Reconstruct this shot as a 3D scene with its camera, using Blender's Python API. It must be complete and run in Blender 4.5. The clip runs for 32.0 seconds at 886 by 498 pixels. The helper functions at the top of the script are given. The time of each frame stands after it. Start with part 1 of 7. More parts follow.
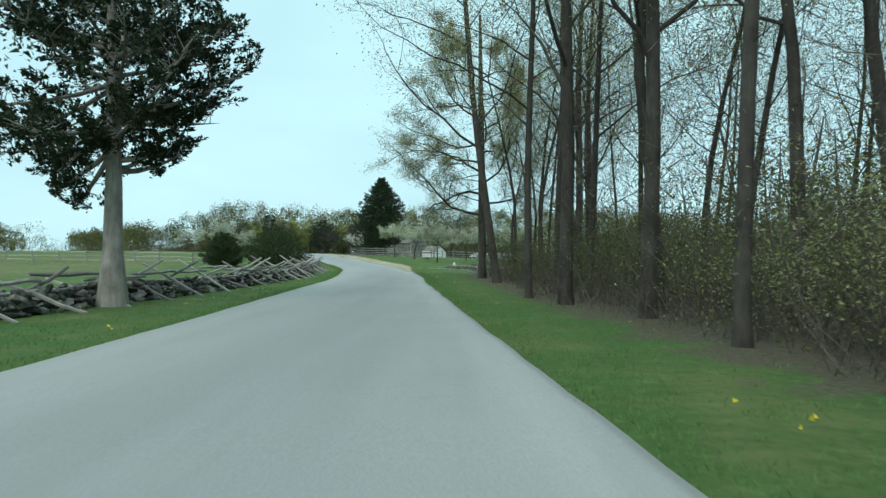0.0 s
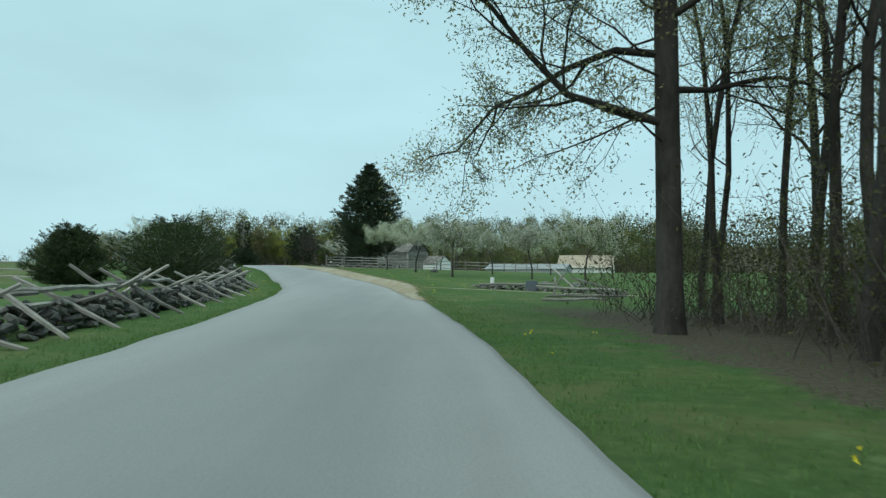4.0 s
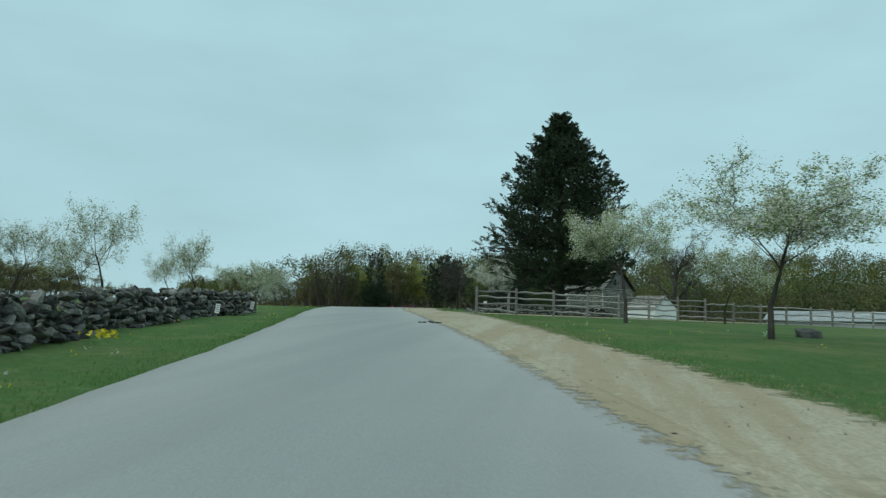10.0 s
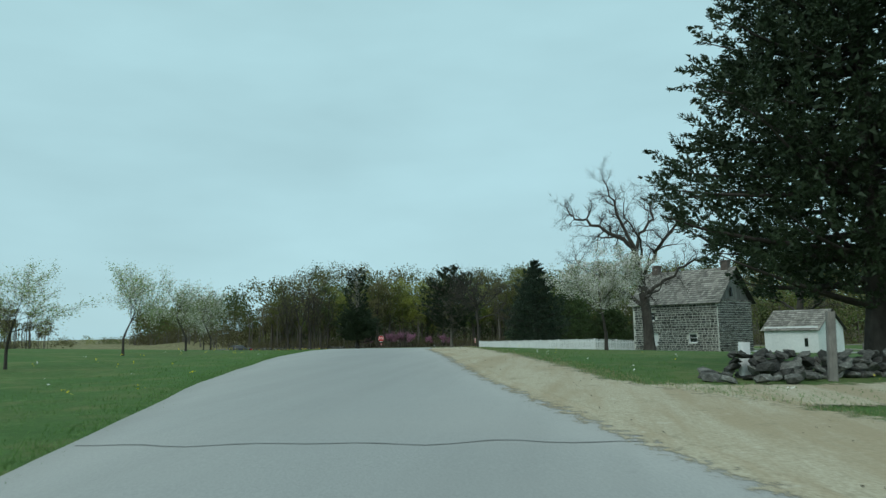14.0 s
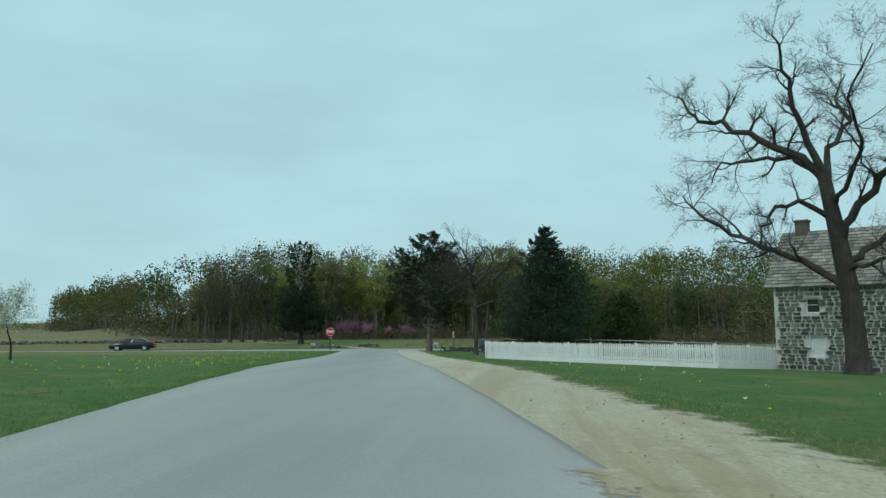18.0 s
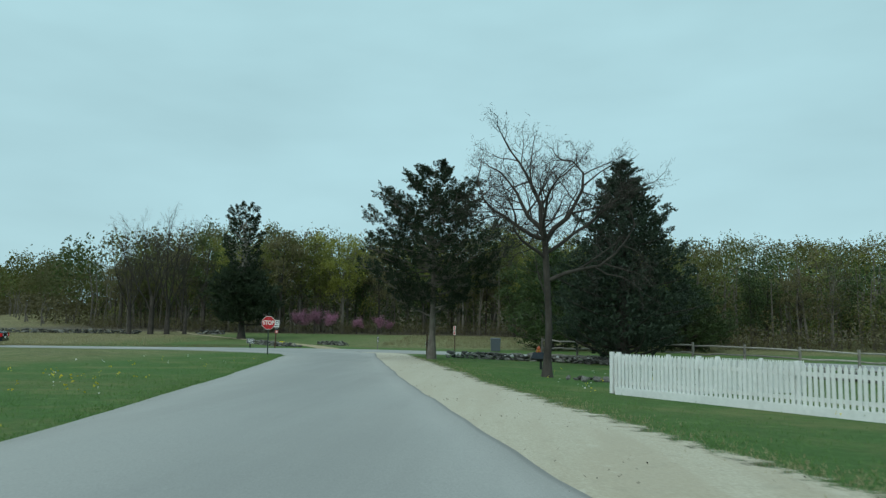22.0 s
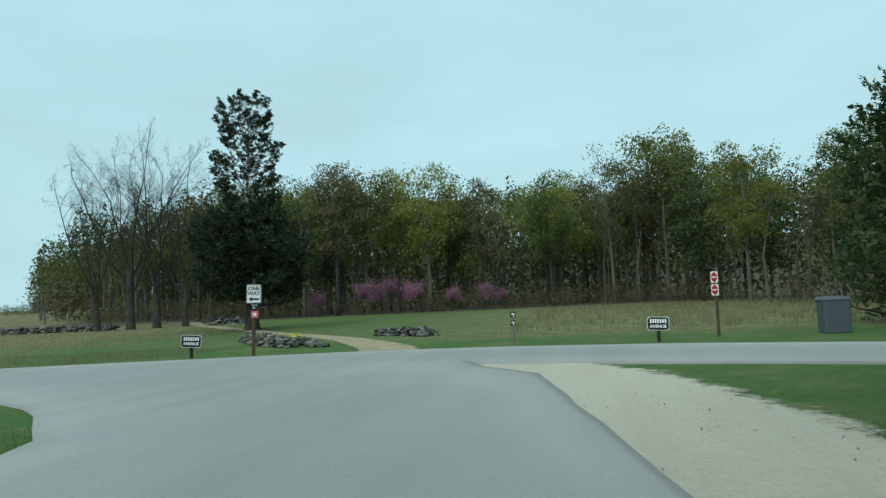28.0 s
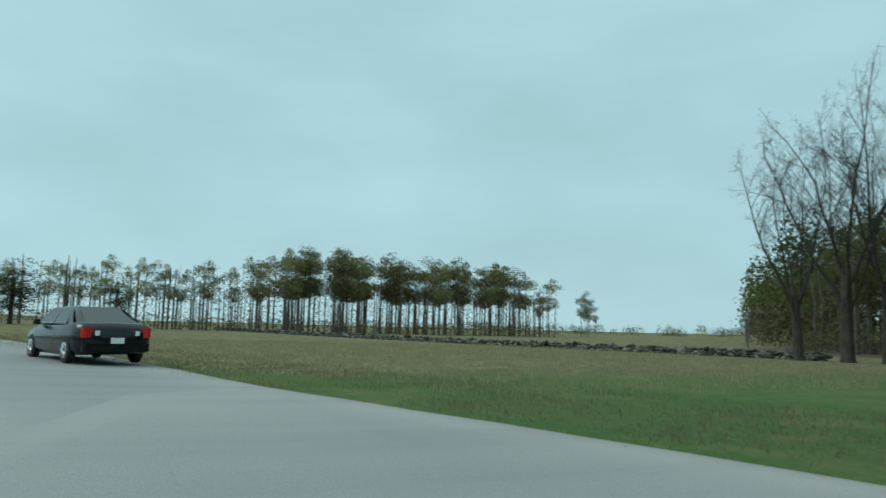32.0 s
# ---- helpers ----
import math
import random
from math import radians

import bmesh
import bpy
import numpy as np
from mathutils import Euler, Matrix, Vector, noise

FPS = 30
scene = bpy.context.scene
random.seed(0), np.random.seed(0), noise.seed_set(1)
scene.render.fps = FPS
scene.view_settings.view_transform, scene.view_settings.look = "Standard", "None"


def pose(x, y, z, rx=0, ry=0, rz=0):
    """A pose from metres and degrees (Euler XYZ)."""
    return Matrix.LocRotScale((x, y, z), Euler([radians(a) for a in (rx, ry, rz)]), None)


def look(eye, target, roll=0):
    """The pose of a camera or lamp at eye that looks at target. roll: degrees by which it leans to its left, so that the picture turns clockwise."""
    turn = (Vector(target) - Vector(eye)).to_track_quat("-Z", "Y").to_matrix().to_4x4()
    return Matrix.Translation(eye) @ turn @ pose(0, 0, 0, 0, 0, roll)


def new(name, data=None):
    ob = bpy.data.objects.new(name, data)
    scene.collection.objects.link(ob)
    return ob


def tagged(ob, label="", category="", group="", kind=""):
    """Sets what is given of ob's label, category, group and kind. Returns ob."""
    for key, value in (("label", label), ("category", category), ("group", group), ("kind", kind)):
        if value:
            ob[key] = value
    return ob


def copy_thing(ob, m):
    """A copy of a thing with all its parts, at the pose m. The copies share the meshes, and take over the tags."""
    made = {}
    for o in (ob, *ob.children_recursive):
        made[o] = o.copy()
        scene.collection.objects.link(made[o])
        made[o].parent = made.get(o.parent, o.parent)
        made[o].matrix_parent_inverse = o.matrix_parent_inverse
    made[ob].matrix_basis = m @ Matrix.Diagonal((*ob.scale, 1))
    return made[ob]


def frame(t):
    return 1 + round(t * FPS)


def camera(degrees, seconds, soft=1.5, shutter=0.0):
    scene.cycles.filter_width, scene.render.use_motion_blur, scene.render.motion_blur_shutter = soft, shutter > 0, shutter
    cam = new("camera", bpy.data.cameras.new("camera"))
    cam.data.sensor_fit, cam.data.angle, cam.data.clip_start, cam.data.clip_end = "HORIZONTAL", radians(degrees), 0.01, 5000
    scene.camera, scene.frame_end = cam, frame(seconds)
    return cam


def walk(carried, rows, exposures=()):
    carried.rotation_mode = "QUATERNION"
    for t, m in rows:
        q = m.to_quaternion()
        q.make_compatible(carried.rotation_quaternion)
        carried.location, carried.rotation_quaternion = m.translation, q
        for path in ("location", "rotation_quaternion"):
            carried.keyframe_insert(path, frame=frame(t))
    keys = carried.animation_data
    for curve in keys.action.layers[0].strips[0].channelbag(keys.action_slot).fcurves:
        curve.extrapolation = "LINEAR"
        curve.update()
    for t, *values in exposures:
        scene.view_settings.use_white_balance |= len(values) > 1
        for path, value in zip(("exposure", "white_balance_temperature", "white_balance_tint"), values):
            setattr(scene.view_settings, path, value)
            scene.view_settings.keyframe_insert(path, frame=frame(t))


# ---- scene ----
cam = camera(63.62, 32.0, soft=1.35, shutter=0.16)
PATH = [
    (0.0, pose(0.000, -0.000, 1.500, 90.595, -0.138, -0.000)),
    (0.5, pose(-0.245, 4.060, 1.442, 91.091, -0.268, -0.080)),
    (1.0, pose(-0.523, 8.110, 1.398, 91.400, -0.663, -0.358)),
    (1.5, pose(-0.805, 12.137, 1.366, 91.459, -0.585, -0.434)),
    (2.0, pose(-1.040, 16.114, 1.344, 91.741, -0.249, -0.410)),
    (2.5, pose(-1.298, 20.030, 1.332, 92.055, 0.267, -0.577)),
    (3.0, pose(-1.545, 23.860, 1.329, 91.861, 0.565, -0.757)),
    (3.5, pose(-1.740, 27.597, 1.333, 91.577, 0.303, -0.783)),
    (4.0, pose(-1.894, 31.267, 1.339, 91.667, 0.001, -0.445)),
    (4.5, pose(-2.006, 34.927, 1.346, 91.891, -0.455, 0.187)),
    (6.5, pose(-3.660, 50.189, 1.371, 92.772, -1.251, 4.484)),
    (7.0, pose(-4.177, 53.984, 1.391, 93.111, -2.118, 5.246)),
    (7.5, pose(-4.789, 57.709, 1.426, 93.198, -2.126, 6.236)),
    (8.0, pose(-5.449, 61.388, 1.469, 93.517, -2.074, 7.530)),
    (8.5, pose(-6.157, 65.056, 1.519, 93.736, -1.862, 8.938)),
    (9.0, pose(-6.975, 68.679, 1.580, 94.069, -1.569, 9.919)),
    (9.5, pose(-7.903, 72.374, 1.650, 94.522, -1.508, 10.676)),
    (10.0, pose(-8.880, 76.092, 1.735, 94.972, -0.914, 11.471)),
    (10.5, pose(-10.022, 79.868, 1.858, 95.576, -0.357, 12.114)),
    (11.0, pose(-11.265, 83.662, 2.007, 95.801, 0.004, 12.856)),
    (11.5, pose(-12.462, 87.415, 2.131, 95.825, 0.171, 13.347)),
    (12.0, pose(-13.697, 91.055, 2.268, 95.936, 0.519, 13.283)),
    (12.5, pose(-14.915, 94.551, 2.398, 96.133, 0.814, 12.495)),
    (13.0, pose(-16.133, 97.969, 2.508, 96.447, 0.763, 11.565)),
    (13.5, pose(-17.299, 101.388, 2.588, 96.667, 0.976, 10.798)),
    (14.0, pose(-18.366, 104.754, 2.652, 96.709, 1.055, 9.746)),
    (14.5, pose(-19.383, 108.091, 2.707, 96.707, 0.911, 8.794)),
    (15.0, pose(-20.296, 111.379, 2.757, 96.229, 0.691, 8.838)),
    (15.5, pose(-21.106, 114.610, 2.811, 95.667, 1.065, 9.284)),
    (17.5, pose(-23.717, 126.707, 3.092, 95.664, 1.337, 6.502)),
    (18.0, pose(-24.861, 130.086, 3.117, 95.691, 0.375, 5.853)),
    (18.5, pose(-25.651, 133.351, 3.110, 95.249, 0.142, 5.743)),
    (19.0, pose(-26.303, 136.560, 3.083, 95.202, 0.377, 5.170)),
    (19.5, pose(-26.985, 139.775, 3.046, 95.306, 0.443, 4.484)),
    (20.0, pose(-27.655, 142.986, 3.004, 95.327, 0.600, 4.085)),
    (20.5, pose(-28.297, 146.174, 2.958, 95.796, -0.234, 3.659)),
    (21.0, pose(-28.935, 149.381, 2.896, 95.599, -0.637, 3.566)),
    (21.5, pose(-29.527, 152.649, 2.810, 95.365, -1.033, 3.454)),
    (22.0, pose(-30.138, 155.979, 2.700, 95.275, -0.946, 3.124)),
    (22.5, pose(-30.794, 159.357, 2.571, 95.154, -0.825, 2.390)),
    (23.0, pose(-31.478, 162.760, 2.433, 94.763, -0.834, 1.683)),
    (23.5, pose(-32.122, 166.158, 2.299, 94.348, -1.003, 1.913)),
    (24.0, pose(-32.730, 169.498, 2.170, 94.256, -1.412, 2.288)),
    (24.5, pose(-33.320, 172.768, 2.050, 93.984, -0.998, 3.100)),
    (25.0, pose(-33.897, 175.945, 1.950, 93.109, 0.091, 4.556)),
    (25.5, pose(-34.465, 179.026, 1.870, 92.798, 1.383, 6.208)),
    (26.0, pose(-35.001, 181.969, 1.806, 93.281, 1.844, 8.342)),
    (26.5, pose(-35.511, 184.752, 1.746, 93.238, 2.529, 9.423)),
    (28.5, pose(-37.192, 194.816, 1.472, 93.636, 2.471, 11.681)),
    (29.0, pose(-37.762, 196.957, 1.410, 94.200, 2.948, 15.181)),
    (29.5, pose(-38.583, 198.819, 1.346, 95.594, 2.449, 20.764)),
    (30.0, pose(-39.583, 200.594, 1.270, 96.847, 1.059, 27.746)),
    (30.5, pose(-40.794, 202.321, 1.197, 97.539, 0.622, 32.974)),
    (31.0, pose(-42.324, 203.934, 1.128, 97.462, -0.025, 39.530)),
    (31.5, pose(-44.149, 205.340, 1.058, 96.660, -1.021, 51.385)),
    (32.0, pose(-46.100, 206.646, 1.018, 96.346, -1.381, 63.646)),
]
walk(cam, PATH, exposures=[(0.0, 0.42), (1.0, 0.36), (2.0, 0.18), (4.5, 0.1), (7.0, -0.1), (9.5, -0.12), (13.0, -0.05), (22.5, -0.05), (24.0, 0.15), (25.0, 0.28), (27.0, 0.28), (29.0, -0.05), (32.0, -0.1)])

# ---------------------------------------------------------------- world, sun
world = bpy.data.worlds.new("overcast_sky")
scene.world = world
world.use_nodes = True
wn, wl = world.node_tree.nodes, world.node_tree.links
wn.clear()


wnode = wn.new
sky = wnode("ShaderNodeTexSky")
sky.sky_type, sky.sun_disc = "NISHITA", False
sky.sun_elevation, sky.sun_rotation = radians(41), radians(201)
geo_dir = wnode("ShaderNodeTexCoord")
split = wnode("ShaderNodeSeparateXYZ")
ramp = wnode("ShaderNodeValToRGB")
cloud = wnode("ShaderNodeTexNoise")
cloud.inputs["Scale"].default_value = 2.2
cloud.inputs["Detail"].default_value = 4.0
stretch = wnode("ShaderNodeMapping")
stretch.inputs["Scale"].default_value = (1.0, 1.0, 3.2)
cloud_ramp = wnode("ShaderNodeMapRange")
cloud_ramp.inputs["From Min"].default_value = 0.3
cloud_ramp.inputs["From Max"].default_value = 0.7
cloud_ramp.inputs["To Min"].default_value = 0.9
cloud_ramp.inputs["To Max"].default_value = 1.08
els = ramp.color_ramp.elements
els[0].position, els[0].color = 0.0, (0.46, 0.72, 0.78, 1)
els[1].position, els[1].color = 1.0, (1.0, 1.3, 1.3, 1)
mid = els.new(0.45)
mid.color = (0.445, 0.715, 0.77, 1)
mul = wnode("ShaderNodeMixRGB")
mul.blend_type = "MULTIPLY"
mul.inputs["Fac"].default_value = 1.0
veil = wnode("ShaderNodeMixRGB")
veil.inputs["Fac"].default_value = 0.94
dim = wnode("ShaderNodeMixRGB")
dim.blend_type = "MULTIPLY"
dim.inputs["Fac"].default_value = 1.0
dim.inputs["Color2"].default_value = (0.1, 0.1, 0.1, 1)
back = wnode("ShaderNodeBackground")
back.inputs["Strength"].default_value = 1.0
out = wnode("ShaderNodeOutputWorld")
wl.new(geo_dir.outputs["Generated"], split.inputs[0])
wl.new(geo_dir.outputs["Generated"], stretch.inputs["Vector"])
wl.new(stretch.outputs[0], cloud.inputs["Vector"])
wl.new(split.outputs["Z"], ramp.inputs["Fac"])
wl.new(cloud.outputs["Fac"], cloud_ramp.inputs["Value"])
wl.new(ramp.outputs["Color"], mul.inputs["Color1"])
wl.new(cloud_ramp.outputs[0], mul.inputs["Color2"])
wl.new(sky.outputs["Color"], dim.inputs["Color1"])
wl.new(dim.outputs[0], veil.inputs["Color1"])
wl.new(mul.outputs[0], veil.inputs["Color2"])
wl.new(veil.outputs[0], back.inputs["Color"])
wl.new(back.outputs[0], out.inputs["Surface"])

sun_data = bpy.data.lights.new("sun", "SUN")
sun_data.energy, sun_data.angle, sun_data.color = 1.05, radians(25), (0.96, 0.98, 0.92)
sun = new("sun", sun_data)
sun.matrix_world = look((0, 0, 60), (25, 65, 0))

# ---------------------------------------------------------------- materials
MATS = {}


def material(name, build):
    if name not in MATS:
        m = bpy.data.materials.new(name)
        m.use_nodes = True
        build(m.node_tree.nodes, m.node_tree.links, m.node_tree.nodes["Principled BSDF"])
        MATS[name] = m
    return MATS[name]


def add(nodes, kind, operation=""):
    n = nodes.new(kind)
    if operation:
        n.operation = operation
    return n


def noise_tex(nodes, links, scale, detail=5.0, rough=0.6, vec=None, stretchxyz=None):
    if vec is None:
        g = nodes.new("ShaderNodeNewGeometry")
        vec = g.outputs["Position"]
    if stretchxyz:
        mp = nodes.new("ShaderNodeMapping")
        mp.inputs["Scale"].default_value = stretchxyz
        links.new(vec, mp.inputs["Vector"])
        vec = mp.outputs[0]
    n = nodes.new("ShaderNodeTexNoise")
    n.inputs["Scale"].default_value, n.inputs["Detail"].default_value, n.inputs["Roughness"].default_value = scale, detail, rough
    links.new(vec, n.inputs["Vector"])
    return n.outputs["Fac"]


def ramp_of(nodes, links, fac, stops):
    r = nodes.new("ShaderNodeValToRGB")
    e = r.color_ramp.elements
    while len(e) < len(stops):
        e.new(0.5)
    for k, (pos, col) in enumerate(stops):
        e[k].position = pos
        e[k].color = (*col, 1)
    links.new(fac, r.inputs["Fac"])
    return r.outputs["Color"]


def mixc(nodes, links, fac, a, b, mode="MIX"):
    n = nodes.new("ShaderNodeMixRGB")
    n.blend_type = mode
    for sock, v in ((n.inputs["Fac"], fac), (n.inputs["Color1"], a), (n.inputs["Color2"], b)):
        if isinstance(v, (int, float)):
            sock.default_value = v
        elif isinstance(v, tuple):
            sock.default_value = (*v, 1)
        else:
            links.new(v, sock)
    return n.outputs[0]


def rng_map(nodes, links, v, a, b, c=0.0, d=1.0):
    n = nodes.new("ShaderNodeMapRange")
    n.interpolation_type = "SMOOTHSTEP"
    for k, x in zip(("From Min", "From Max", "To Min", "To Max"), (a, b, c, d)):
        n.inputs[k].default_value = x
    links.new(v, n.inputs["Value"])
    return n.outputs[0]


def bump(nodes, links, bsdf, height, strength=0.4, distance=0.02):
    b = nodes.new("ShaderNodeBump")
    b.inputs["Strength"].default_value, b.inputs["Distance"].default_value = strength, distance
    links.new(height, b.inputs["Height"])
    links.new(b.outputs[0], bsdf.inputs["Normal"])


def two_scale(name, stops, fine=30.0, coarse=1.2, rough=0.9, mottled=0.35, bumpy=0.4, dist=0.01, spec=0.2, stretchxyz=None, vary=0.0, local=False):
    """A plain natural surface: grain and stains, relief, and some change from piece to piece."""
    def build(n, l, b):
        vec = n.new("ShaderNodeTexCoord").outputs["Object"] if local else None
        f = noise_tex(n, l, fine, 6, 0.65, vec, stretchxyz)
        c = noise_tex(n, l, coarse, 4, 0.6, vec)
        col = ramp_of(n, l, f, stops)
        col = mixc(n, l, mottled, col, ramp_of(n, l, c, [(0.3, tuple(x * 0.6 for x in stops[0][1])), (0.7, tuple(min(1, x * 1.15) for x in stops[-1][1]))]))
        if vary:
            oi = n.new("ShaderNodeObjectInfo")
            gi = n.new("ShaderNodeNewGeometry")
            ad = add(n, "ShaderNodeMath", operation="ADD")
            fr = add(n, "ShaderNodeMath", operation="FRACT")
            l.new(oi.outputs["Random"], ad.inputs[0])
            l.new(gi.outputs["Random Per Island"], ad.inputs[1])
            l.new(ad.outputs[0], fr.inputs[0])
            h = add(n, "ShaderNodeHueSaturation")
            l.new(rng_map(n, l, fr.outputs[0], 0, 1, 1 - vary, 1 + vary), h.inputs["Value"])
            l.new(rng_map(n, l, fr.outputs[0], 0, 1, 0.49, 0.51), h.inputs["Hue"])
            l.new(col, h.inputs["Color"])
            col = h.outputs[0]
        l.new(col, b.inputs["Base Color"])
        b.inputs["Roughness"].default_value = rough
        b.inputs["Specular IOR Level"].default_value = spec
        bump(n, l, b, f, bumpy, dist)
    return material(name, build)


def leafy(name, c1, c2, rough=0.6, trans=0.25, vary=0.25):
    def build(n, l, b):
        gi = n.new("ShaderNodeNewGeometry")
        oi = n.new("ShaderNodeObjectInfo")
        col = ramp_of(n, l, gi.outputs["Random Per Island"], [(0.0, c1), (1.0, c2)])
        f = noise_tex(n, l, 0.9, 3)
        col = mixc(n, l, 0.5, col, mixc(n, l, f, c1, c2), "MIX")
        h = add(n, "ShaderNodeHueSaturation")
        l.new(rng_map(n, l, oi.outputs["Random"], 0, 1, 1 - vary, 1 + vary), h.inputs["Value"])
        l.new(col, h.inputs["Color"])
        l.new(h.outputs[0], b.inputs["Base Color"])
        b.inputs["Roughness"].default_value = rough
        b.inputs["Specular IOR Level"].default_value = 0.25
        tr = add(n, "ShaderNodeBsdfTranslucent")
        l.new(h.outputs[0], tr.inputs["Color"])
        mx = add(n, "ShaderNodeMixShader")
        mx.inputs[0].default_value = trans
        l.new(b.outputs[0], mx.inputs[1])
        l.new(tr.outputs[0], mx.inputs[2])
        l.new(mx.outputs[0], n["Material Output"].inputs["Surface"])
    return material(name, build)


def plain(name, col, rough=0.5, metal=0.0, spec=0.5, wear=0.15, scale=6.0, coat=0.0):
    def build(n, l, b):
        f = noise_tex(n, l, scale, 5)
        l.new(mixc(n, l, f, tuple(x * (1 - wear) for x in col), tuple(min(1, x * (1 + wear)) for x in col)), b.inputs["Base Color"])
        l.new(rng_map(n, l, f, 0.3, 0.7, max(0.02, rough - 0.08), min(1, rough + 0.1)), b.inputs["Roughness"])
        b.inputs["Metallic"].default_value = metal
        b.inputs["Specular IOR Level"].default_value = spec
        b.inputs["Coat Weight"].default_value = coat
    return material(name, build)


def asphalt_build(n, l, b):
    f = noise_tex(n, l, 45, 4, 0.7)
    c = noise_tex(n, l, 0.3, 5, 0.6)
    m = noise_tex(n, l, 1.6, 5, 0.65)
    s = noise_tex(n, l, 0.9, 4, 0.6, None, (1.0, 0.06, 1.0))
    col = ramp_of(n, l, f, [(0.3, (0.235, 0.24, 0.235)), (0.7, (0.345, 0.35, 0.34))])
    col = mixc(n, l, rng_map(n, l, s, 0.38, 0.66, 0.0, 0.3), col, (0.2, 0.2, 0.195))
    col = mixc(n, l, rng_map(n, l, c, 0.4, 0.75, 0.0, 0.3), col, (0.33, 0.325, 0.31))
    col = mixc(n, l, rng_map(n, l, m, 0.66, 0.8, 0.0, 0.3), col, (0.17, 0.17, 0.168))
    # worn darker along the middle, pale at the edges, with a dark broken line where it ends
    uv = n.new("ShaderNodeSeparateXYZ")
    l.new(n.new("ShaderNodeUVMap").outputs[0], uv.inputs[0])
    wob = n.new("ShaderNodeMath")
    wob.operation = "MULTIPLY_ADD"
    l.new(c, wob.inputs[0])
    wob.inputs[1].default_value = 0.16
    l.new(uv.outputs["X"], wob.inputs[2])
    col = mixc(n, l, 0.75, col, ramp_of(n, l, wob.outputs[0], [(0.06, (1.0, 1.0, 1.0)), (0.24, (0.94, 0.94, 0.94)), (0.5, (0.81, 0.82, 0.83)), (0.72, (0.82, 0.83, 0.84)), (0.9, (0.92, 0.92, 0.92)), (1.04, (1, 1, 1))]), "MULTIPLY")
    col = mixc(n, l, rng_map(n, l, uv.outputs["X"], 0.98, 0.995, 0.0, 0.4), col, (0.1, 0.1, 0.098))
    l.new(col, b.inputs["Base Color"])
    b.inputs["Roughness"].default_value = 0.8
    b.inputs["Specular IOR Level"].default_value = 0.4
    bump(n, l, b, f, 0.25, 0.006)


def ragged(n, l, b, wide=0.12, rough=0.5):
    """A loose surface whose edges break up into the grass."""
    uv = n.new("ShaderNodeSeparateXYZ")
    l.new(n.new("ShaderNodeUVMap").outputs[0], uv.inputs[0])
    inv = n.new("ShaderNodeMath")
    inv.operation = "SUBTRACT"
    inv.inputs[0].default_value = 1.0
    l.new(uv.outputs["X"], inv.inputs[1])
    least = n.new("ShaderNodeMath")
    least.operation = "MINIMUM"
    l.new(uv.outputs["X"], least.inputs[0])
    l.new(inv.outputs[0], least.inputs[1])
    ad = n.new("ShaderNodeMath")
    ad.operation = "MULTIPLY_ADD"
    l.new(noise_tex(n, l, 2.6, 7, 0.72), ad.inputs[0])
    ad.inputs[1].default_value = rough
    l.new(least.outputs[0], ad.inputs[2])
    l.new(rng_map(n, l, ad.outputs[0], rough * 0.5 + wide * 0.4, rough * 0.5 + wide * 1.4), b.inputs["Alpha"])


def gravel_build(n, l, b):
    ragged(n, l, b)
    f = noise_tex(n, l, 26, 5, 0.7)
    m = noise_tex(n, l, 2.4, 6, 0.7)
    s = noise_tex(n, l, 1.3, 5, 0.65, None, (1.0, 0.1, 1.0))
    col = ramp_of(n, l, f, [(0.25, (0.2, 0.175, 0.125)), (0.5, (0.36, 0.32, 0.235)), (0.75, (0.5, 0.46, 0.365))])
    col = mixc(n, l, rng_map(n, l, s, 0.4, 0.62, 0.0, 0.7), col, (0.27, 0.215, 0.135))
    col = mixc(n, l, rng_map(n, l, m, 0.55, 0.72, 0.0, 0.65), col, (0.2, 0.175, 0.115))
    col = mixc(n, l, rng_map(n, l, m, 0.42, 0.28, 0.0, 0.5), col, (0.5, 0.475, 0.4))
    sep = n.new("ShaderNodeSeparateXYZ")
    l.new(n.new("ShaderNodeNewGeometry").outputs["Position"], sep.inputs[0])
    col = mixc(n, l, rng_map(n, l, sep.outputs["Y"], 130.0, 180.0, 0.0, 0.6), col, mixc(n, l, f, (0.37, 0.35, 0.29), (0.57, 0.545, 0.475)))
    l.new(col, b.inputs["Base Color"])
    b.inputs["Roughness"].default_value = 0.95
    b.inputs["Specular IOR Level"].default_value = 0.15
    bump(n, l, b, m, 0.7, 0.06)


ASPHALT = material("worn_asphalt", asphalt_build)
GRAVEL = material("pale_gravel", gravel_build)


def spill_build(n, l, b):
    gravel_build(n, l, b)
    uv = n.new("ShaderNodeSeparateXYZ")
    l.new(n.new("ShaderNodeUVMap").outputs[0], uv.inputs[0])
    ad = n.new("ShaderNodeMath")
    ad.operation = "MULTIPLY_ADD"
    l.new(noise_tex(n, l, 5.5, 7, 0.75), ad.inputs[0])
    ad.inputs[1].default_value = 1.6
    l.new(uv.outputs["X"], ad.inputs[2])
    l.new(rng_map(n, l, ad.outputs[0], 1.25, 1.5), b.inputs["Alpha"])


SPILL = material("scattered_gravel", spill_build)


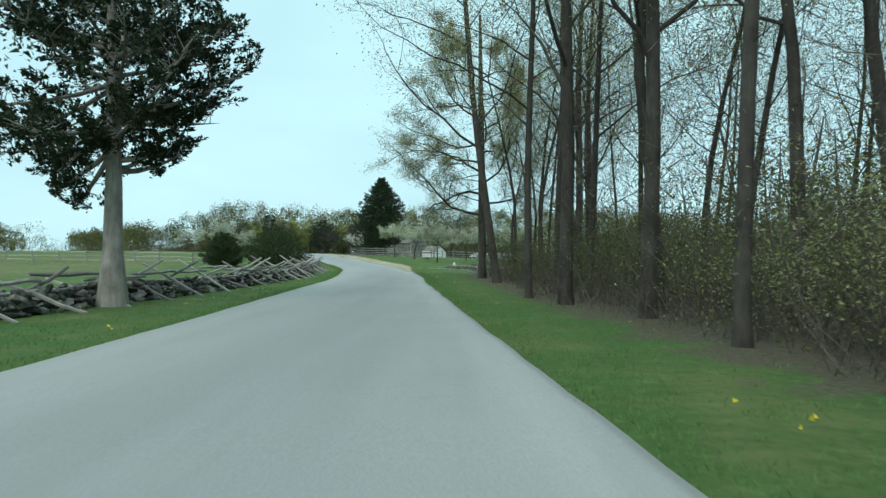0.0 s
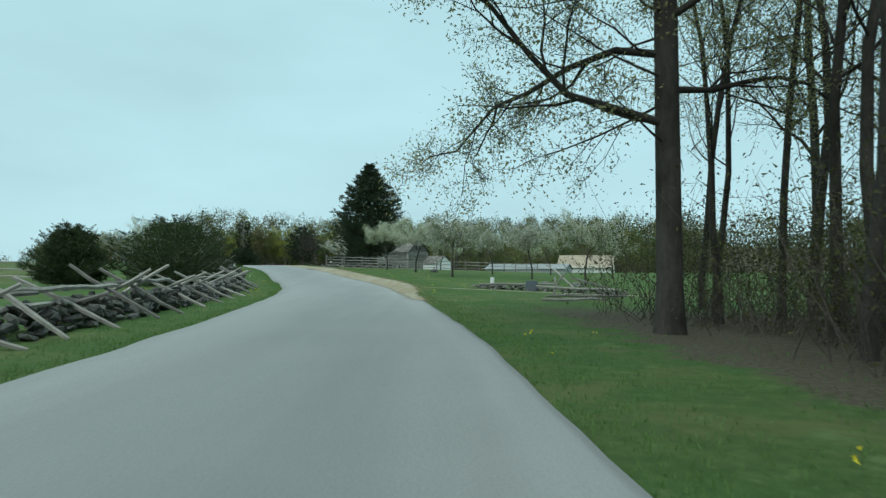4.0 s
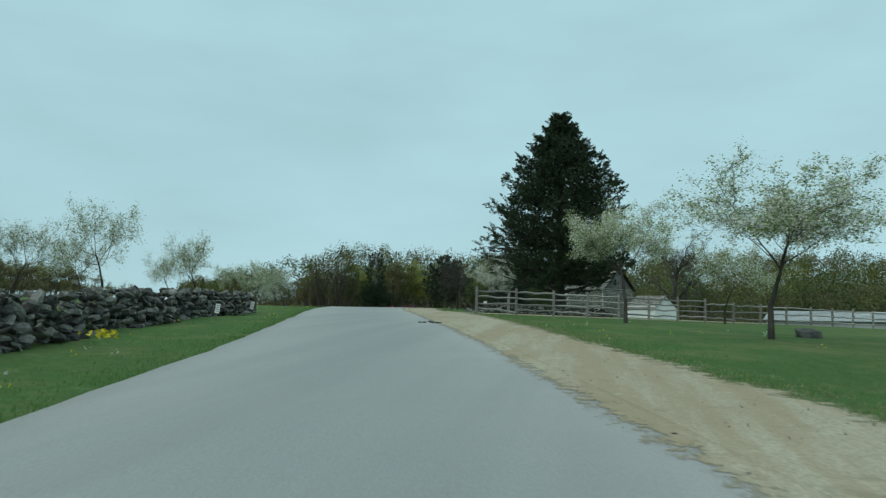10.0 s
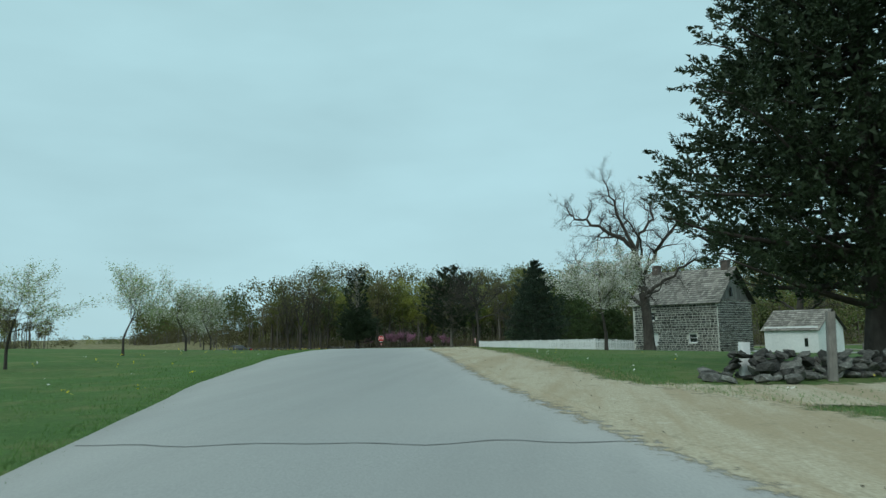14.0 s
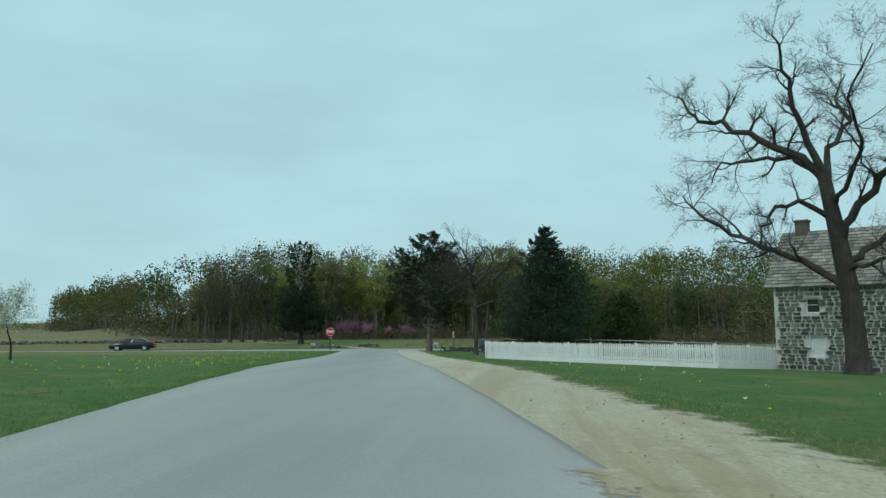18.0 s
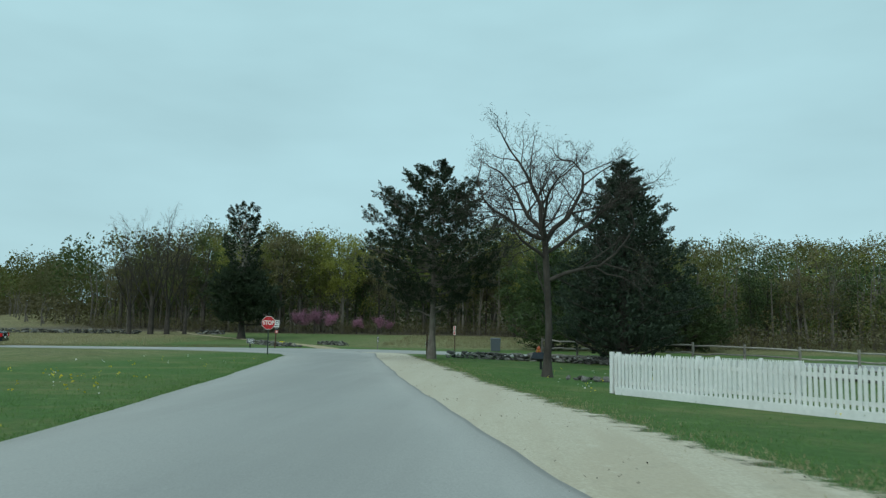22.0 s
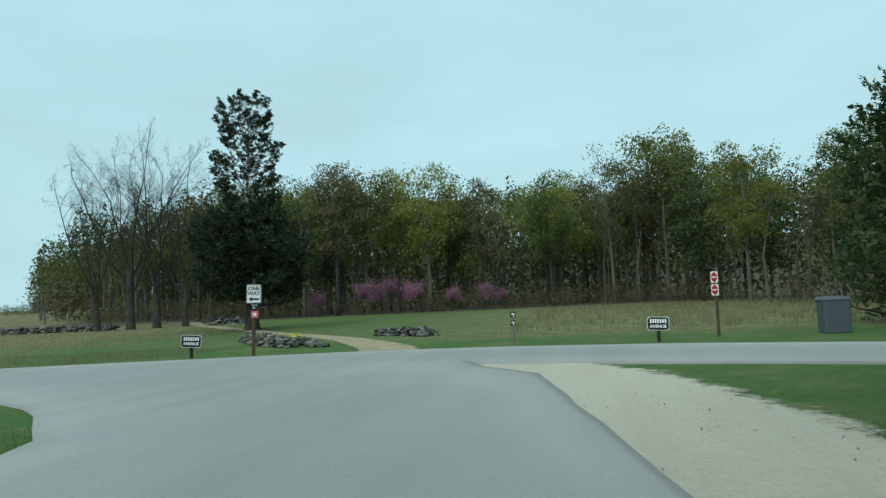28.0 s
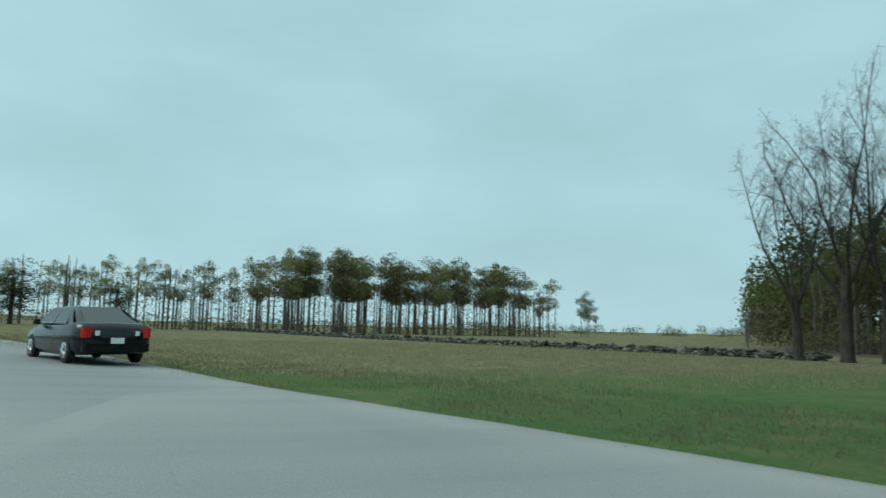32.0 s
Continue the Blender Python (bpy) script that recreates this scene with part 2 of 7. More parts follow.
def ground_build(n, l, b):
    g = n.new("ShaderNodeNewGeometry")
    s = n.new("ShaderNodeSeparateXYZ")
    l.new(g.outputs["Position"], s.inputs[0])
    fine = noise_tex(n, l, 14, 6, 0.7)
    mid_n = noise_tex(n, l, 1.1, 5, 0.65)
    big = noise_tex(n, l, 0.13, 4, 0.6)
    green = ramp_of(n, l, fine, [(0.25, (0.04, 0.085, 0.026)), (0.55, (0.078, 0.15, 0.045)), (0.8, (0.125, 0.205, 0.07))])
    green = mixc(n, l, rng_map(n, l, mid_n, 0.3, 0.75, 0.0, 0.55), green, (0.05, 0.105, 0.032))
    green = mixc(n, l, rng_map(n, l, big, 0.42, 0.68, 0.0, 0.55), green, (0.12, 0.135, 0.055))
    clump = noise_tex(n, l, 4.5, 5, 0.7)
    green = mixc(n, l, rng_map(n, l, clump, 0.38, 0.62, 0.0, 0.5), green, (0.04, 0.085, 0.024))
    patch = noise_tex(n, l, 0.55, 6, 0.7)
    green = mixc(n, l, rng_map(n, l, patch, 0.46, 0.66, 0.0, 0.6), green, (0.155, 0.165, 0.07))
    streak = noise_tex(n, l, 1.8, 6, 0.75)
    green = mixc(n, l, rng_map(n, l, streak, 0.56, 0.7, 0.0, 0.55), green, (0.15, 0.22, 0.085))
    green = mixc(n, l, rng_map(n, l, streak, 0.42, 0.32, 0.0, 0.5), green, (0.045, 0.08, 0.026))
    dry = ramp_of(n, l, fine, [(0.25, (0.11, 0.095, 0.045)), (0.5, (0.23, 0.2, 0.11)), (0.8, (0.34, 0.29, 0.18))])
    dry = mixc(n, l, rng_map(n, l, mid_n, 0.36, 0.62, 0.0, 0.85), dry, (0.085, 0.1, 0.035))
    dry = mixc(n, l, rng_map(n, l, big, 0.42, 0.62, 0.0, 0.45), dry, (0.1, 0.085, 0.05))
    tuft_n = noise_tex(n, l, 2.7, 6, 0.75)
    dry = mixc(n, l, rng_map(n, l, tuft_n, 0.5, 0.66, 0.0, 0.7), dry, (0.36, 0.31, 0.2))
    dry = mixc(n, l, rng_map(n, l, tuft_n, 0.46, 0.34, 0.0, 0.7), dry, (0.055, 0.062, 0.024))
    litter = ramp_of(n, l, fine, [(0.25, (0.045, 0.037, 0.026)), (0.5, (0.1, 0.086, 0.062)), (0.8, (0.19, 0.165, 0.125))])

    def math2(op, a, c):
        m = n.new("ShaderNodeMath")
        m.operation = op
        for k, v in enumerate((a, c)):
            if isinstance(v, (int, float)):
                m.inputs[k].default_value = v
            else:
                l.new(v, m.inputs[k])
        return m.outputs[0]

    wob = math2("MULTIPLY", math2("SUBTRACT", mid_n, 0.5), 4.5)
    x, y = math2("ADD", s.outputs["X"], wob), math2("ADD", s.outputs["Y"], wob)
    # unmown field north of the crossing road
    line = math2("SUBTRACT", y, math2("MULTIPLY", math2("ADD", x, 57.8), 0.37))
    f1 = math2("MULTIPLY", rng_map(n, l, line, 210.4, 213.4), rng_map(n, l, x, -61.0, -68.0))
    f2 = math2("MULTIPLY", rng_map(n, l, y, 217.5, 221.0), rng_map(n, l, x, -50.0, -36.0, 0.25, 1.0))
    f3 = math2("MULTIPLY", rng_map(n, l, x, -23.0, -32.0, 0.0, 0.55), rng_map(n, l, y, 118.0, 60.0))
    f4 = math2("MULTIPLY", rng_map(n, l, x, -44.5, -50.0, 0.0, 0.6), rng_map(n, l, y, 178.0, 186.0))
    f4 = math2("MULTIPLY", f4, rng_map(n, l, y, 206.0, 200.0))
    col = mixc(n, l, f1, green, dry)
    col = mixc(n, l, math2("MULTIPLY", f2, 0.75), col, dry)
    col = mixc(n, l, f3, col, dry)
    col = mixc(n, l, f4, col, dry)
    # leaf litter in the woods
    w1 = math2("MULTIPLY", rng_map(n, l, math2("ADD", x, math2("MULTIPLY", y, 0.062)), 3.7, 4.6), rng_map(n, l, y, 56.0, 50.0))
    w2 = rng_map(n, l, math2("SUBTRACT", y, math2("MULTIPLY", x, 0.12)), 262.0, 268.0)
    w2 = math2("MULTIPLY", w2, rng_map(n, l, x, -110.0, -95.0))
    col = mixc(n, l, w1, col, litter)
    col = mixc(n, l, w2, col, litter)
    l.new(col, b.inputs["Base Color"])
    b.inputs["Roughness"].default_value = 0.95
    b.inputs["Specular IOR Level"].default_value = 0.1
    bump(n, l, b, fine, 0.8, 0.05)


GROUND = material("grass_and_fields", ground_build)
BARK = two_scale("grey_bark", [(0.3, (0.06, 0.052, 0.044)), (0.6, (0.14, 0.125, 0.105)), (0.8, (0.23, 0.21, 0.18))], fine=9, coarse=1.5, bumpy=0.8, dist=0.03, stretchxyz=(1, 1, 0.25))
BARK_DARK = two_scale("dark_bark", [(0.3, (0.025, 0.021, 0.018)), (0.6, (0.06, 0.052, 0.045)), (0.8, (0.11, 0.098, 0.085))], fine=9, coarse=1.5, bumpy=0.8, dist=0.03, stretchxyz=(1, 1, 0.25))
BARK_CEDAR = two_scale("shaggy_cedar_bark", [(0.3, (0.13, 0.115, 0.1)), (0.6, (0.28, 0.255, 0.225)), (0.8, (0.42, 0.395, 0.36))], fine=8, coarse=2, bumpy=1.0, dist=0.04, stretchxyz=(1, 1, 0.12))
TWIG = two_scale("spring_twigs", [(0.3, (0.05, 0.042, 0.034)), (0.7, (0.12, 0.105, 0.085))], fine=12, coarse=1.5)
CEDAR = leafy("cedar_foliage", (0.015, 0.028, 0.014), (0.038, 0.058, 0.025), trans=0.08, vary=0.15)
CEDAR_B = leafy("cedar_foliage_bluish", (0.02, 0.036, 0.023), (0.045, 0.068, 0.04), trans=0.08, vary=0.15)
JUNIPER = leafy("juniper_foliage", (0.026, 0.048, 0.016), (0.065, 0.095, 0.032), trans=0.15)
SPRING = [leafy("spring_leaves_olive", (0.092, 0.106, 0.025), (0.15, 0.162, 0.04), trans=0.2),
          leafy("spring_leaves_yellow", (0.17, 0.185, 0.034), (0.26, 0.268, 0.06), trans=0.35),
          leafy("spring_buds_rusty", (0.085, 0.077, 0.034), (0.14, 0.125, 0.056), trans=0.2),
          leafy("spring_leaves_green", (0.055, 0.085, 0.022), (0.1, 0.14, 0.036), trans=0.22)]
GROVE_LEAF = leafy("thin_tan_olive_leaves", (0.16, 0.16, 0.062), (0.25, 0.24, 0.1), trans=0.35)
BRUSH_LEAF = leafy("dull_brush_leaves", (0.062, 0.072, 0.022), (0.105, 0.112, 0.036), trans=0.2)
YOUNG_LEAF = leafy("first_pale_leaves", (0.2, 0.205, 0.09), (0.34, 0.335, 0.16), trans=0.45)
EARTH = two_scale("tan_trodden_earth", [(0.3, (0.2, 0.16, 0.095)), (0.6, (0.34, 0.285, 0.18)), (0.8, (0.43, 0.37, 0.25))], fine=16, coarse=1.3, bumpy=0.5, dist=0.03)
ragged(EARTH.node_tree.nodes, EARTH.node_tree.links, EARTH.node_tree.nodes["Principled BSDF"], 0.1, 0.35)
BLOSSOM = leafy("apple_blossom", (0.66, 0.62, 0.58), (0.85, 0.81, 0.79), trans=0.4, vary=0.06)
BLOSSOM_LEAF = leafy("apple_leaves", (0.17, 0.23, 0.08), (0.29, 0.36, 0.15), trans=0.35)
REDBUD = leafy("redbud_blossom", (0.28, 0.12, 0.19), (0.43, 0.22, 0.31), trans=0.3)
YELLOW_FL = leafy("yellow_petals", (0.6, 0.5, 0.02), (0.75, 0.62, 0.05), trans=0.2)
WHITE_FL = leafy("pale_petals", (0.6, 0.6, 0.6), (0.75, 0.75, 0.7), trans=0.2)
LITTER = leafy("dark_leaf_scraps", (0.05, 0.042, 0.03), (0.13, 0.11, 0.08), trans=0.0)
BLADE = leafy("grass_blades", (0.07, 0.14, 0.038), (0.125, 0.215, 0.065), trans=0.3)
BLADE_DRY = leafy("dry_grass_blades", (0.15, 0.145, 0.065), (0.34, 0.3, 0.18), trans=0.3)
STONE = two_scale("fieldstone", [(0.3, (0.03, 0.031, 0.028)), (0.52, (0.085, 0.085, 0.077)), (0.75, (0.25, 0.245, 0.225))], fine=8, coarse=1.6, bumpy=0.8, dist=0.03, vary=0.6, local=True)
STONE_HOUSE = two_scale("house_stone", [(0.3, (0.05, 0.049, 0.046)), (0.55, (0.125, 0.12, 0.108)), (0.8, (0.27, 0.258, 0.23))], fine=7, coarse=1.2, bumpy=0.6, dist=0.02, vary=0.5, local=True)
MORTAR = two_scale("lime_mortar", [(0.3, (0.56, 0.54, 0.49)), (0.7, (0.74, 0.72, 0.66))], fine=12, coarse=1.0)
RAILWOOD = two_scale("weathered_rail_wood", [(0.3, (0.13, 0.12, 0.105)), (0.55, (0.28, 0.265, 0.24)), (0.8, (0.44, 0.42, 0.39))], fine=5, coarse=1.2, bumpy=0.7, dist=0.015, stretchxyz=(1, 7, 7), vary=0.35, local=True)
POSTWOOD = two_scale("weathered_post_wood", [(0.3, (0.12, 0.11, 0.1)), (0.6, (0.25, 0.235, 0.21)), (0.8, (0.36, 0.34, 0.31))], fine=5, coarse=1.5, bumpy=0.7, dist=0.015, stretchxyz=(7, 7, 1), vary=0.2, local=True)
BROWNPOST = two_scale("brown_stained_wood", [(0.3, (0.06, 0.04, 0.03)), (0.7, (0.12, 0.08, 0.055))], fine=9, coarse=2, local=True)
WHITE = two_scale("white_paint", [(0.3, (0.66, 0.67, 0.66)), (0.7, (0.8, 0.8, 0.79))], fine=8, coarse=0.8, rough=0.6, bumpy=0.15, mottled=0.2)
SHINGLE = two_scale("wood_shingles", [(0.3, (0.14, 0.13, 0.115)), (0.6, (0.24, 0.225, 0.2)), (0.8, (0.34, 0.32, 0.29))], fine=6, coarse=0.9, bumpy=0.5, vary=0.3, local=True)
TANROOF = two_scale("tan_roof", [(0.3, (0.34, 0.28, 0.2)), (0.7, (0.5, 0.43, 0.33))], fine=5, coarse=0.7)
PALEROOF = two_scale("pale_metal_roof", [(0.3, (0.3, 0.32, 0.33)), (0.7, (0.42, 0.44, 0.44))], fine=5, coarse=0.6, rough=0.6)
BOARDS = two_scale("grey_boards", [(0.3, (0.1, 0.098, 0.09)), (0.7, (0.19, 0.185, 0.17))], fine=5, coarse=1.2, stretchxyz=(6, 6, 1), vary=0.2, local=True)
BRICK = two_scale("sooty_chimney_brick", [(0.3, (0.07, 0.06, 0.055)), (0.7, (0.15, 0.12, 0.105))], fine=9, coarse=2)
DARKWOOD = plain("dark_opening_wood", (0.03, 0.028, 0.026), 0.7)
STOPRED = plain("stop_red", (0.5, 0.012, 0.02), 0.4, wear=0.06)
SIGNWHITE = plain("sign_white", (0.78, 0.78, 0.76), 0.4, wear=0.04)
SIGNBLACK = plain("sign_black", (0.012, 0.012, 0.013), 0.45)
SIGNNAVY = plain("sign_dark_blue_grey", (0.012, 0.018, 0.024), 0.7, spec=0.2)
SIGNPINK = plain("sign_coral", (0.6, 0.12, 0.11), 0.5, wear=0.06)
POSTGREEN = plain("dark_green_metal", (0.02, 0.035, 0.025), 0.5)
SIGNBACK = plain("sign_aluminium", (0.35, 0.36, 0.36), 0.4, metal=0.8)
CARPAINT = plain("dark_navy_car_paint", (0.004, 0.007, 0.01), 0.2, metal=0.0, spec=0.35, coat=0.25, wear=0.05)
GLASS = plain("car_window_glass", (0.012, 0.015, 0.017), 0.05, spec=0.8, wear=0.02)
RUBBER = plain("tyre_rubber", (0.015, 0.015, 0.015), 0.85)
CHROME = plain("bright_metal", (0.6, 0.6, 0.61), 0.2, metal=1.0)
TAILRED = plain("tail_light_red", (0.55, 0.01, 0.016), 0.15, coat=0.5)
HYD_Y = plain("hydrant_yellow", (0.55, 0.3, 0.03), 0.45)
HYD_R = plain("hydrant_orange", (0.5, 0.1, 0.03), 0.45)
TAR = plain("old_tar", (0.13, 0.13, 0.13), 0.7)
GREYPLASTIC = plain("grey_blue_plastic", (0.07, 0.085, 0.1), 0.55)

# ---------------------------------------------------------------- mesh helpers
class Geo:
    """Vertices and faces of one mesh."""

    def __init__(self):
        self.v, self.f = [], []

    def quad(self, a, b, c, d):
        n = len(self.v)
        self.v += [tuple(a), tuple(b), tuple(c), tuple(d)]
        self.f.append((n, n + 1, n + 2, n + 3))

    def box(self, m, sx, sy, sz, bevel=0.0, taper=1.0):
        """A box of that size, its base at the pose m, with its upright edges cut by bevel."""
        n = len(self.v)
        x, y, c = sx / 2, sy / 2, bevel
        ring = [(-x + c, -y), (x - c, -y), (x, -y + c), (x, y - c), (x - c, y), (-x + c, y), (-x, y - c), (-x, -y + c)] if c else [(-x, -y), (x, -y), (x, y), (-x, y)]
        k = len(ring)
        for z, s in ((0, 1.0), (sz, taper)):
            self.v += [tuple(m @ Vector((a * s, b * s, z))) for a, b in ring]
        self.f += [(n + i, n + (i + 1) % k, n + k + (i + 1) % k, n + k + i) for i in range(k)]
        self.f += [tuple(n + k - 1 - i for i in range(k)), tuple(n + k + i for i in range(k))]

    def tube(self, pts, radii, sides, cap=False):
        n = len(self.v)
        pts = np.asarray(pts, float)
        d = np.gradient(pts, axis=0)
        d /= np.maximum(np.linalg.norm(d, axis=1), 1e-9)[:, None]
        ref = np.array((0.31, 0.17, 0.93)) if abs(d[0, 2]) < 0.8 else np.array((0.95, 0.2, 0.1))
        u = np.cross(d, ref)
        u /= np.maximum(np.linalg.norm(u, axis=1), 1e-9)[:, None]
        w = np.cross(d, u)
        a = np.arange(sides) * (2 * math.pi / sides)
        r = np.asarray(radii, float)[:, None, None]
        ring = pts[:, None] + r * (np.cos(a)[None, :, None] * u[:, None] + np.sin(a)[None, :, None] * w[:, None])
        self.v += ring.reshape(-1, 3).tolist()
        for i in range(len(pts) - 1):
            o = n + i * sides
            for k in range(sides):
                self.f.append((o + k, o + (k + 1) % sides, o + sides + (k + 1) % sides, o + sides + k))
        if cap:
            self.f += [tuple(n + sides - 1 - k for k in range(sides)), tuple(n + (len(pts) - 1) * sides + k for k in range(sides))]

    def mesh(self, name, mat, smooth=False):
        me = bpy.data.meshes.new(name)
        me.from_pydata(self.v, [], self.f)
        me.materials.append(mat)
        if smooth:
            me.polygons.foreach_set("use_smooth", [True] * len(me.polygons))
        me.update()
        return me


def cards(name, centres, size, rng, mat, long=1.6, aim=None, flat=0.0):
    """Many small leaf blades as one mesh, each turned its own way."""
    c = np.asarray(centres, float)
    n = len(c)
    d = rng.normal(size=(n, 3))
    if aim is not None:
        d = d * 0.55 + aim
    d /= np.linalg.norm(d, axis=1)[:, None]
    e = np.cross(d, rng.normal(size=(n, 3)))
    if flat:
        e[:, 2] *= 1 - flat
    e /= np.linalg.norm(e, axis=1)[:, None]
    s = (size * rng.uniform(0.6, 1.3, n))[:, None] * 0.5
    s = s * 1.3
    v = np.stack([c - d * s * long * 0.7 - e * s * 0.55, c - d * s * long * 0.5 + e * s * 0.65, c + d * s * long * 0.8], 1).reshape(-1, 3)
    me = bpy.data.meshes.new(name)
    me.vertices.add(3 * n)
    me.vertices.foreach_set("co", v.ravel())
    me.loops.add(3 * n)
    me.loops.foreach_set("vertex_index", np.arange(3 * n, dtype=np.int32))
    me.polygons.add(n)
    me.polygons.foreach_set("loop_start", np.arange(0, 3 * n, 3, dtype=np.int32))
    me.materials.append(mat)
    me.update(calc_edges=True)
    return me


def thing(name, label, category, m=None, group="", kind="", data=None):
    ob = new(name, data)
    ob.matrix_basis = m or Matrix()
    return tagged(ob, label, category, group, kind)


def part(name, me, parent, label="", m=None):
    ob = new(name, me)
    ob.parent = parent
    if m is not None:
        ob.matrix_basis = m
    if label:
        ob["label"] = label
    return ob


def boxmesh(name, sx, sy, sz, mat, bevel=0.0, taper=1.0):
    g = Geo()
    g.box(Matrix(), sx, sy, sz, bevel, taper)
    return g.mesh(name, mat)


# ---------------------------------------------------------------- the lie of the land
PROF_Y = [-80, -10, 0, 8, 16, 24, 40, 48, 56, 64, 72, 80, 88, 96, 104, 112, 120, 128, 136, 144, 152, 160, 168, 176, 184, 192, 200, 208, 214, 230]
PROF_Z = [0.6, 0.42, 0.35, 0.25, 0.19, 0.18, 0.2, 0.22, 0.26, 0.35, 0.49, 0.71, 1.0, 1.29, 1.49, 1.63, 1.79, 1.93, 1.94, 1.84, 1.67, 1.39, 1.08, 0.8, 0.61, 0.4, 0.15, -0.13, -0.22, -0.3]
MID_Y = [0, 16, 32, 48, 64, 80, 96, 112, 128, 144, 160, 176, 192, 205]
MID_X = [-1.4, -2.3, -3.3, -4.8, -7.2, -11.2, -15.8, -20.6, -25.0, -28.6, -31.8, -34.9, -38.2, -42.0]


def smooth01(t):
    t = min(1.0, max(0.0, t))
    return t * t * (3 - 2 * t)


def gz(x, y):
    """Height of the ground."""
    z = float(np.interp(y, PROF_Y, PROF_Z))
    lat = x - float(np.interp(y, MID_Y, MID_X))
    if lat > 5.5 and y < 205:
        z -= 0.03 * min(lat - 5.5, 34) * smooth01((205 - y) / 20)
    if lat < -7 and 70 < y < 175:
        z += 0.022 * min(-lat - 7, 16) * smooth01((y - 70) / 15) * smooth01((175 - y) / 30)
    if lat < -4.2 and 72 < y < 116:
        z += 0.35 * smooth01((-4.2 - lat) / 3.0) * smooth01((y - 72) / 14) * smooth01((116 - y) / 10)
    far = max(abs(x + 30) - 150, y - 330, -60 - y, 0)
    hill = 13.0 * smooth01((y - 282) / 105) * smooth01((x + 165) / 60)
    return z + 0.004 * min(far, 500) + hill


def spread(rng0, lo, hi, step, top, grow=1.25):
    a = [lo + step * k for k in range(int((hi - lo) / step) + 1)]
    s, x = step, a[-1]
    while x < top:
        s *= grow
        x += s
        a.append(x)
    s, x = step, a[0]
    while x > -top:
        s *= grow
        x -= s
        a.insert(0, x)
    return a


gx = spread(None, -80, 30, 2.0, 2600)
gy = spread(None, -10, 260, 2.0, 2600)
gv = [(x, y, gz(x, y) - 0.02) for y in gy for x in gx]
gf = [(j * len(gx) + i, j * len(gx) + i + 1, (j + 1) * len(gx) + i + 1, (j + 1) * len(gx) + i) for j in range(len(gy) - 1) for i in range(len(gx) - 1)]
gm = bpy.data.meshes.new("ground")
gm.from_pydata(gv, [], gf)
gm.polygons.foreach_set("use_smooth", [True] * len(gm.polygons))
gm.materials.append(GROUND)
thing("ground", "mown green verges, pasture and dry unmown field over gently rising land", "ground", kind="structure", data=gm)

EDGE_Y = [-14, 0, 7.5, 17, 27, 38, 46, 55, 60, 66, 73, 78, 87, 95, 102, 108, 113, 118, 126, 137, 147, 156, 172, 180, 187, 192, 195.5, 199, 201.7, 204.6, 207.3, 210]
EDGE_L = [-3.9, -4.3, -4.6, -5.2, -5.7, -6.1, -6.8, -7.8, -8.4, -9.4, -11.1, -12.7, -15.1, -17.55, -19.9, -22.1, -23.8, -25.5, -27.6, -30.1, -32.0, -33.8, -36.8, -38.2, -39.4, -40.4, -41.0, -42.3, -44.6, -48.7, -58.0, -60.0]
RIGHT_Y = [-14, 0, 5, 10, 25, 35, 43, 55, 61, 66, 73, 78, 84, 90, 96, 103, 110, 118, 125, 135, 143, 155, 166, 178, 188, 196, 202, 205.8, 208, 210]
RIGHT_X = [1.9, 1.5, 1.2, 0.9, -0.1, -0.85, -1.2, -2.3, -3.2, -3.9, -5.4, -7.0, -8.8, -10.6, -12.6, -14.9, -17.0, -19.6, -21.4, -24.0, -25.6, -28.1, -30.2, -32.6, -34.5, -36.0, -36.9, -37.5, -38.8, -39.5]
DIRT_Y = [56, 60, 66, 72, 76, 82, 91, 97, 105, 113, 118, 124, 129, 136, 149, 162, 175, 183, 191, 196, 202, 205, 208, 209]
DIRT_X = [-2.35, -2.9, -3.0, -3.4, -4.1, -5.9, -8.8, -10.5, -12.7, -14.9, -17.6, -19.0, -20.4, -22.1, -24.4, -27.0, -29.6, -31.2, -32.7, -33.7, -34.7, -35.3, -36.2, -37.0]


def jit(y, seed, amp):
    return amp * (noise.noise((y * 0.45, seed, 0.0)) + 0.6 * noise.noise((y * 1.7, seed, 3.0)))


def across_uv(g, rows, across, name, mat):
    """Faces of a strip of rows, with the share across it kept as u."""
    w = across + 1
    g.f = [(j * w + i, j * w + i + 1, (j + 1) * w + i + 1, (j + 1) * w + i) for j in range(rows - 1) for i in range(across)]
    share = [k % w / across for k in range(rows * w)]
    # the broken edge goes down into the ground
    for k in (0, across):
        n = len(g.v)
        g.v += [(g.v[j * w + k][0], g.v[j * w + k][1], g.v[j * w + k][2] - 0.12) for j in range(rows)]
        share += [k / across] * rows
        g.f += [(j * w + k, (j + 1) * w + k, n + j + 1, n + j) for j in range(rows - 1)]
    me = g.mesh(name, mat, True)
    uv = me.uv_layers.new(name="UVMap")
    for lp in me.loops:
        uv.data[lp.index].uv = (share[lp.vertex_index], g.v[lp.vertex_index][1] * 0.1)
    return me


def ribbon(name, ys, left, right, lift, mat, across, amp_l, amp_r, seed):
    g = Geo()
    for y in ys:
        a = left(y) + jit(y, seed, amp_l)
        b = right(y) + jit(y, seed + 9, amp_r)
        for k in range(across + 1):
            x = a + (b - a) * k / across
            g.v.append((x, y, gz(x, y) + lift))
    return across_uv(g, len(ys), across, name, mat)


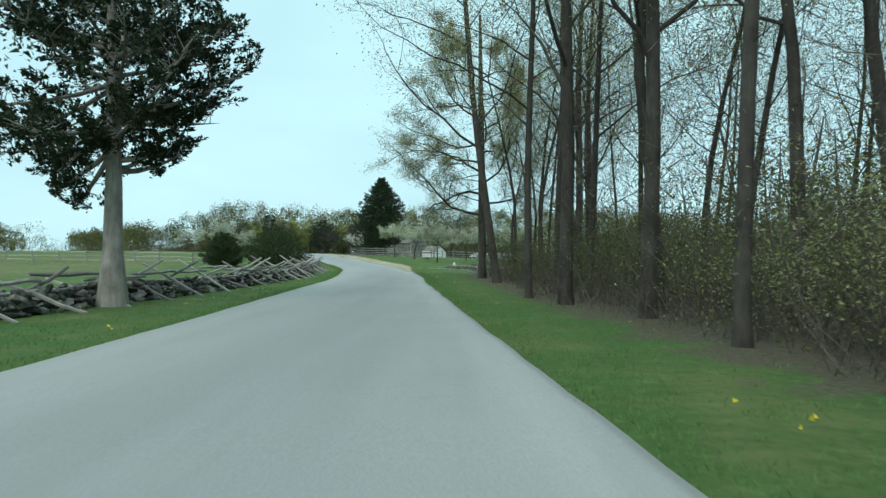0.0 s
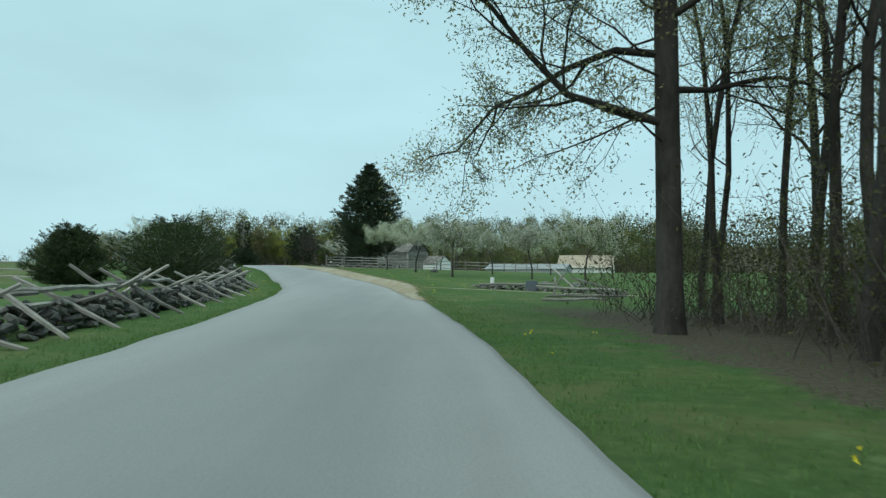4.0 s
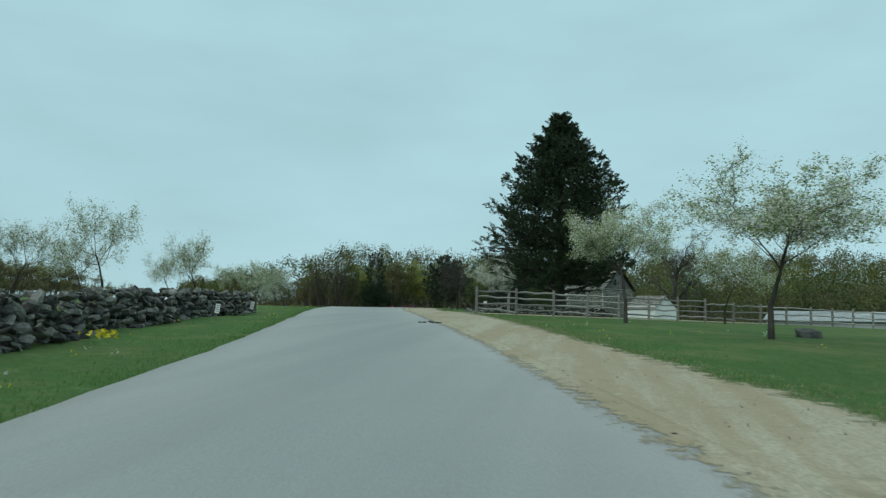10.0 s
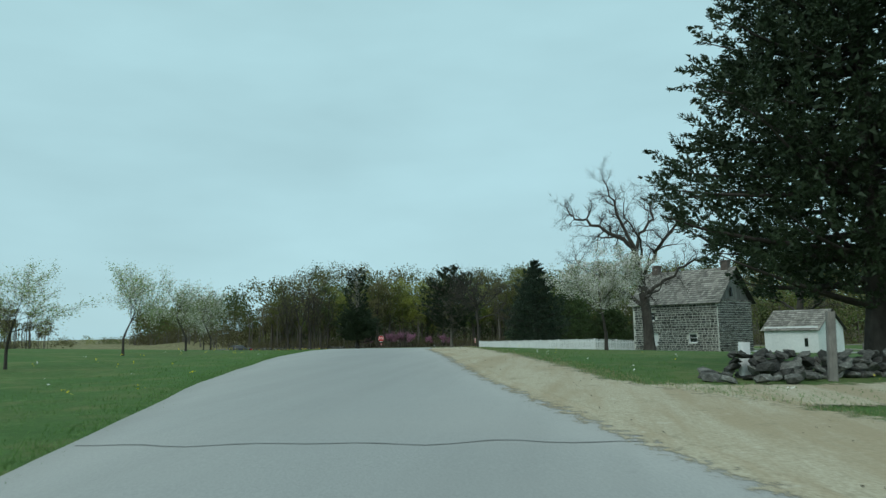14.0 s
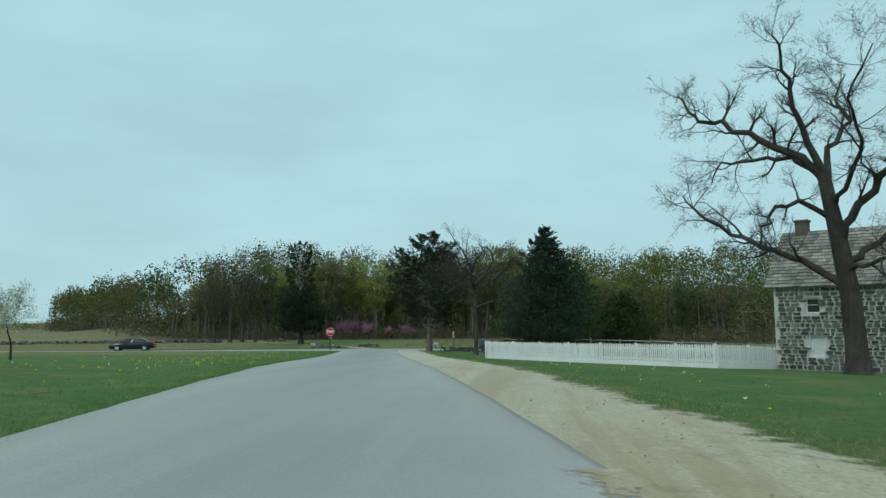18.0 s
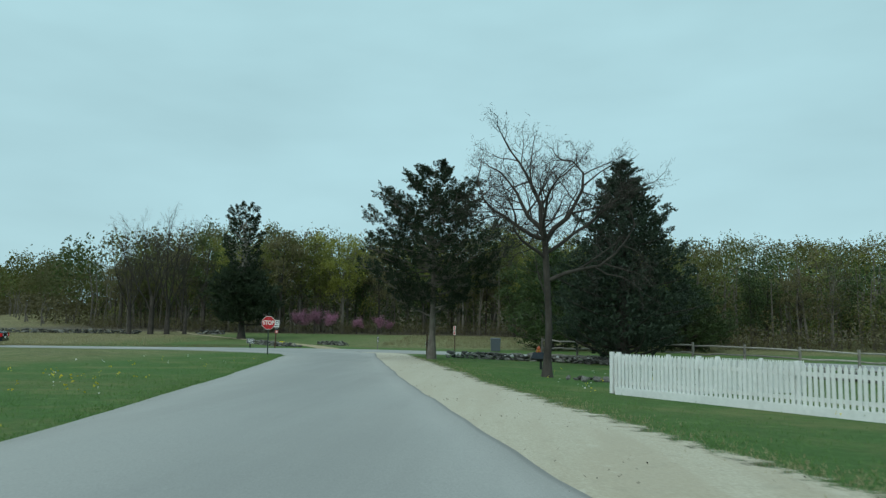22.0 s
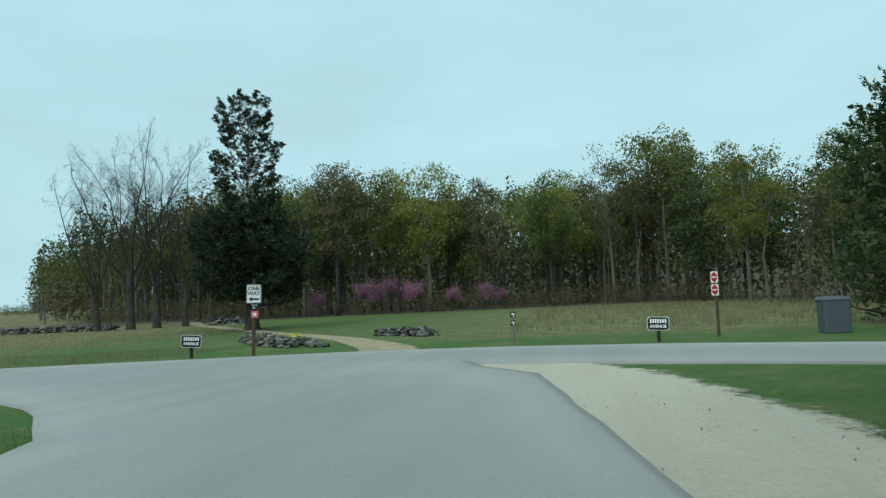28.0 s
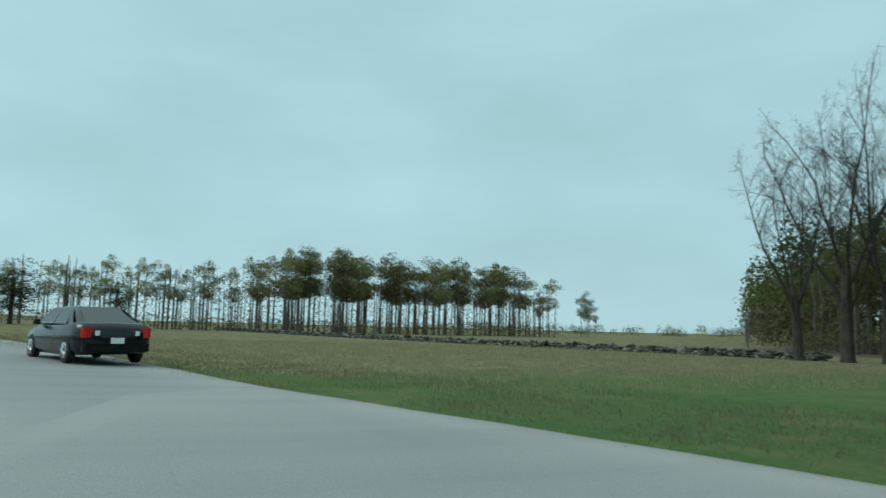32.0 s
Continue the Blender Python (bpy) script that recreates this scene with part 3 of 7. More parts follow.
edge_l = lambda y: float(np.interp(y, EDGE_Y, EDGE_L))
edge_r = lambda y: float(np.interp(y, RIGHT_Y, RIGHT_X))
dirt_r = lambda y: float(np.interp(y, DIRT_Y, DIRT_X))
rows_y = list(np.arange(-14, 209.6, 0.75))
thing("road", "worn light grey asphalt road with patched darker areas", "road", kind="structure",
      data=ribbon("road", rows_y, edge_l, edge_r, 0.03, ASPHALT, 8, 0.07, 0.06, 1.0))
crack = Geo()
for k in range(25):
    y = 111.3 + 0.25 * noise.noise((k * 0.3, 4.0, 0.0)) + 0.02 * (k - 12)
    x = edge_l(y) + 0.1 + (edge_r(y) - edge_l(y) - 0.3) * k / 24
    w = 0.018 + 0.012 * noise.noise((k * 0.8, 9.0, 0.0))
    crack.v += [(x, y - w, gz(x, y) + 0.034), (x, y + w, gz(x, y) + 0.034)]
crack.f = [(2 * k, 2 * k + 2, 2 * k + 3, 2 * k + 1) for k in range(24)]
thing("road_crack", "tarred crack across the grey asphalt", "crack", kind="structure", data=crack.mesh("road_crack", TAR))
rows_d = list(np.arange(56, 209.1, 0.6))
thing("gravel_shoulder", "pale compacted gravel shoulder beside the asphalt", "gravel", kind="structure",
      data=ribbon("gravel_shoulder", rows_d, lambda y: edge_r(y) - 0.8, lambda y: dirt_r(y) + 0.35, 0.016, GRAVEL, 8, 0.05, 0.25, 5.0))


thing("scattered_gravel", "thin gravel strewn over the broken edge of the asphalt", "gravel", kind="structure",
      data=ribbon("scattered_gravel", list(np.arange(56, 136, 0.6)), lambda y: edge_r(y) - 0.75, lambda y: edge_r(y) + 0.15, 0.036, SPILL, 6, 0.1, 0.05, 15.0))

def sweep(name, pts, half, lift, mat, amp=0.06, step=0.8, across=6, seed=2.0):
    """A way of that half width along a line of points."""
    pts = [Vector((*p, 0)) for p in pts]
    dense = []
    for k in range(len(pts) - 1):
        p0, p1, p2, p3 = pts[max(k - 1, 0)], pts[k], pts[k + 1], pts[min(k + 2, len(pts) - 1)]
        n = max(2, int((p2 - p1).length / step))
        for i in range(n):
            t = i / n
            dense.append(0.5 * (2 * p1 + (p2 - p0) * t + (2 * p0 - 5 * p1 + 4 * p2 - p3) * t * t + (3 * p1 - p0 - 3 * p2 + p3) * t ** 3))
    dense.append(pts[-1])
    g = Geo()
    for i, p in enumerate(dense):
        d = (dense[min(i + 1, len(dense) - 1)] - dense[max(i - 1, 0)]).normalized()
        side = Vector((-d.y, d.x, 0))
        hw = half(i / (len(dense) - 1)) if callable(half) else half
        for k in range(across + 1):
            s = (2 * k / across - 1) * hw
            if k in (0, across):
                s += jit(i * step, seed + k, amp)
            q = p + side * s
            g.v.append((q.x, q.y, gz(q.x, q.y) + lift))
    return across_uv(g, len(dense), across, name, mat)


CROSS = [(-190, 158), (-110, 190.0), (-80, 201.5), (-68.7, 204.85), (-59.0, 206.9), (-52, 209.1), (-48.4, 210.0), (-44, 211.2), (-39.8, 211.5), (-36, 211), (-32, 209.8), (-26, 207.0), (-10, 200.4), (20, 186), (60, 165)]
thing("crossing_road", "worn light grey asphalt road running across the end of the lane", "road", kind="structure",
      data=sweep("crossing_road", CROSS, 2.85, 0.024, ASPHALT, 0.08))
thing("trail", "narrow pale gravel footpath winding towards the woods", "footpath", kind="structure",
      data=sweep("trail", [(-42.6, 213.8), (-43.4, 216.5), (-46, 221), (-49.4, 225.6), (-53, 229.5), (-57, 234.5), (-62, 240.5), (-68, 248), (-74, 258)], lambda t: 1.25 - 0.55 * min(1, t * 4) - 0.1 * t, -0.006, EARTH, 0.12))
thing("farm_track", "gravel farm entrance between the rail fence and the stone wall", "track", kind="structure",
      data=sweep("farm_track", [(-19.5, 116.2), (-16, 116), (-12.5, 117.2), (-6, 121), (4, 128)], lambda t: 2.0 - 0.5 * t, -0.007, GRAVEL, 0.2, seed=7.0))
thing("worn_path", "thin worn earth path across the lawn", "footpath", kind="structure",
      data=sweep("worn_path", [(-3.4, 69.5), (0, 68.2), (3.5, 66.8), (9, 65.5), (16, 65)], 0.42, -0.006, GRAVEL, 0.12, seed=11.0))


# ---------------------------------------------------------------- trees
def unit(v):
    return v / max(1e-9, np.linalg.norm(v))


def grow(g, rng, p, d, length, r, level, spec, tips):
    """One limb and all that it carries. spec: per level (children, length share, angle, up-pull, wander, sides)."""
    kids, share, angle, pull, wander, sides = spec[level]
    n = 7 if level < 2 else 5 if level < 3 else 3
    pts, rad = [p], [r]
    for k in range(n - 1):
        d = unit(d + rng.normal(size=3) * wander + np.array((0, 0, pull)))
        p = p + d * length / (n - 1)
        pts.append(p)
        rad.append(r * (1 - (0.62 if level == 0 else 0.75) * (k + 1) / (n - 1)))
    g.tube(pts, rad, sides)
    pts = np.array(pts)
    if level + 1 >= len(spec):
        tips += [pts[-1], pts[-2], (pts[0] + pts[1]) / 2]
        return
    start = spec[level][1] if level == 0 else 0.25
    for k in range(kids):
        t = (start + (1 - start) * (k + rng.uniform(0.2, 0.8)) / kids) if k < kids - 1 else 1.0
        i = t * (n - 1)
        j = min(int(i), n - 2)
        q = pts[j] + (pts[j + 1] - pts[j]) * (i - j)
        along = unit(pts[j + 1] - pts[j])
        turn = rng.uniform(0, 2 * math.pi) if level else k * 2.4 + rng.uniform(-0.5, 0.5)
        u = unit(np.cross(along, np.array((0.3, 0.2, 0.9)) if abs(along[2]) < 0.9 else np.array((1.0, 0, 0))))
        w = np.cross(along, u)
        a = angle * rng.uniform(0.6, 1.25) * (0.45 if t == 1.0 else 1)
        nd = unit(along * math.cos(a) + (u * math.cos(turn) + w * math.sin(turn)) * math.sin(a))
        nl = length * spec[level + 1][1] * rng.uniform(0.7, 1.2) * (1.15 - 0.45 * t if level == 0 else 1 - 0.3 * t)
        nr = max(0.006, (r * (1 - 0.7 * t)) * (rng.uniform(0.28, 0.5) if level == 0 and spec[0][1] < 0.5 else rng.uniform(0.42, 0.66))) if t < 1 else r * 0.36
        grow(g, rng, q, nd, nl, nr, level + 1, spec, tips)


def limbs(seed, height, radius, spec, lean=0.0):
    rng = np.random.default_rng(seed)
    g, tips = Geo(), []
    # flared foot
    d = unit(np.array((lean * rng.normal(), lean * rng.normal(), 1.0)))
    g.tube([np.array((0, 0, -0.25)), np.array((0, 0, 0.05)), np.array((0, 0, 0.35)), np.array((0, 0, 0.9))], [radius * 1.4, radius * 1.25, radius * 1.08, radius], spec[0][5])
    grow(g, rng, np.array((0, 0, 0.85)), d, height, radius, 0, spec, tips)
    return g, np.array(tips), rng


def bare_tree(name, label, seed, height, radius, spec, m, bark, group="", lean=0.1):
    g, tips, rng = limbs(seed, height, radius, spec, lean)
    t = thing(name, label, "tree", m, group)
    part("trunk", g.mesh("trunk", bark, True), t)
    return t


def leaf_tree(name, label, seed, height, radius, spec, m, bark, leaf, per_tip, size, jitter, group="", lean=0.08, extra=None, extra_share=0.0):
    g, tips, rng = limbs(seed, height, radius, spec, lean)
    t = thing(name, label, "tree", m, group)
    part("trunk", g.mesh("trunk", bark, True), t)
    c = np.repeat(tips, per_tip, 0)
    c = c + rng.normal(size=c.shape) * jitter
    if extra is not None:
        k = int(len(c) * extra_share)
        order = rng.permutation(len(c))
        part("leaves", cards("leaves", c[order[:k]], size * 1.1, rng, extra), t)
        c = c[order[k:]]
    part("crown", cards("crown", c, size, rng, leaf, 1.2), t)
    return t


def plumes(name, foot, axis, length, width, blades, size, rng, mat):
    """Pointed sprays of small leaf blades, each along its own axis, as one mesh."""
    n = len(foot)
    ln = (length * rng.uniform(0.6, 1.35, n))[:, None]
    wd = (width * rng.uniform(0.7, 1.3, n))[:, None]
    side = np.cross(axis, rng.normal(size=(n, 3)))
    side /= np.maximum(np.linalg.norm(side, axis=1), 1e-6)[:, None]
    other = np.cross(axis, side)
    rep = lambda a: np.repeat(a, blades, 0)
    t = rng.uniform(0, 1, (n * blades, 1)) ** 0.85
    ang = rng.uniform(0, 2 * math.pi, (n * blades, 1))
    out_dir = np.cos(ang) * rep(side) + np.sin(ang) * rep(other)
    rad = rep(wd) * (1.05 - t) ** 0.7 * np.sqrt(rng.uniform(0, 1, (n * blades, 1)))
    c = rep(foot) + rep(axis) * rep(ln) * t + out_dir * rad
    return cards(name, c, size, rng, mat, 1.8, aim=rep(axis) * 1.1 + out_dir * 0.6)


def conifer(name, label, seed, height, bottom, profile, trunk_r, m, leaf, limbs_n, per, blades, size=0.08, plume=0.6, width=0.17, show=0.25, rise=(0.1, 0.45), group="", bark=None, off=(0, 0), core=0, pad=0.26, skew=0.0, droop=0.0, ragged_by=0.3, twiggy=False):
    """A cedar: a trunk with limbs, each carrying a pad of pointed sprays towards its end. profile: share of height -> radius."""
    rng = np.random.default_rng(seed)
    g = Geo()
    tz = np.linspace(0, height * 0.97, 9)
    pts = [np.array((0.12 * math.sin(z * 0.7 + seed) * z / height + off[0] * z / height, 0.12 * math.cos(z * 0.5) * z / height + off[1] * z / height, z)) for z in tz]
    pts[0][2] = -0.25
    g.tube(pts, [trunk_r * (1.5 if k == 0 else 1 - 0.93 * (k / 8) ** 0.9) for k in range(9)], 9)
    ph, pr = [a for a, _ in profile], [b for _, b in profile]
    widest = max(pr)
    foot, axis = [], []
    for k in range(limbs_n):
        share = ((k + rng.uniform(0, 1)) / limbs_n) ** 0.9
        zz = bottom + (height - bottom) * share
        a = k * 2.399 + rng.uniform(-0.4, 0.4)
        reach = float(np.interp(share, ph, pr)) * (1 - ragged_by * rng.uniform() ** 1.5 + 0.08 * rng.uniform())
        reach *= 1 - skew * math.cos(a)
        up = rng.uniform(*rise) * (1 if share < 0.8 else 1.6)
        h = np.array((math.cos(a), math.sin(a), 0.0))
        lat = np.array((-h[1], h[0], 0.0))
        base = np.array((off[0] * zz / height, off[1] * zz / height, max(0.25, zz - reach * up)))
        end = np.array((base[0], base[1], zz)) + h * reach
        if droop and share < 0.3 and math.cos(a) < -0.2:
            end[2] -= droop
        bow = base * 0.5 + end * 0.5 + np.array((0, 0, -0.1 * reach)) + rng.normal(size=3) * 0.06 * reach
        r0 = max(0.018, trunk_r * 0.32 * (1 - share * 0.75))
        g.tube([base, base * 0.56 + bow * 0.38 + end * 0.06, base * 0.25 + bow * 0.5 + end * 0.25, base * 0.06 + bow * 0.38 + end * 0.56, end], [r0, r0 * 0.8, r0 * 0.6, r0 * 0.38, 0.006], 5)
        n = max(5, int(per * (0.25 + 0.75 * reach / widest)))
        for _ in range(n):
            t = show + (1 - show) * rng.uniform() ** 0.75
            p = base * (1 - t) ** 2 + 2 * bow * t * (1 - t) + end * t * t
            w = float(np.clip(rng.normal(), -1.6, 1.6)) * pad * reach * (1.15 - 0.75 * t)
            v = float(np.clip(rng.normal(), -1.5, 1.5)) * pad * 0.42 * reach * (1.1 - 0.6 * t)
            q = p + lat * w + np.array((0, 0, v + 0.06 * reach * t)) - h * abs(w) * 0.3
            if twiggy and abs(w) + abs(v) > 0.2:
                o = p - (end - base) * 0.08
                g.tube([o, (o + q) / 2 + rng.normal(size=3) * 0.05, q], [0.02, 0.012, 0.005], 3)
            foot.append(q)
            axis.append(h * (0.75 + 0.3 * t) + lat * np.sign(w) * 0.5 + np.array((0, 0, 0.55)) + rng.normal(size=3) * 0.42)
    foot, axis = np.array(foot), np.array(axis)
    axis /= np.linalg.norm(axis, axis=1)[:, None]
    foot[:, 2] = np.maximum(foot[:, 2], 0.12)
    t = thing(name, label, "tree", m, group)
    part("trunk", g.mesh("trunk", bark or BARK_CEDAR, True), t)
    if core:
        sh = rng.uniform(0, 0.9, core)
        rr = np.interp(sh, ph, pr) * np.sqrt(rng.uniform(0, 1, core)) * 0.72
        an = rng.uniform(0, 2 * math.pi, core)
        zz = bottom + (height - bottom) * sh
        part("inner_foliage", cards("inner_foliage", np.stack([rr * np.cos(an) + off[0] * zz / height, rr * np.sin(an) + off[1] * zz / height, zz], 1), size * 1.9, rng, leaf, 1.5), t)
    part("crown", plumes("crown", foot - axis * plume * 0.35, axis, plume, width, blades, size, rng, leaf), t)
    return t


def spread_tree(name, label, seed, stem, main, spec, m, bark, fine=1, reach=20.0, group="", young=None):
    """A spreading leafless tree: a stem, its main limbs (foot height, direction, length, radius), and all that they carry."""
    rng = np.random.default_rng(seed)
    g, tips = Geo(), []
    g.tube([np.array(p[:3]) for p in stem], [p[3] for p in stem], 10)
    zs = [p[2] for p in stem]
    for z, d, length, r in main:
        p = np.array([float(np.interp(z, zs, [q[k] for q in stem])) for k in range(3)])
        grow(g, rng, p, unit(np.array(d, float)), length, r, 1 if r > 0.036 else 2, spec, tips)
    t = thing(name, label, "tree", m, group)
    part("trunk", g.mesh("trunk", bark, True), t)
    q = np.repeat(np.array(tips), fine, 0)
    tagged(part("twig_haze", cards("twig_haze", q + rng.normal(size=q.shape) * 0.12, 0.02, rng, bark, reach, aim=np.tile(np.array((0.0, 0.0, 0.35)), (len(q), 1))), t), kind="stuff")
    if young:
        part("crown", crown_cards("crown", np.array(tips), 4, 0.18, 0.06, rng, young), t)
    return t


def crooked_tree(name, label, seed, stem, main, leftward, depth, m, bark, group=""):
    """A spreading leafless tree whose main limbs follow their own crooked lines; each limb goes out by its share of depth across the wide side."""
    rng = np.random.default_rng(seed)
    g, tips = Geo(), []
    lf = np.array((leftward[0], leftward[1], 0.0))
    aw = np.array((-leftward[1], leftward[0], 0.0))
    g.tube([lf * p[0] + aw * p[1] + np.array((0, 0, p[2])) for p in stem], [p[3] for p in stem], 12)
    for line, r, out_share in main:
        n = len(line)
        pts = [lf * l * (0.93 if l > 0 else 1.05) + aw * (out_share * depth * (k / (n - 1)) ** 1.2) + np.array((0, 0, min(z, 8 + (z - 8) * 0.82))) for k, (l, z) in enumerate(line)]
        dense, rad = [], []
        for k in range(n - 1):
            for i in range(3):
                t = i / 3
                dense.append(pts[k] * (1 - t) + pts[k + 1] * t + (rng.normal(size=3) * 0.09 if k + i else 0))
                rad.append(r * (1 - 0.8 * (k + t) / (n - 1)))
        dense.append(pts[-1])
        rad.append(r * 0.18)
        g.tube(dense, rad, 7)
        total = sum(np.linalg.norm(pts[k + 1] - pts[k]) for k in range(n - 1))
        for i in range(3, len(dense)):
            for _ in range(2 if i % 2 and i > 4 else 1):
                along = unit(dense[i] - dense[i - 1])
                d = unit(along * 0.45 + unit(np.cross(along, rng.normal(size=3))) * 0.9 + np.array((0, 0, 0.3)))
                grow(g, rng, dense[i], d, total * rng.uniform(0.12, 0.27), rad[i] * rng.uniform(0.35, 0.6), 2, WALNUT, tips)
    t = thing(name, label, "tree", m, group)
    part("trunk", g.mesh("trunk", bark, True), t)
    q = np.array(tips)
    tagged(part("twig_haze", cards("twig_haze", q + rng.normal(size=q.shape) * 0.1, 0.016, rng, bark, 11.0, aim=np.tile(np.array((0.0, 0.0, 0.3)), (len(q), 1))), t), kind="stuff")
    return t


def lobed_tree(name, label, seed, height, radius, low, trunk_r, m, bark, leaf, lobes, per, size, group="", twigs=0, lobe=1.25, shell=0.5):
    """A rounded tree in spring leaf: a forking stem, limbs to many overlapping lobes, and small leaves thick at their outsides."""
    rng = np.random.default_rng(seed)
    half = (height - low) / 2
    d = rng.normal(size=(lobes, 3))
    d /= np.linalg.norm(d, axis=1)[:, None]
    d *= (rng.uniform(0.25, 1.0, lobes) ** 0.45)[:, None]
    c = d * np.array((radius - lobe * 0.6, radius - lobe * 0.6, half - lobe * 0.6))
    c[:, :2] *= np.clip(0.75 + 0.3 * (c[:, 2:] / half + 0.6), 0.5, 1.1)
    c[:, 2] += low + half
    size_l = lobe * rng.uniform(0.6, 1.2, lobes)
    g = Geo()
    bend = rng.normal(size=2) * 0.3
    top = height * 0.84
    at_z = lambda z: np.array((bend[0] * (z / top) ** 2, bend[1] * (z / top) ** 2, z))
    g.tube([at_z(z) for z in (-0.2, top * 0.3, top * 0.6, top)], [trunk_r * 1.2, trunk_r * 0.9, trunk_r * 0.6, trunk_r * 0.12], 6)
    for p, s in zip(c, size_l):
        z0 = min(top * 0.95, max(low * 0.7, p[2] - np.hypot(p[0], p[1]) * rng.uniform(0.8, 1.5)))
        a = at_z(z0)
        r = trunk_r * 0.42 * (1.15 - z0 / height)
        b = (a + p) / 2 + np.array((0, 0, -0.15)) + rng.normal(size=3) * 0.18
        g.tube([a, b, p], [r, r * 0.6, 0.02], 3)
        for _ in range(2):
            e = rng.normal(size=3)
            e[2] = abs(e[2]) * 1.2
            e = p + unit(e) * s * 0.95
            g.tube([b * 0.35 + p * 0.65, (p + e) / 2 + rng.normal(size=3) * 0.1, e], [0.025, 0.017, 0.006], 3)
    t = thing(name, label, "tree", m, group)
    part("trunk", g.mesh("trunk", bark), t)
    n = lobes * max(per, twigs)
    e = rng.normal(size=(n, 3))
    e /= np.linalg.norm(e, axis=1)[:, None]
    e[:, 2] = np.where(e[:, 2] < -0.3, -e[:, 2], e[:, 2])
    lump = 1 + 0.25 * np.sin(e[:, 0] * 6 + seed) * np.cos(e[:, 1] * 7 + e[:, 2] * 5)
    e *= ((shell + (1 - shell) * rng.uniform(size=n) ** 0.6) * lump)[:, None]
    which = np.arange(n) % lobes
    q = c[which] + e * size_l[which][:, None] + rng.normal(size=(n, 3)) * 0.1
    if twigs:
        k = lobes * twigs
        tagged(part("twig_haze", cards("twig_haze", q[:k], 0.034, rng, TWIG, 22.0, aim=e[:k] * 0.8 + np.array((0, 0, 0.5))), t), kind="stuff")
    if per:
        k = lobes * per
        part("crown", cards("crown", q[:k], size, rng, leaf, 1.1), t)
    return t


def at(x, y, turn=0.0, dz=0.0, scale=1.0):
    return pose(x, y, gz(x, y) + dz, 0, 0, turn) @ Matrix.Diagonal((scale, scale, scale, 1))


def copy_scaled(ob, x, y, turn, sc, tall=1.0, dz=0.0, tilt=0.0):
    """A further tree of the same growth, turned and of another size."""
    t = copy_thing(ob, pose(x, y, gz(x, y) + dz, tilt, 0, turn))
    t.scale = (sc, sc, sc * tall)
    return t


def crown_cards(name, tips, per, jitter, size, rng, mat, long=1.2):
    c = np.repeat(tips, per, 0)
    return cards(name, c + rng.normal(size=c.shape) * jitter, size, rng, mat, long)


def twig_haze(name, label, x0, x1, y0, y1, z0, z1, n, rng, keep):
    """Fine bare twigs of a wood, too many to count."""
    c = rng.uniform(size=(n, 3)) * np.array((x1 - x0, y1 - y0, z1 - z0)) + np.array((x0, y0, z0))
    lump = np.array([noise.noise((p[0] * 0.35, p[1] * 0.35, p[2] * 0.3)) for p in c])
    c = c[(lump > -0.12) & keep(c[:, 0], c[:, 1])]
    aim = np.tile(np.array((0.0, 0.0, 0.5)), (len(c), 1)) + rng.normal(size=(len(c), 3)) * 0.6
    return thing(name, label, "twigs", kind="stuff", data=cards(name, c, 0.034, rng, TWIG, 22.0, aim=aim))


# specs: per level (children, length share or bare share of the trunk, angle, up-pull, wander, sides)
OAK = [(), (10, 0.3, 0.8, 0.03, 0.2, 6), (6, 0.42, 0.75, 0.04, 0.2, 4), (5, 0.5, 0.7, 0.03, 0.25, 3), (0, 0.55, 0, 0.02, 0.3, 3)]
STOUT = [(15, 0.24, 0.95, 0.05, 0.035, 9), (6, 0.33, 0.75, 0.03, 0.17, 5), (5, 0.5, 0.75, 0.05, 0.22, 3), (3, 0.55, 0.7, 0.04, 0.25, 3), (0, 0.6, 0, 0.03, 0.28, 3)]
WOODS = [(11, 0.33, 0.8, 0.05, 0.06, 7), (6, 0.38, 0.7, 0.08, 0.15, 4), (6, 0.5, 0.75, 0.06, 0.22, 3), (0, 0.6, 0, 0.04, 0.28, 3)]
FAR = [(12, 0.3, 0.95, 0.04, 0.05, 5), (6, 0.42, 0.8, 0.1, 0.18, 3), (0, 0.55, 0, 0.06, 0.22, 3)]
WALNUT = [(), (9, 0, 0.8, 0.035, 0.24, 7), (7, 0.5, 0.75, 0.04, 0.22, 5), (6, 0.55, 0.75, 0.03, 0.25, 4), (0, 0.6, 0, -0.02, 0.3, 3)]
FAN = [(), (9, 0, 0.7, 0.05, 0.1, 5), (6, 0.34, 0.6, 0.06, 0.13, 3), (4, 0.5, 0.6, 0.05, 0.16, 3), (0, 0.6, 0, 0.03, 0.2, 3)]
LOCUST = [(), (9, 0, 0.85, 0.03, 0.27, 6), (6, 0.5, 0.8, 0.04, 0.26, 5), (5, 0.55, 0.75, 0.03, 0.28, 4), (0, 0.6, 0, -0.02, 0.3, 3)]
APPLE_L = [(8, 0.5, 1.0, 0.02, 0.07, 6), (7, 1.45, 0.8, 0.1, 0.14, 4), (6, 0.65, 0.8, 0.08, 0.2, 3), (0, 0.6, 0, 0.05, 0.24, 3)]
APPLE = [(9, 0.5, 0.95, 0.02, 0.06, 8), (7, 1.4, 0.75, 0.1, 0.13, 5), (6, 0.55, 0.85, 0.06, 0.2, 3), (4, 0.55, 0.8, 0.05, 0.22, 3), (0, 0.55, 0, 0.03, 0.25, 3)]

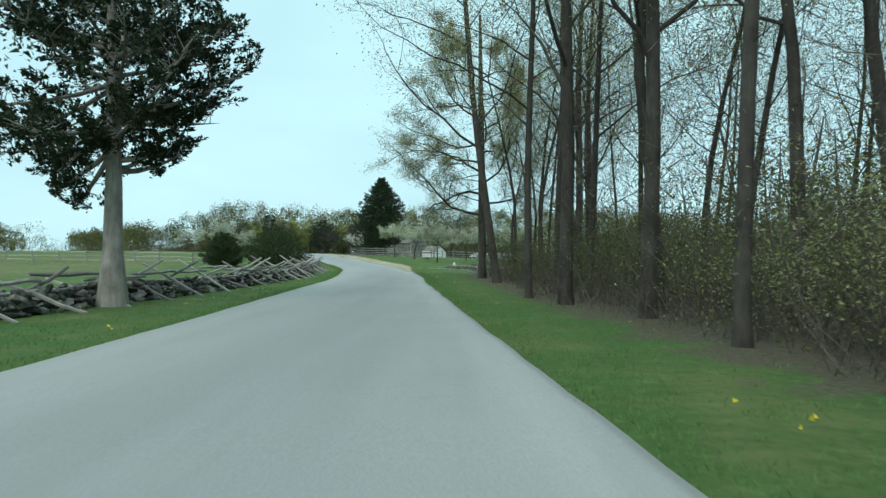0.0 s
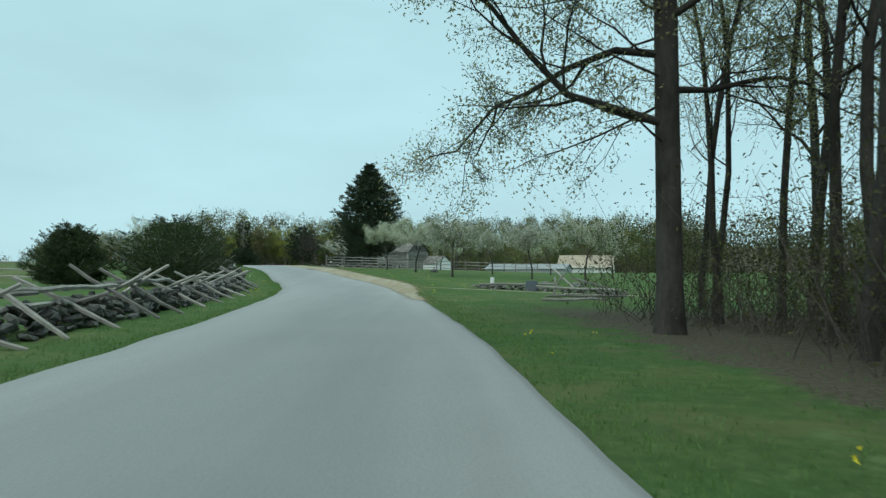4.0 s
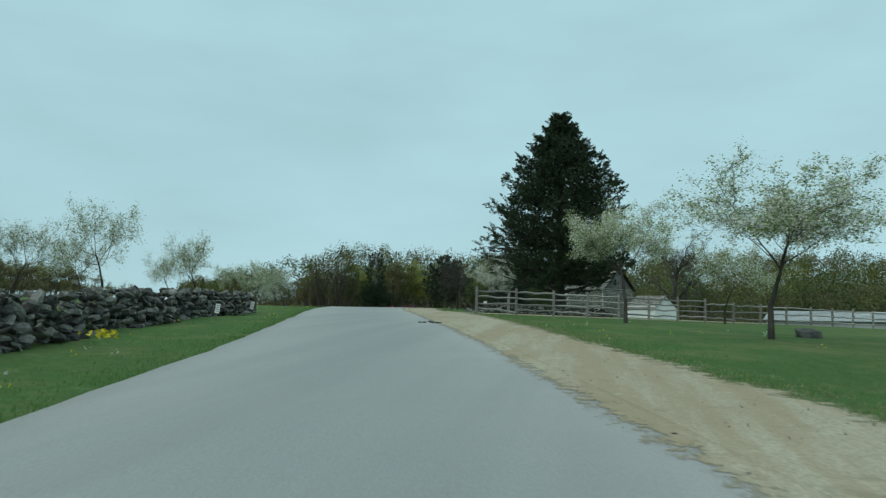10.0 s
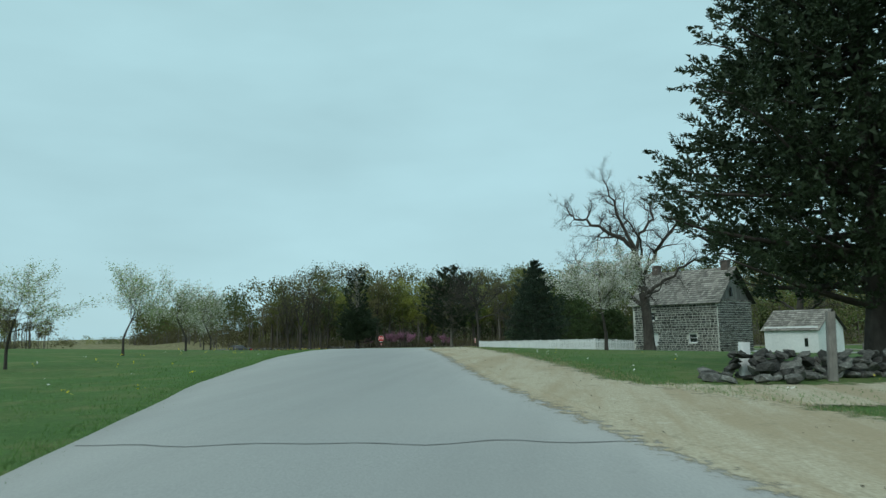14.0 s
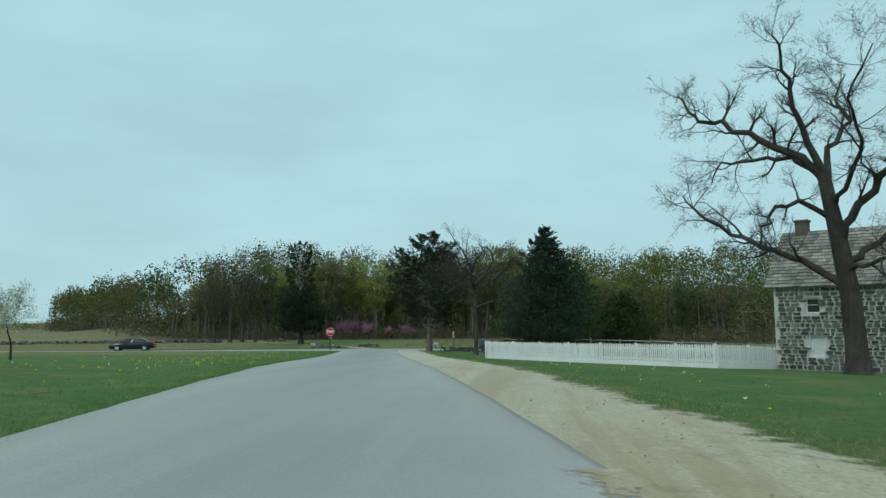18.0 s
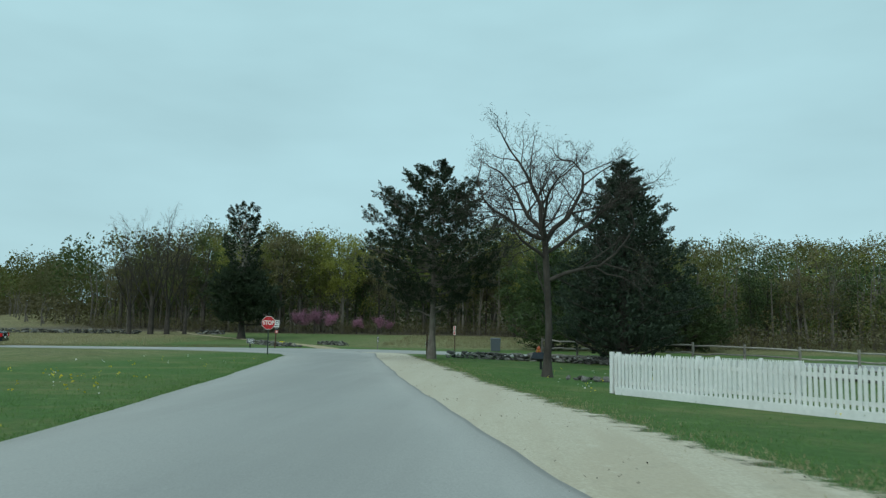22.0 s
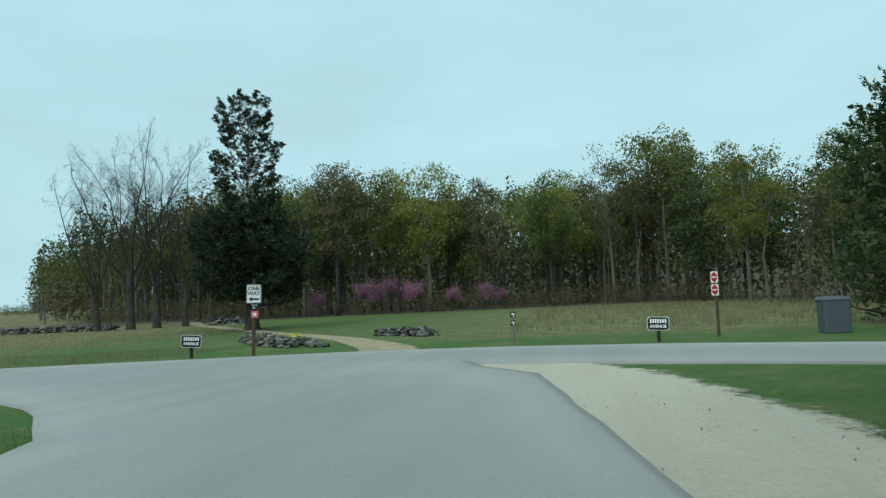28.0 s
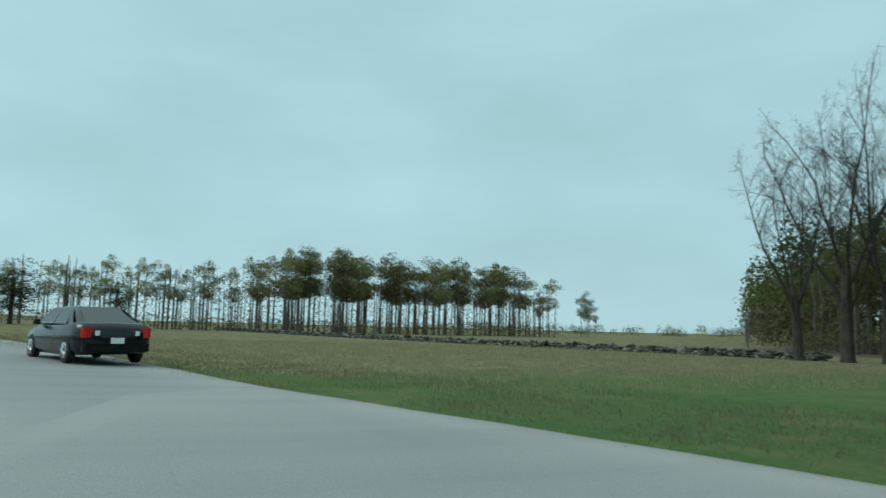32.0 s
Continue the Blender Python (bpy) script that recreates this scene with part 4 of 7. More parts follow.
# ---------------------------------------------------------------- single trees
conifer("cedar_tree", "broad dark green cedar standing behind the rail fence", 3, 13.4, 2.2, [(0, 4.1), (0.08, 5.0), (0.22, 5.2), (0.4, 4.7), (0.6, 3.7), (0.78, 2.5), (0.92, 1.2), (1, 0.25)], 0.36, at(-10.7, 124.0), CEDAR, 150, 32, 46, 0.08, 0.55, 0.2, core=13000, ragged_by=0.27, rise=(0.0, 0.3), bark=BARK_DARK)
conifer("cedar_tree", "tall cedar with a bare pale trunk beside the rail fence", 11, 14.5, 4.6, [(0, 1.8), (0.1, 3.2), (0.25, 4.3), (0.45, 4.4), (0.65, 3.5), (0.85, 1.9), (1, 0.5)], 0.34, at(-8.7, 18.8, 0, 0, 0.87), CEDAR, 80, 32, 46, 0.085, 0.55, 0.22, show=0.35, core=2500, skew=-0.05, droop=2.0, pad=0.27, ragged_by=0.45, twiggy=True)
conifer("cedar_tree", "dense dark cedar beyond the low stone wall", 21, 11.6, 1.2, [(0, 3.6), (0.12, 5.0), (0.35, 4.6), (0.7, 2.7), (0.9, 1.2), (1, 0.25)], 0.32, at(-22.1, 197.4), CEDAR_B, 100, 24, 40, 0.09, 0.6, 0.22, core=9000, ragged_by=0.4, bark=BARK_DARK)
pine = conifer("cedar_tree", "open layered cedar with a furrowed trunk beside the gravel", 31, 10.9, 3.3, [(0, 2.6), (0.15, 4.2), (0.45, 4.9), (0.62, 4.0), (0.8, 3.2), (1, 1.0)], 0.21, at(-32.9, 195.7), CEDAR, 66, 50, 52, 0.06, 0.4, 0.19, show=0.28, rise=(0.0, 0.45), bark=BARK, pad=0.27, ragged_by=0.45, twiggy=True)
conifer("cedar_tree", "cedar, thin and open above and dense below, beside the footpath", 41, 7.9, 2.0, [(0, 3.0), (0.2, 4.2), (0.6, 4.4), (0.85, 3.6), (1, 1.1)], 0.4, at(-57.0, 235.0), CEDAR, 70, 24, 34, 0.11, 0.65, 0.26, core=5000, ragged_by=0.35, rise=(-0.1, 0.2), bark=BARK_DARK)
conifer("cedar_tree", "tall narrow open cedar rising beside the footpath", 43, 15.5, 6.0, [(0, 2.1), (0.2, 2.35), (0.6, 2.25), (0.88, 1.9), (1, 0.8)], 0.26, at(-57.3, 235.6), CEDAR, 84, 16, 24, 0.095, 0.36, 0.2, show=0.62, rise=(0.4, 0.9), pad=0.3, ragged_by=0.35, twiggy=True)
for x, y, h, r, sd in ((-24.0, 220.5, 9.2, 3.9, 51), (-17.8, 221.5, 10.6, 4.3, 52), (-11.2, 224.0, 6.8, 4.0, 53)):
    conifer("cedar_tree", "soft dark cedar at the edge of the woods across the road", sd, h, 0.6, [(0, r * 0.9), (0.25, r * 1.15), (0.55, r * 1.0), (0.85, r * 0.55), (1, r * 0.12)], 0.25, at(x, y), JUNIPER, 64, 18, 28, 0.12, 0.8, 0.25, core=3600, bark=BARK_DARK)
for x, y, h, r, sd in ((-16.9, 72.2, 3.9, 3.9, 61), (-21.2, 69.0, 3.3, 2.3, 62)):
    conifer("juniper_bush", "bushy dark green juniper behind the stone wall", sd, h, 0.2, [(0, r * 0.85), (0.3, r), (0.6, r * 0.85), (0.85, r * 0.5), (1, r * 0.2)], 0.12, at(x, y), JUNIPER, 80, 24, 62, 0.036, 0.5, 0.16, core=22000, rise=(0.3, 0.9))

LF, AW = (-0.91, 0.42), (0.42, 0.91)
turned = lambda l, a, z: (LF[0] * l + AW[0] * a, LF[1] * l + AW[1] * a, z)
WALNUT_LIMBS = [
    ([(0.0, 3.3), (1.9, 4.5), (3.4, 5.3), (4.9, 6.0), (6.3, 6.9), (7.2, 7.9)], 0.17, -0.5),
    ([(0.6, 6.1), (1.7, 6.9), (2.7, 6.5), (3.2, 5.7), (3.6, 4.8)], 0.12, 0.7),
    ([(0.7, 7.6), (1.7, 8.9), (3.2, 10.0), (4.8, 11.0), (6.0, 11.6), (6.5, 12.6)], 0.2, 0.2),
    ([(1.0, 8.2), (2.2, 9.2), (3.9, 9.7), (5.6, 10.1), (6.4, 9.2)], 0.13, -1.3),
    ([(0.8, 7.9), (1.3, 9.6), (1.9, 11.2), (2.0, 13.0), (2.4, 14.4)], 0.17, 0.6),
    ([(0.7, 7.7), (0.6, 9.4), (-0.1, 11.0), (0.3, 12.6), (-0.2, 14.2)], 0.15, -0.9),
    ([(0.3, 5.2), (-0.3, 6.6), (-1.4, 8.0), (-2.6, 9.2), (-3.1, 10.8), (-3.9, 12.0)], 0.19, 0.8),
    ([(0.1, 4.4), (-0.9, 5.0), (-2.2, 6.2), (-3.8, 6.9), (-5.2, 7.9)], 0.16, -0.4),
    ([(0.5, 6.6), (-0.2, 7.6), (-0.6, 8.8), (-0.1, 10.0), (-0.9, 11.4)], 0.11, 1.6),
    ([(0.2, 4.0), (-0.6, 4.3), (-1.6, 4.3), (-2.8, 5.0)], 0.11, 1.2)]
walnut = crooked_tree("walnut_tree", "large leafless tree with crooked limbs in front of the stone house", 5,
             [(0, 0, -0.3, 0.62), (0, 0, 0.15, 0.5), (0, 0, 0.8, 0.41), (0.1, 0, 3.0, 0.37), (0.35, 0, 5.0, 0.33), (0.8, 0.1, 8.0, 0.24)], WALNUT_LIMBS, (-0.914, 0.406), 4.2, at(-12.6, 157.6, 0, 0, 0.93), BARK_DARK)
LF, AW = (-0.99, 0.1), (0.1, 0.99)
spread_tree("locust_tree", "leafless spreading tree with rough grey bark on the lawn", 9,
            [(0, 0, -0.3, 0.26), (0, 0, 0.12, 0.2), (0, 0, 0.6, 0.145), (0.06, 0, 1.6, 0.125), (0.02, 0.05, 2.8, 0.12), (-0.04, 0, 3.8, 0.12), (-0.1, 0, 5.0, 0.1)],
            [(3.4, turned(-0.75, 0, 0.65), 4.2, 0.09), (4.4, turned(-0.95, 0.1, 0.4), 3.8, 0.08), (4.8, turned(-0.5, 0.1, 0.9), 3.7, 0.11), (5.0, turned(-0.1, 0, 1), 3.6, 0.11), (4.9, turned(0.8, 0, 0.55), 3.3, 0.09), (4.95, turned(0.32, 0.1, 0.95), 3.1, 0.1),
             (4.3, turned(-0.1, 0.8, 0.7), 3.3, 0.08), (4.6, turned(-0.2, -0.8, 0.7), 3.3, 0.08), (4.2, turned(0.85, -0.2, 0.3), 2.4, 0.07), (2.6, turned(0.8, 0.2, 0.1), 2.2, 0.035)], LOCUST, at(-27.8, 181.9), BARK_DARK, 1, 13.0)
def vase_tree(label, x, y, h, seed, tilt, limbs_n=6, open_by=0.42, group=""):
    fan = [(h * (0.16 + 0.05 * (k % 4)), (tilt + open_by * math.cos(k * 2.4 + seed), open_by * math.sin(k * 2.4 + seed), 1.0), h * (0.8 - 0.06 * (k % 4)), 0.0085 * h * (1 - 0.07 * k)) for k in range(limbs_n)]
    r = 0.017 * h
    spread_tree("bare_tree", label, seed, [(0, 0, -0.3, r * 2), (0, 0, 0.2, r * 1.5), (tilt * 0.5, 0, h * 0.12, r * 1.25), (tilt * 1.4, 0.03, h * 0.33, r)], fan, FAN, at(x, y), BARK_DARK, 1, 22.0, group)


for x, y, h, sd, tl in ((-74.0, 243.2, 11.4, 71, -0.1), (-71.8, 244.3, 14.6, 72, 0.0), (-70.2, 245.4, 13.4, 74, 0.02), (-68.4, 246.6, 10.4, 73, 0.06)):
    vase_tree("tall leafless tree at the corner of the field wall", x, y, h, sd, tl, group="bare trees at the field corner")
for x, y, turn, sc, tall in ((1.8, 172.4, 150, 0.8, 1.1),):
    behind = copy_scaled(walnut, x, y, turn, sc, tall)
    tagged(behind, "leafless spreading tree behind the stone house", "tree")

# apple trees: three growths, then copies
apple_a = leaf_tree("apple_tree", "small apple tree in white blossom on the lawn", 81, 1.75, 0.052, APPLE, at(-0.7, 88.0), BARK_DARK, BLOSSOM, 5, 0.04, 0.08, "apple trees", extra=BLOSSOM_LEAF, extra_share=0.45)
apple_b = leaf_tree("apple_tree", "small apple tree in white blossom on the lawn", 82, 1.7, 0.052, APPLE, at(-3.9, 97.5), BARK_DARK, BLOSSOM, 5, 0.04, 0.08, "apple trees", extra=BLOSSOM_LEAF, extra_share=0.45)
apple_d = leaf_tree("apple_tree", "small apple tree in pale blossom in the old orchard", 84, 1.6, 0.06, APPLE_L, at(-32.7, 107.7), BARK_DARK, BLOSSOM, 7, 0.055, 0.12, "apple trees", extra=BLOSSOM_LEAF, extra_share=0.5)
apple_c = leaf_tree("apple_tree", "apple tree in dense pinkish white blossom on the lawn", 83, 1.75, 0.065, APPLE, at(-16.6, 138.3), BARK_DARK, BLOSSOM, 6, 0.045, 0.08, "apple trees", extra=BLOSSOM_LEAF, extra_share=0.25)
apple_c.scale = (1.22, 1.22, 0.9)
for src, x, y, turn, sc in ((apple_b, -7.3, 108.2, 130, 1.08), (apple_a, 3.2, 97.5, 60, 0.92), (apple_b, 5.7, 88.6, 200, 0.95), (apple_a, 8.0, 79.0, 300, 1.0),
                            (apple_d, 9.5, 103, 10, 0.9), (apple_d, 14, 96, 80, 0.9), (apple_d, -1.5, 118, 150, 0.9),
                            (apple_d, -30.6, 113.0, 90, 0.8), (apple_d, -33.6, 122.3, 170, 0.58), (apple_d, -36.0, 131.2, 260, 0.74), (apple_d, -38.0, 139.6, 40, 0.74),
                            (apple_d, -49.5, 163.0, 110, 0.75), (apple_d, -42, 118, 10, 0.8), (apple_d, -45, 133, 75, 0.85), (apple_d, -29.0, 98.0, 215, 0.6), (apple_d, -41, 148, 30, 0.8)):
    wide_crown = copy_scaled(src, x, y, turn, sc)
    if src is not apple_d:
        wide_crown.scale = (sc * 1.32, sc * 1.32, sc * 1.06)
    else:
        wide_crown.scale = (sc * 1.15, sc * 1.15, sc)

# ---------------------------------------------------------------- woods
rng = np.random.default_rng(7)
# the wood beside the road, right of the first stretch
wood_kinds = []
for k, (h, r, leaf, spec) in enumerate(((17, 0.125, YOUNG_LEAF, STOUT), (19, 0.2, SPRING[0], STOUT), (15, 0.17, YOUNG_LEAF, WOODS), (13, 0.13, YOUNG_LEAF, WOODS), (16, 0.16, SPRING[0], FAR))):
    x, y = ((2.8, 23.4), (3.5, 20.4), (7.5, 15.0), (9.5, 26.0), (13.0, 20.0))[k]
    wood_kinds.append(leaf_tree("woodland_tree", "tall straight woodland tree with the first spring leaves", 100 + k, h, r, spec, at(x, y, 40 * k), BARK_DARK, leaf, 2 if spec is STOUT else 5 if spec is WOODS else 12, 0.07, 0.35, "trees of the roadside wood", lean=0.03))
oak_limbs = []
for k in range(17):
    z = 3.9 + 0.66 * k
    out_to = ((-1, -0.25, 0.12), (0.7, 0.7, 0.3), (-0.9, 0.5, 0.25), (0.9, -0.3, 0.3), (-0.8, -0.6, 0.2))[k % 5]
    oak_limbs.append((z, out_to, (6.2 if out_to[0] < 0 else 5.0) * (1 - 0.03 * k), 0.085 - 0.0022 * k))
for k in range(8):
    oak_limbs.append((3.5 + 0.42 * k, (-1, 0.5 * (k % 3 - 1), 0.1 - 0.12 * (k % 2)), 2.3 + 0.25 * (k % 4), 0.035))
spread_tree("oak_tree", "tall oak with long low limbs at the end of the wood", 121, [(0, 0, -0.3, 0.36), (0, 0, 0.2, 0.29), (0, 0, 1.0, 0.245), (-0.03, 0, 6.0, 0.22), (-0.1, 0.1, 11.0, 0.17), (-0.15, 0.1, 16.5, 0.07)], oak_limbs, OAK, at(2.45, 44.6), BARK_DARK, 1, 14.0, young=YOUNG_LEAF)
# the stems that stand out along the edge of the wood
STEMS = [(2.8, 37.0, 1, 1.05, -8.0), (8.2, 43.7, 1, 1.2, 0.5), (8.9, 44.3, 1, 1.0, 1.5), (6.0, 44.0, 3, 1.05, 0.0), (5.2, 25.5, 0, 1.0, 2.0), (6.4, 46.0, 2, 0.8, -1.0), (5.0, 31.0, 2, 1.0, -2.0), (4.0, 41.0, 3, 0.85, 1.0), (5.6, 50.5, 3, 0.75, 0.0), (10.5, 49.0, 2, 0.9, 0.0), (4.6, 16.0, 1, 0.95, 1.0), (12.5, 45.0, 1, 0.95, 0.0), (4.4, 10.5, 0, 1.0, 0.0), (7.4, 50.5, 0, 0.9, 1.0), (9.6, 53.0, 2, 1.0, 0.0), (6.9, 55.0, 3, 0.9, -1.0), (11.2, 56.0, 1, 0.9, 0.5), (12.6, 51.5, 0, 0.9, 0.0), (4.7, 48.0, 3, 0.75, 1.0)]
for k, (x, y, kind, sc, tip) in enumerate(STEMS):
    stem = copy_scaled(wood_kinds[kind], x, y, 0.0, sc)
    stem.matrix_basis = pose(x, y, gz(x, y), 0, tip, 0) @ Matrix.Rotation(radians(50.0 * k), 4, "Z") @ Matrix.Diagonal((sc, sc, sc, 1))
taken = [(q[0], q[1]) for q in STEMS] + [(2.9, 23.3), (3.5, 20.4), (7.5, 15.0), (9.5, 26.0), (13.0, 20.0), (2.45, 44.6)]
for k in range(400):
    if len(taken) >= 56:
        break
    x, y = float(rng.uniform(3.6, 34)), float(rng.uniform(-6, 52))
    if x + 0.06 * y < 6.2 or min((x - a) ** 2 + (y - b) ** 2 for a, b in taken) < (4.5 if x < 12 else 8):
        continue
    taken.append((x, y))
    copy_scaled(wood_kinds[2 + int(rng.integers(2)) if x < 11 else 4], x, y, float(rng.uniform(0, 360)), float(rng.uniform(0.75, 1.1)), tilt=float(rng.normal(0, 1)))


def thicket(name, label, pts, heights, leaf, twig_per, leaf_per, rng, size=0.09, width=0.9, leaf_share=1.0):
    """Undergrowth: many thin upright twigs and a haze of small leaves, one mesh of each."""
    g = Geo()
    cs = []
    for (x, y), h in zip(pts, heights):
        z = gz(x, y)
        for _ in range(twig_per):
            a = np.array((x + rng.normal() * width * 0.4, y + rng.normal() * width * 0.4, z))
            e = a + np.array((rng.normal() * 0.35 * h, rng.normal() * 0.35 * h, h * rng.uniform(0.6, 1.05)))
            mdl = (a + e) / 2 + rng.normal(size=3) * 0.12
            g.tube([a, mdl, e], [0.009, 0.007, 0.003], 3)
            cs.append(e * 0.8 + mdl * 0.2)
            cs.append(mdl)
    cs = np.array(cs)
    t = thing(name, label, "undergrowth", kind="stuff")
    part("twigs", g.mesh("twigs", TWIG), t)
    c = np.repeat(cs, leaf_per, 0)
    c = c + rng.normal(size=c.shape) * np.array((width * 0.5, width * 0.5, 0.35))
    c = c[rng.uniform(size=len(c)) < leaf_share]
    part("leaves", cards("leaves", c, size, rng, leaf), t)
    return t


def in_wood(n, x1=16.0):
    pts = []
    while len(pts) < n:
        x, y = float(rng.uniform(3.2, x1)), float(rng.uniform(-4, 50))
        if x + 0.062 * y > 4.5 + 0.5 * rng.uniform():
            pts.append((x, y))
    return pts


p = in_wood(330)
thicket("undergrowth", "hazy olive green undergrowth along the edge of the wood", p, rng.uniform(1.4, 3.0, len(p)), BRUSH_LEAF, 6, 13, rng, 0.05)
p = [(float(rng.uniform(7, 24)), float(rng.uniform(-2, 46))) for _ in range(150)]
thicket("undergrowth", "tall olive shrubs and saplings inside the wood", p, rng.uniform(2.6, 5.2, len(p)), BRUSH_LEAF, 4, 14, rng, 0.08, 1.2)
p = [(float(rng.uniform(2.0, 11.0)), float(rng.uniform(34, 54))) for _ in range(170)]
p = [q for q in p if q[0] > 3.4 - 0.03 * (q[1] - 34)]
thicket("undergrowth", "dense olive thicket at the end of the wood", p, rng.uniform(1.6, 3.2, len(p)), BRUSH_LEAF, 6, 14, rng, 0.05)
p = in_wood(260, 12)
thicket("undergrowth", "brown twiggy brambles at the foot of the wood", p, rng.uniform(0.6, 1.5, len(p)), SPRING[2], 7, 9, rng, 0.036)
p = [(float(rng.uniform(5.0, 9.0)), float(rng.uniform(1, 13))) for _ in range(40)]
thicket("undergrowth", "fresh yellow-green spicebush at the edge of the wood", p, rng.uniform(1.8, 3.4, len(p)), YOUNG_LEAF, 9, 22, rng, 0.04)

p = [(float(rng.uniform(4.6, 12.0)), float(rng.uniform(-4, 24))) for _ in range(150)]
thicket("undergrowth", "tall dull brush between the first stems of the wood", p, rng.uniform(2.2, 4.0, len(p)), BRUSH_LEAF, 6, 14, rng, 0.05)

p = [(float(rng.uniform(-19.5, -15.5)) - 0.35 * k, 75.5 + k + float(rng.uniform(0, 1))) for k in range(12) for _ in range(4)]
thicket("undergrowth", "tan twiggy scrub behind the stone wall", p, rng.uniform(0.7, 1.5, len(p)), SPRING[2], 7, 7, rng, 0.035)

# the wood beyond the crossing road
TREETOP_X = [-125, -110, -104, -95, -85, -75, -61, -54, -48, -40, -34, -28, -22, -14, 4, 20, 40, 100]
TREETOP_Z = [6.5, 8.6, 9.3, 12.0, 14.2, 15.4, 16.2, 16.2, 14.2, 13.8, 14.8, 18.2, 15.4, 11.4, 10.8, 10.8, 11.0, 11.0]
treetop = lambda x: float(np.interp(x, TREETOP_X, TREETOP_Z))
main_edge = lambda x: (262 + 0.12 * (x + 50) + (8 if x < -75 else 0) + max(0.0, 1.1 * (-88 - x))) * (1 - smooth01((x + 30) / 17)) + 230 * smooth01((x + 30) / 17)
forest_kinds = []
for k, (h, r, low, leaf, per, bark, tw, lab) in enumerate((
        (15, 4.0, 3.4, SPRING[0], 185, BARK, 0, "forest tree in thin olive spring leaf"),
        (15, 4.0, 3.0, SPRING[1], 185, BARK, 0, "forest tree in fresh yellow-green leaf"),
        (15, 3.8, 3.6, SPRING[2], 150, BARK_DARK, 20, "forest tree in rusty bud with fine twigs"),
        (14, 3.8, 2.4, SPRING[3], 185, BARK_DARK, 0, "forest tree in darker green leaf"),
        (14, 2.6, 1.5, JUNIPER, 150, BARK_DARK, 0, "dark evergreen among the forest trees"),
        (16, 3.2, 4.5, SPRING[0], 45, BARK, 50, "nearly bare forest tree with pale limbs"))):
    x, y = ((-58, 264), (-51, 262.6), (-46, 266), (-39, 265), (-63, 267), (-33, 264.5))[k]
    forest_kinds.append(lobed_tree("forest_tree", lab, 140 + k, h, r, low, 0.17, at(x, y, 70 * k), bark, leaf, 28, per, 0.21, "trees of the far woods", tw, 1.5))
    forest_kinds[k].scale = [(treetop(x) - gz(x, y)) / h] * 3
far_taken = [(-58, 264), (-51, 262.6), (-46, 266), (-39, 265), (-63, 267), (-33, 264.5)]


grove_kinds = [lobed_tree("grove_tree", lab, 180 + k, 15, 3.0, 4.6, 0.15, at(-172 - 3 * k, 240 + 9 * k), BARK, leaf, 17, per, 0.27, "trees of the field grove", tw, 1.35, 0.35)
               for k, (leaf, lab, per, tw) in enumerate(((GROVE_LEAF, "tall slim tree in thin olive leaf across the field", 105, 6), (SPRING[2], "tall slim tree in rusty bud across the field", 85, 14)))]


def forest(n, x0, x1, edge, depth, gap, top, low=0.8, high=1.0, mix=(0.36, 0.16, 0.16, 0.18, 0.1, 0.04), wide=(0.85, 1.25), tries=4000):
    made = 0
    for _ in range(tries):
        if made >= n:
            break
        x = float(rng.uniform(x0, x1))
        y = edge(x) + float(rng.uniform(0, 1)) ** 1.4 * depth
        if min((x - a) ** 2 + (y - b) ** 2 for a, b in far_taken) < gap * gap:
            continue
        far_taken.append((x, y))
        k = int(rng.choice(6, p=mix))
        h = (top(x) - gz(x, y)) * float(rng.uniform(low, high)) / (15, 15, 15, 14, 14, 16)[k]
        if -30 < x < -12 and 245 < y < 262:  # lower growth along the edge
            h *= (y - 197) / 67
        w = float(np.clip(h, 0.6, 1.1)) * float(rng.uniform(*wide))
        t = copy_thing(forest_kinds[k], pose(x, y, gz(x, y), 0, 0, float(rng.uniform(0, 360))))
        t.scale = (w, w, h)
        made += 1


# trees that stand out: yellow-green, big rounded, and dark ones
for k, x, y, top, w in ((1, -74, 266, 15.6, 1.0), (0, -28, 275, 20.5, 1.5), (1, -25, 272, 18.0, 1.2), (4, -66, 264, 14.5, 1.0), (4, -49, 268, 14.0, 0.9), (1, -57, 270, 16.4, 1.1), (5, -64, 272, 17.0, 1.1), (0, -85, 273, 14.6, 1.2), (3, -20, 268, 15.0, 1.1)):
    t = copy_thing(forest_kinds[k], pose(x, y, gz(x, y), 0, 0, x * 17.0))
    t.scale = (w, w, (top - gz(x, y)) / (15, 15, 15, 14, 14, 16)[k])
    far_taken.append((x, y))
forest(76, -103, 62, main_edge, 15, 3.0, treetop)
# the open grove across the dry field
grove_top = lambda y: float(np.interp(y, (190, 214, 232, 240, 290, 304, 326), (10.0, 11.5, 13.0, 15.6, 15.6, 12.0, 8.5)))
for n, y0, y1 in ((18, 192, 235), (62, 236, 294), (9, 295, 326)):
    for k in range(n):
        y = y0 + (y1 - y0) * (k + float(rng.uniform(0, 1))) / n
        x = -170 - float(rng.uniform(0, 16)) - 0.15 * (y - 240)
        h = (grove_top(y) - gz(x, y)) / 15 * float(rng.uniform(0.86, 1.04))
        w = float(rng.uniform(0.85, 1.25)) * min(1.0, h * h * 1.1)
        t = copy_thing(grove_kinds[int(rng.uniform() < 0.35)], pose(x, y, gz(x, y), 0, 0, float(rng.uniform(0, 360))))
        t.scale = (w, w, h)
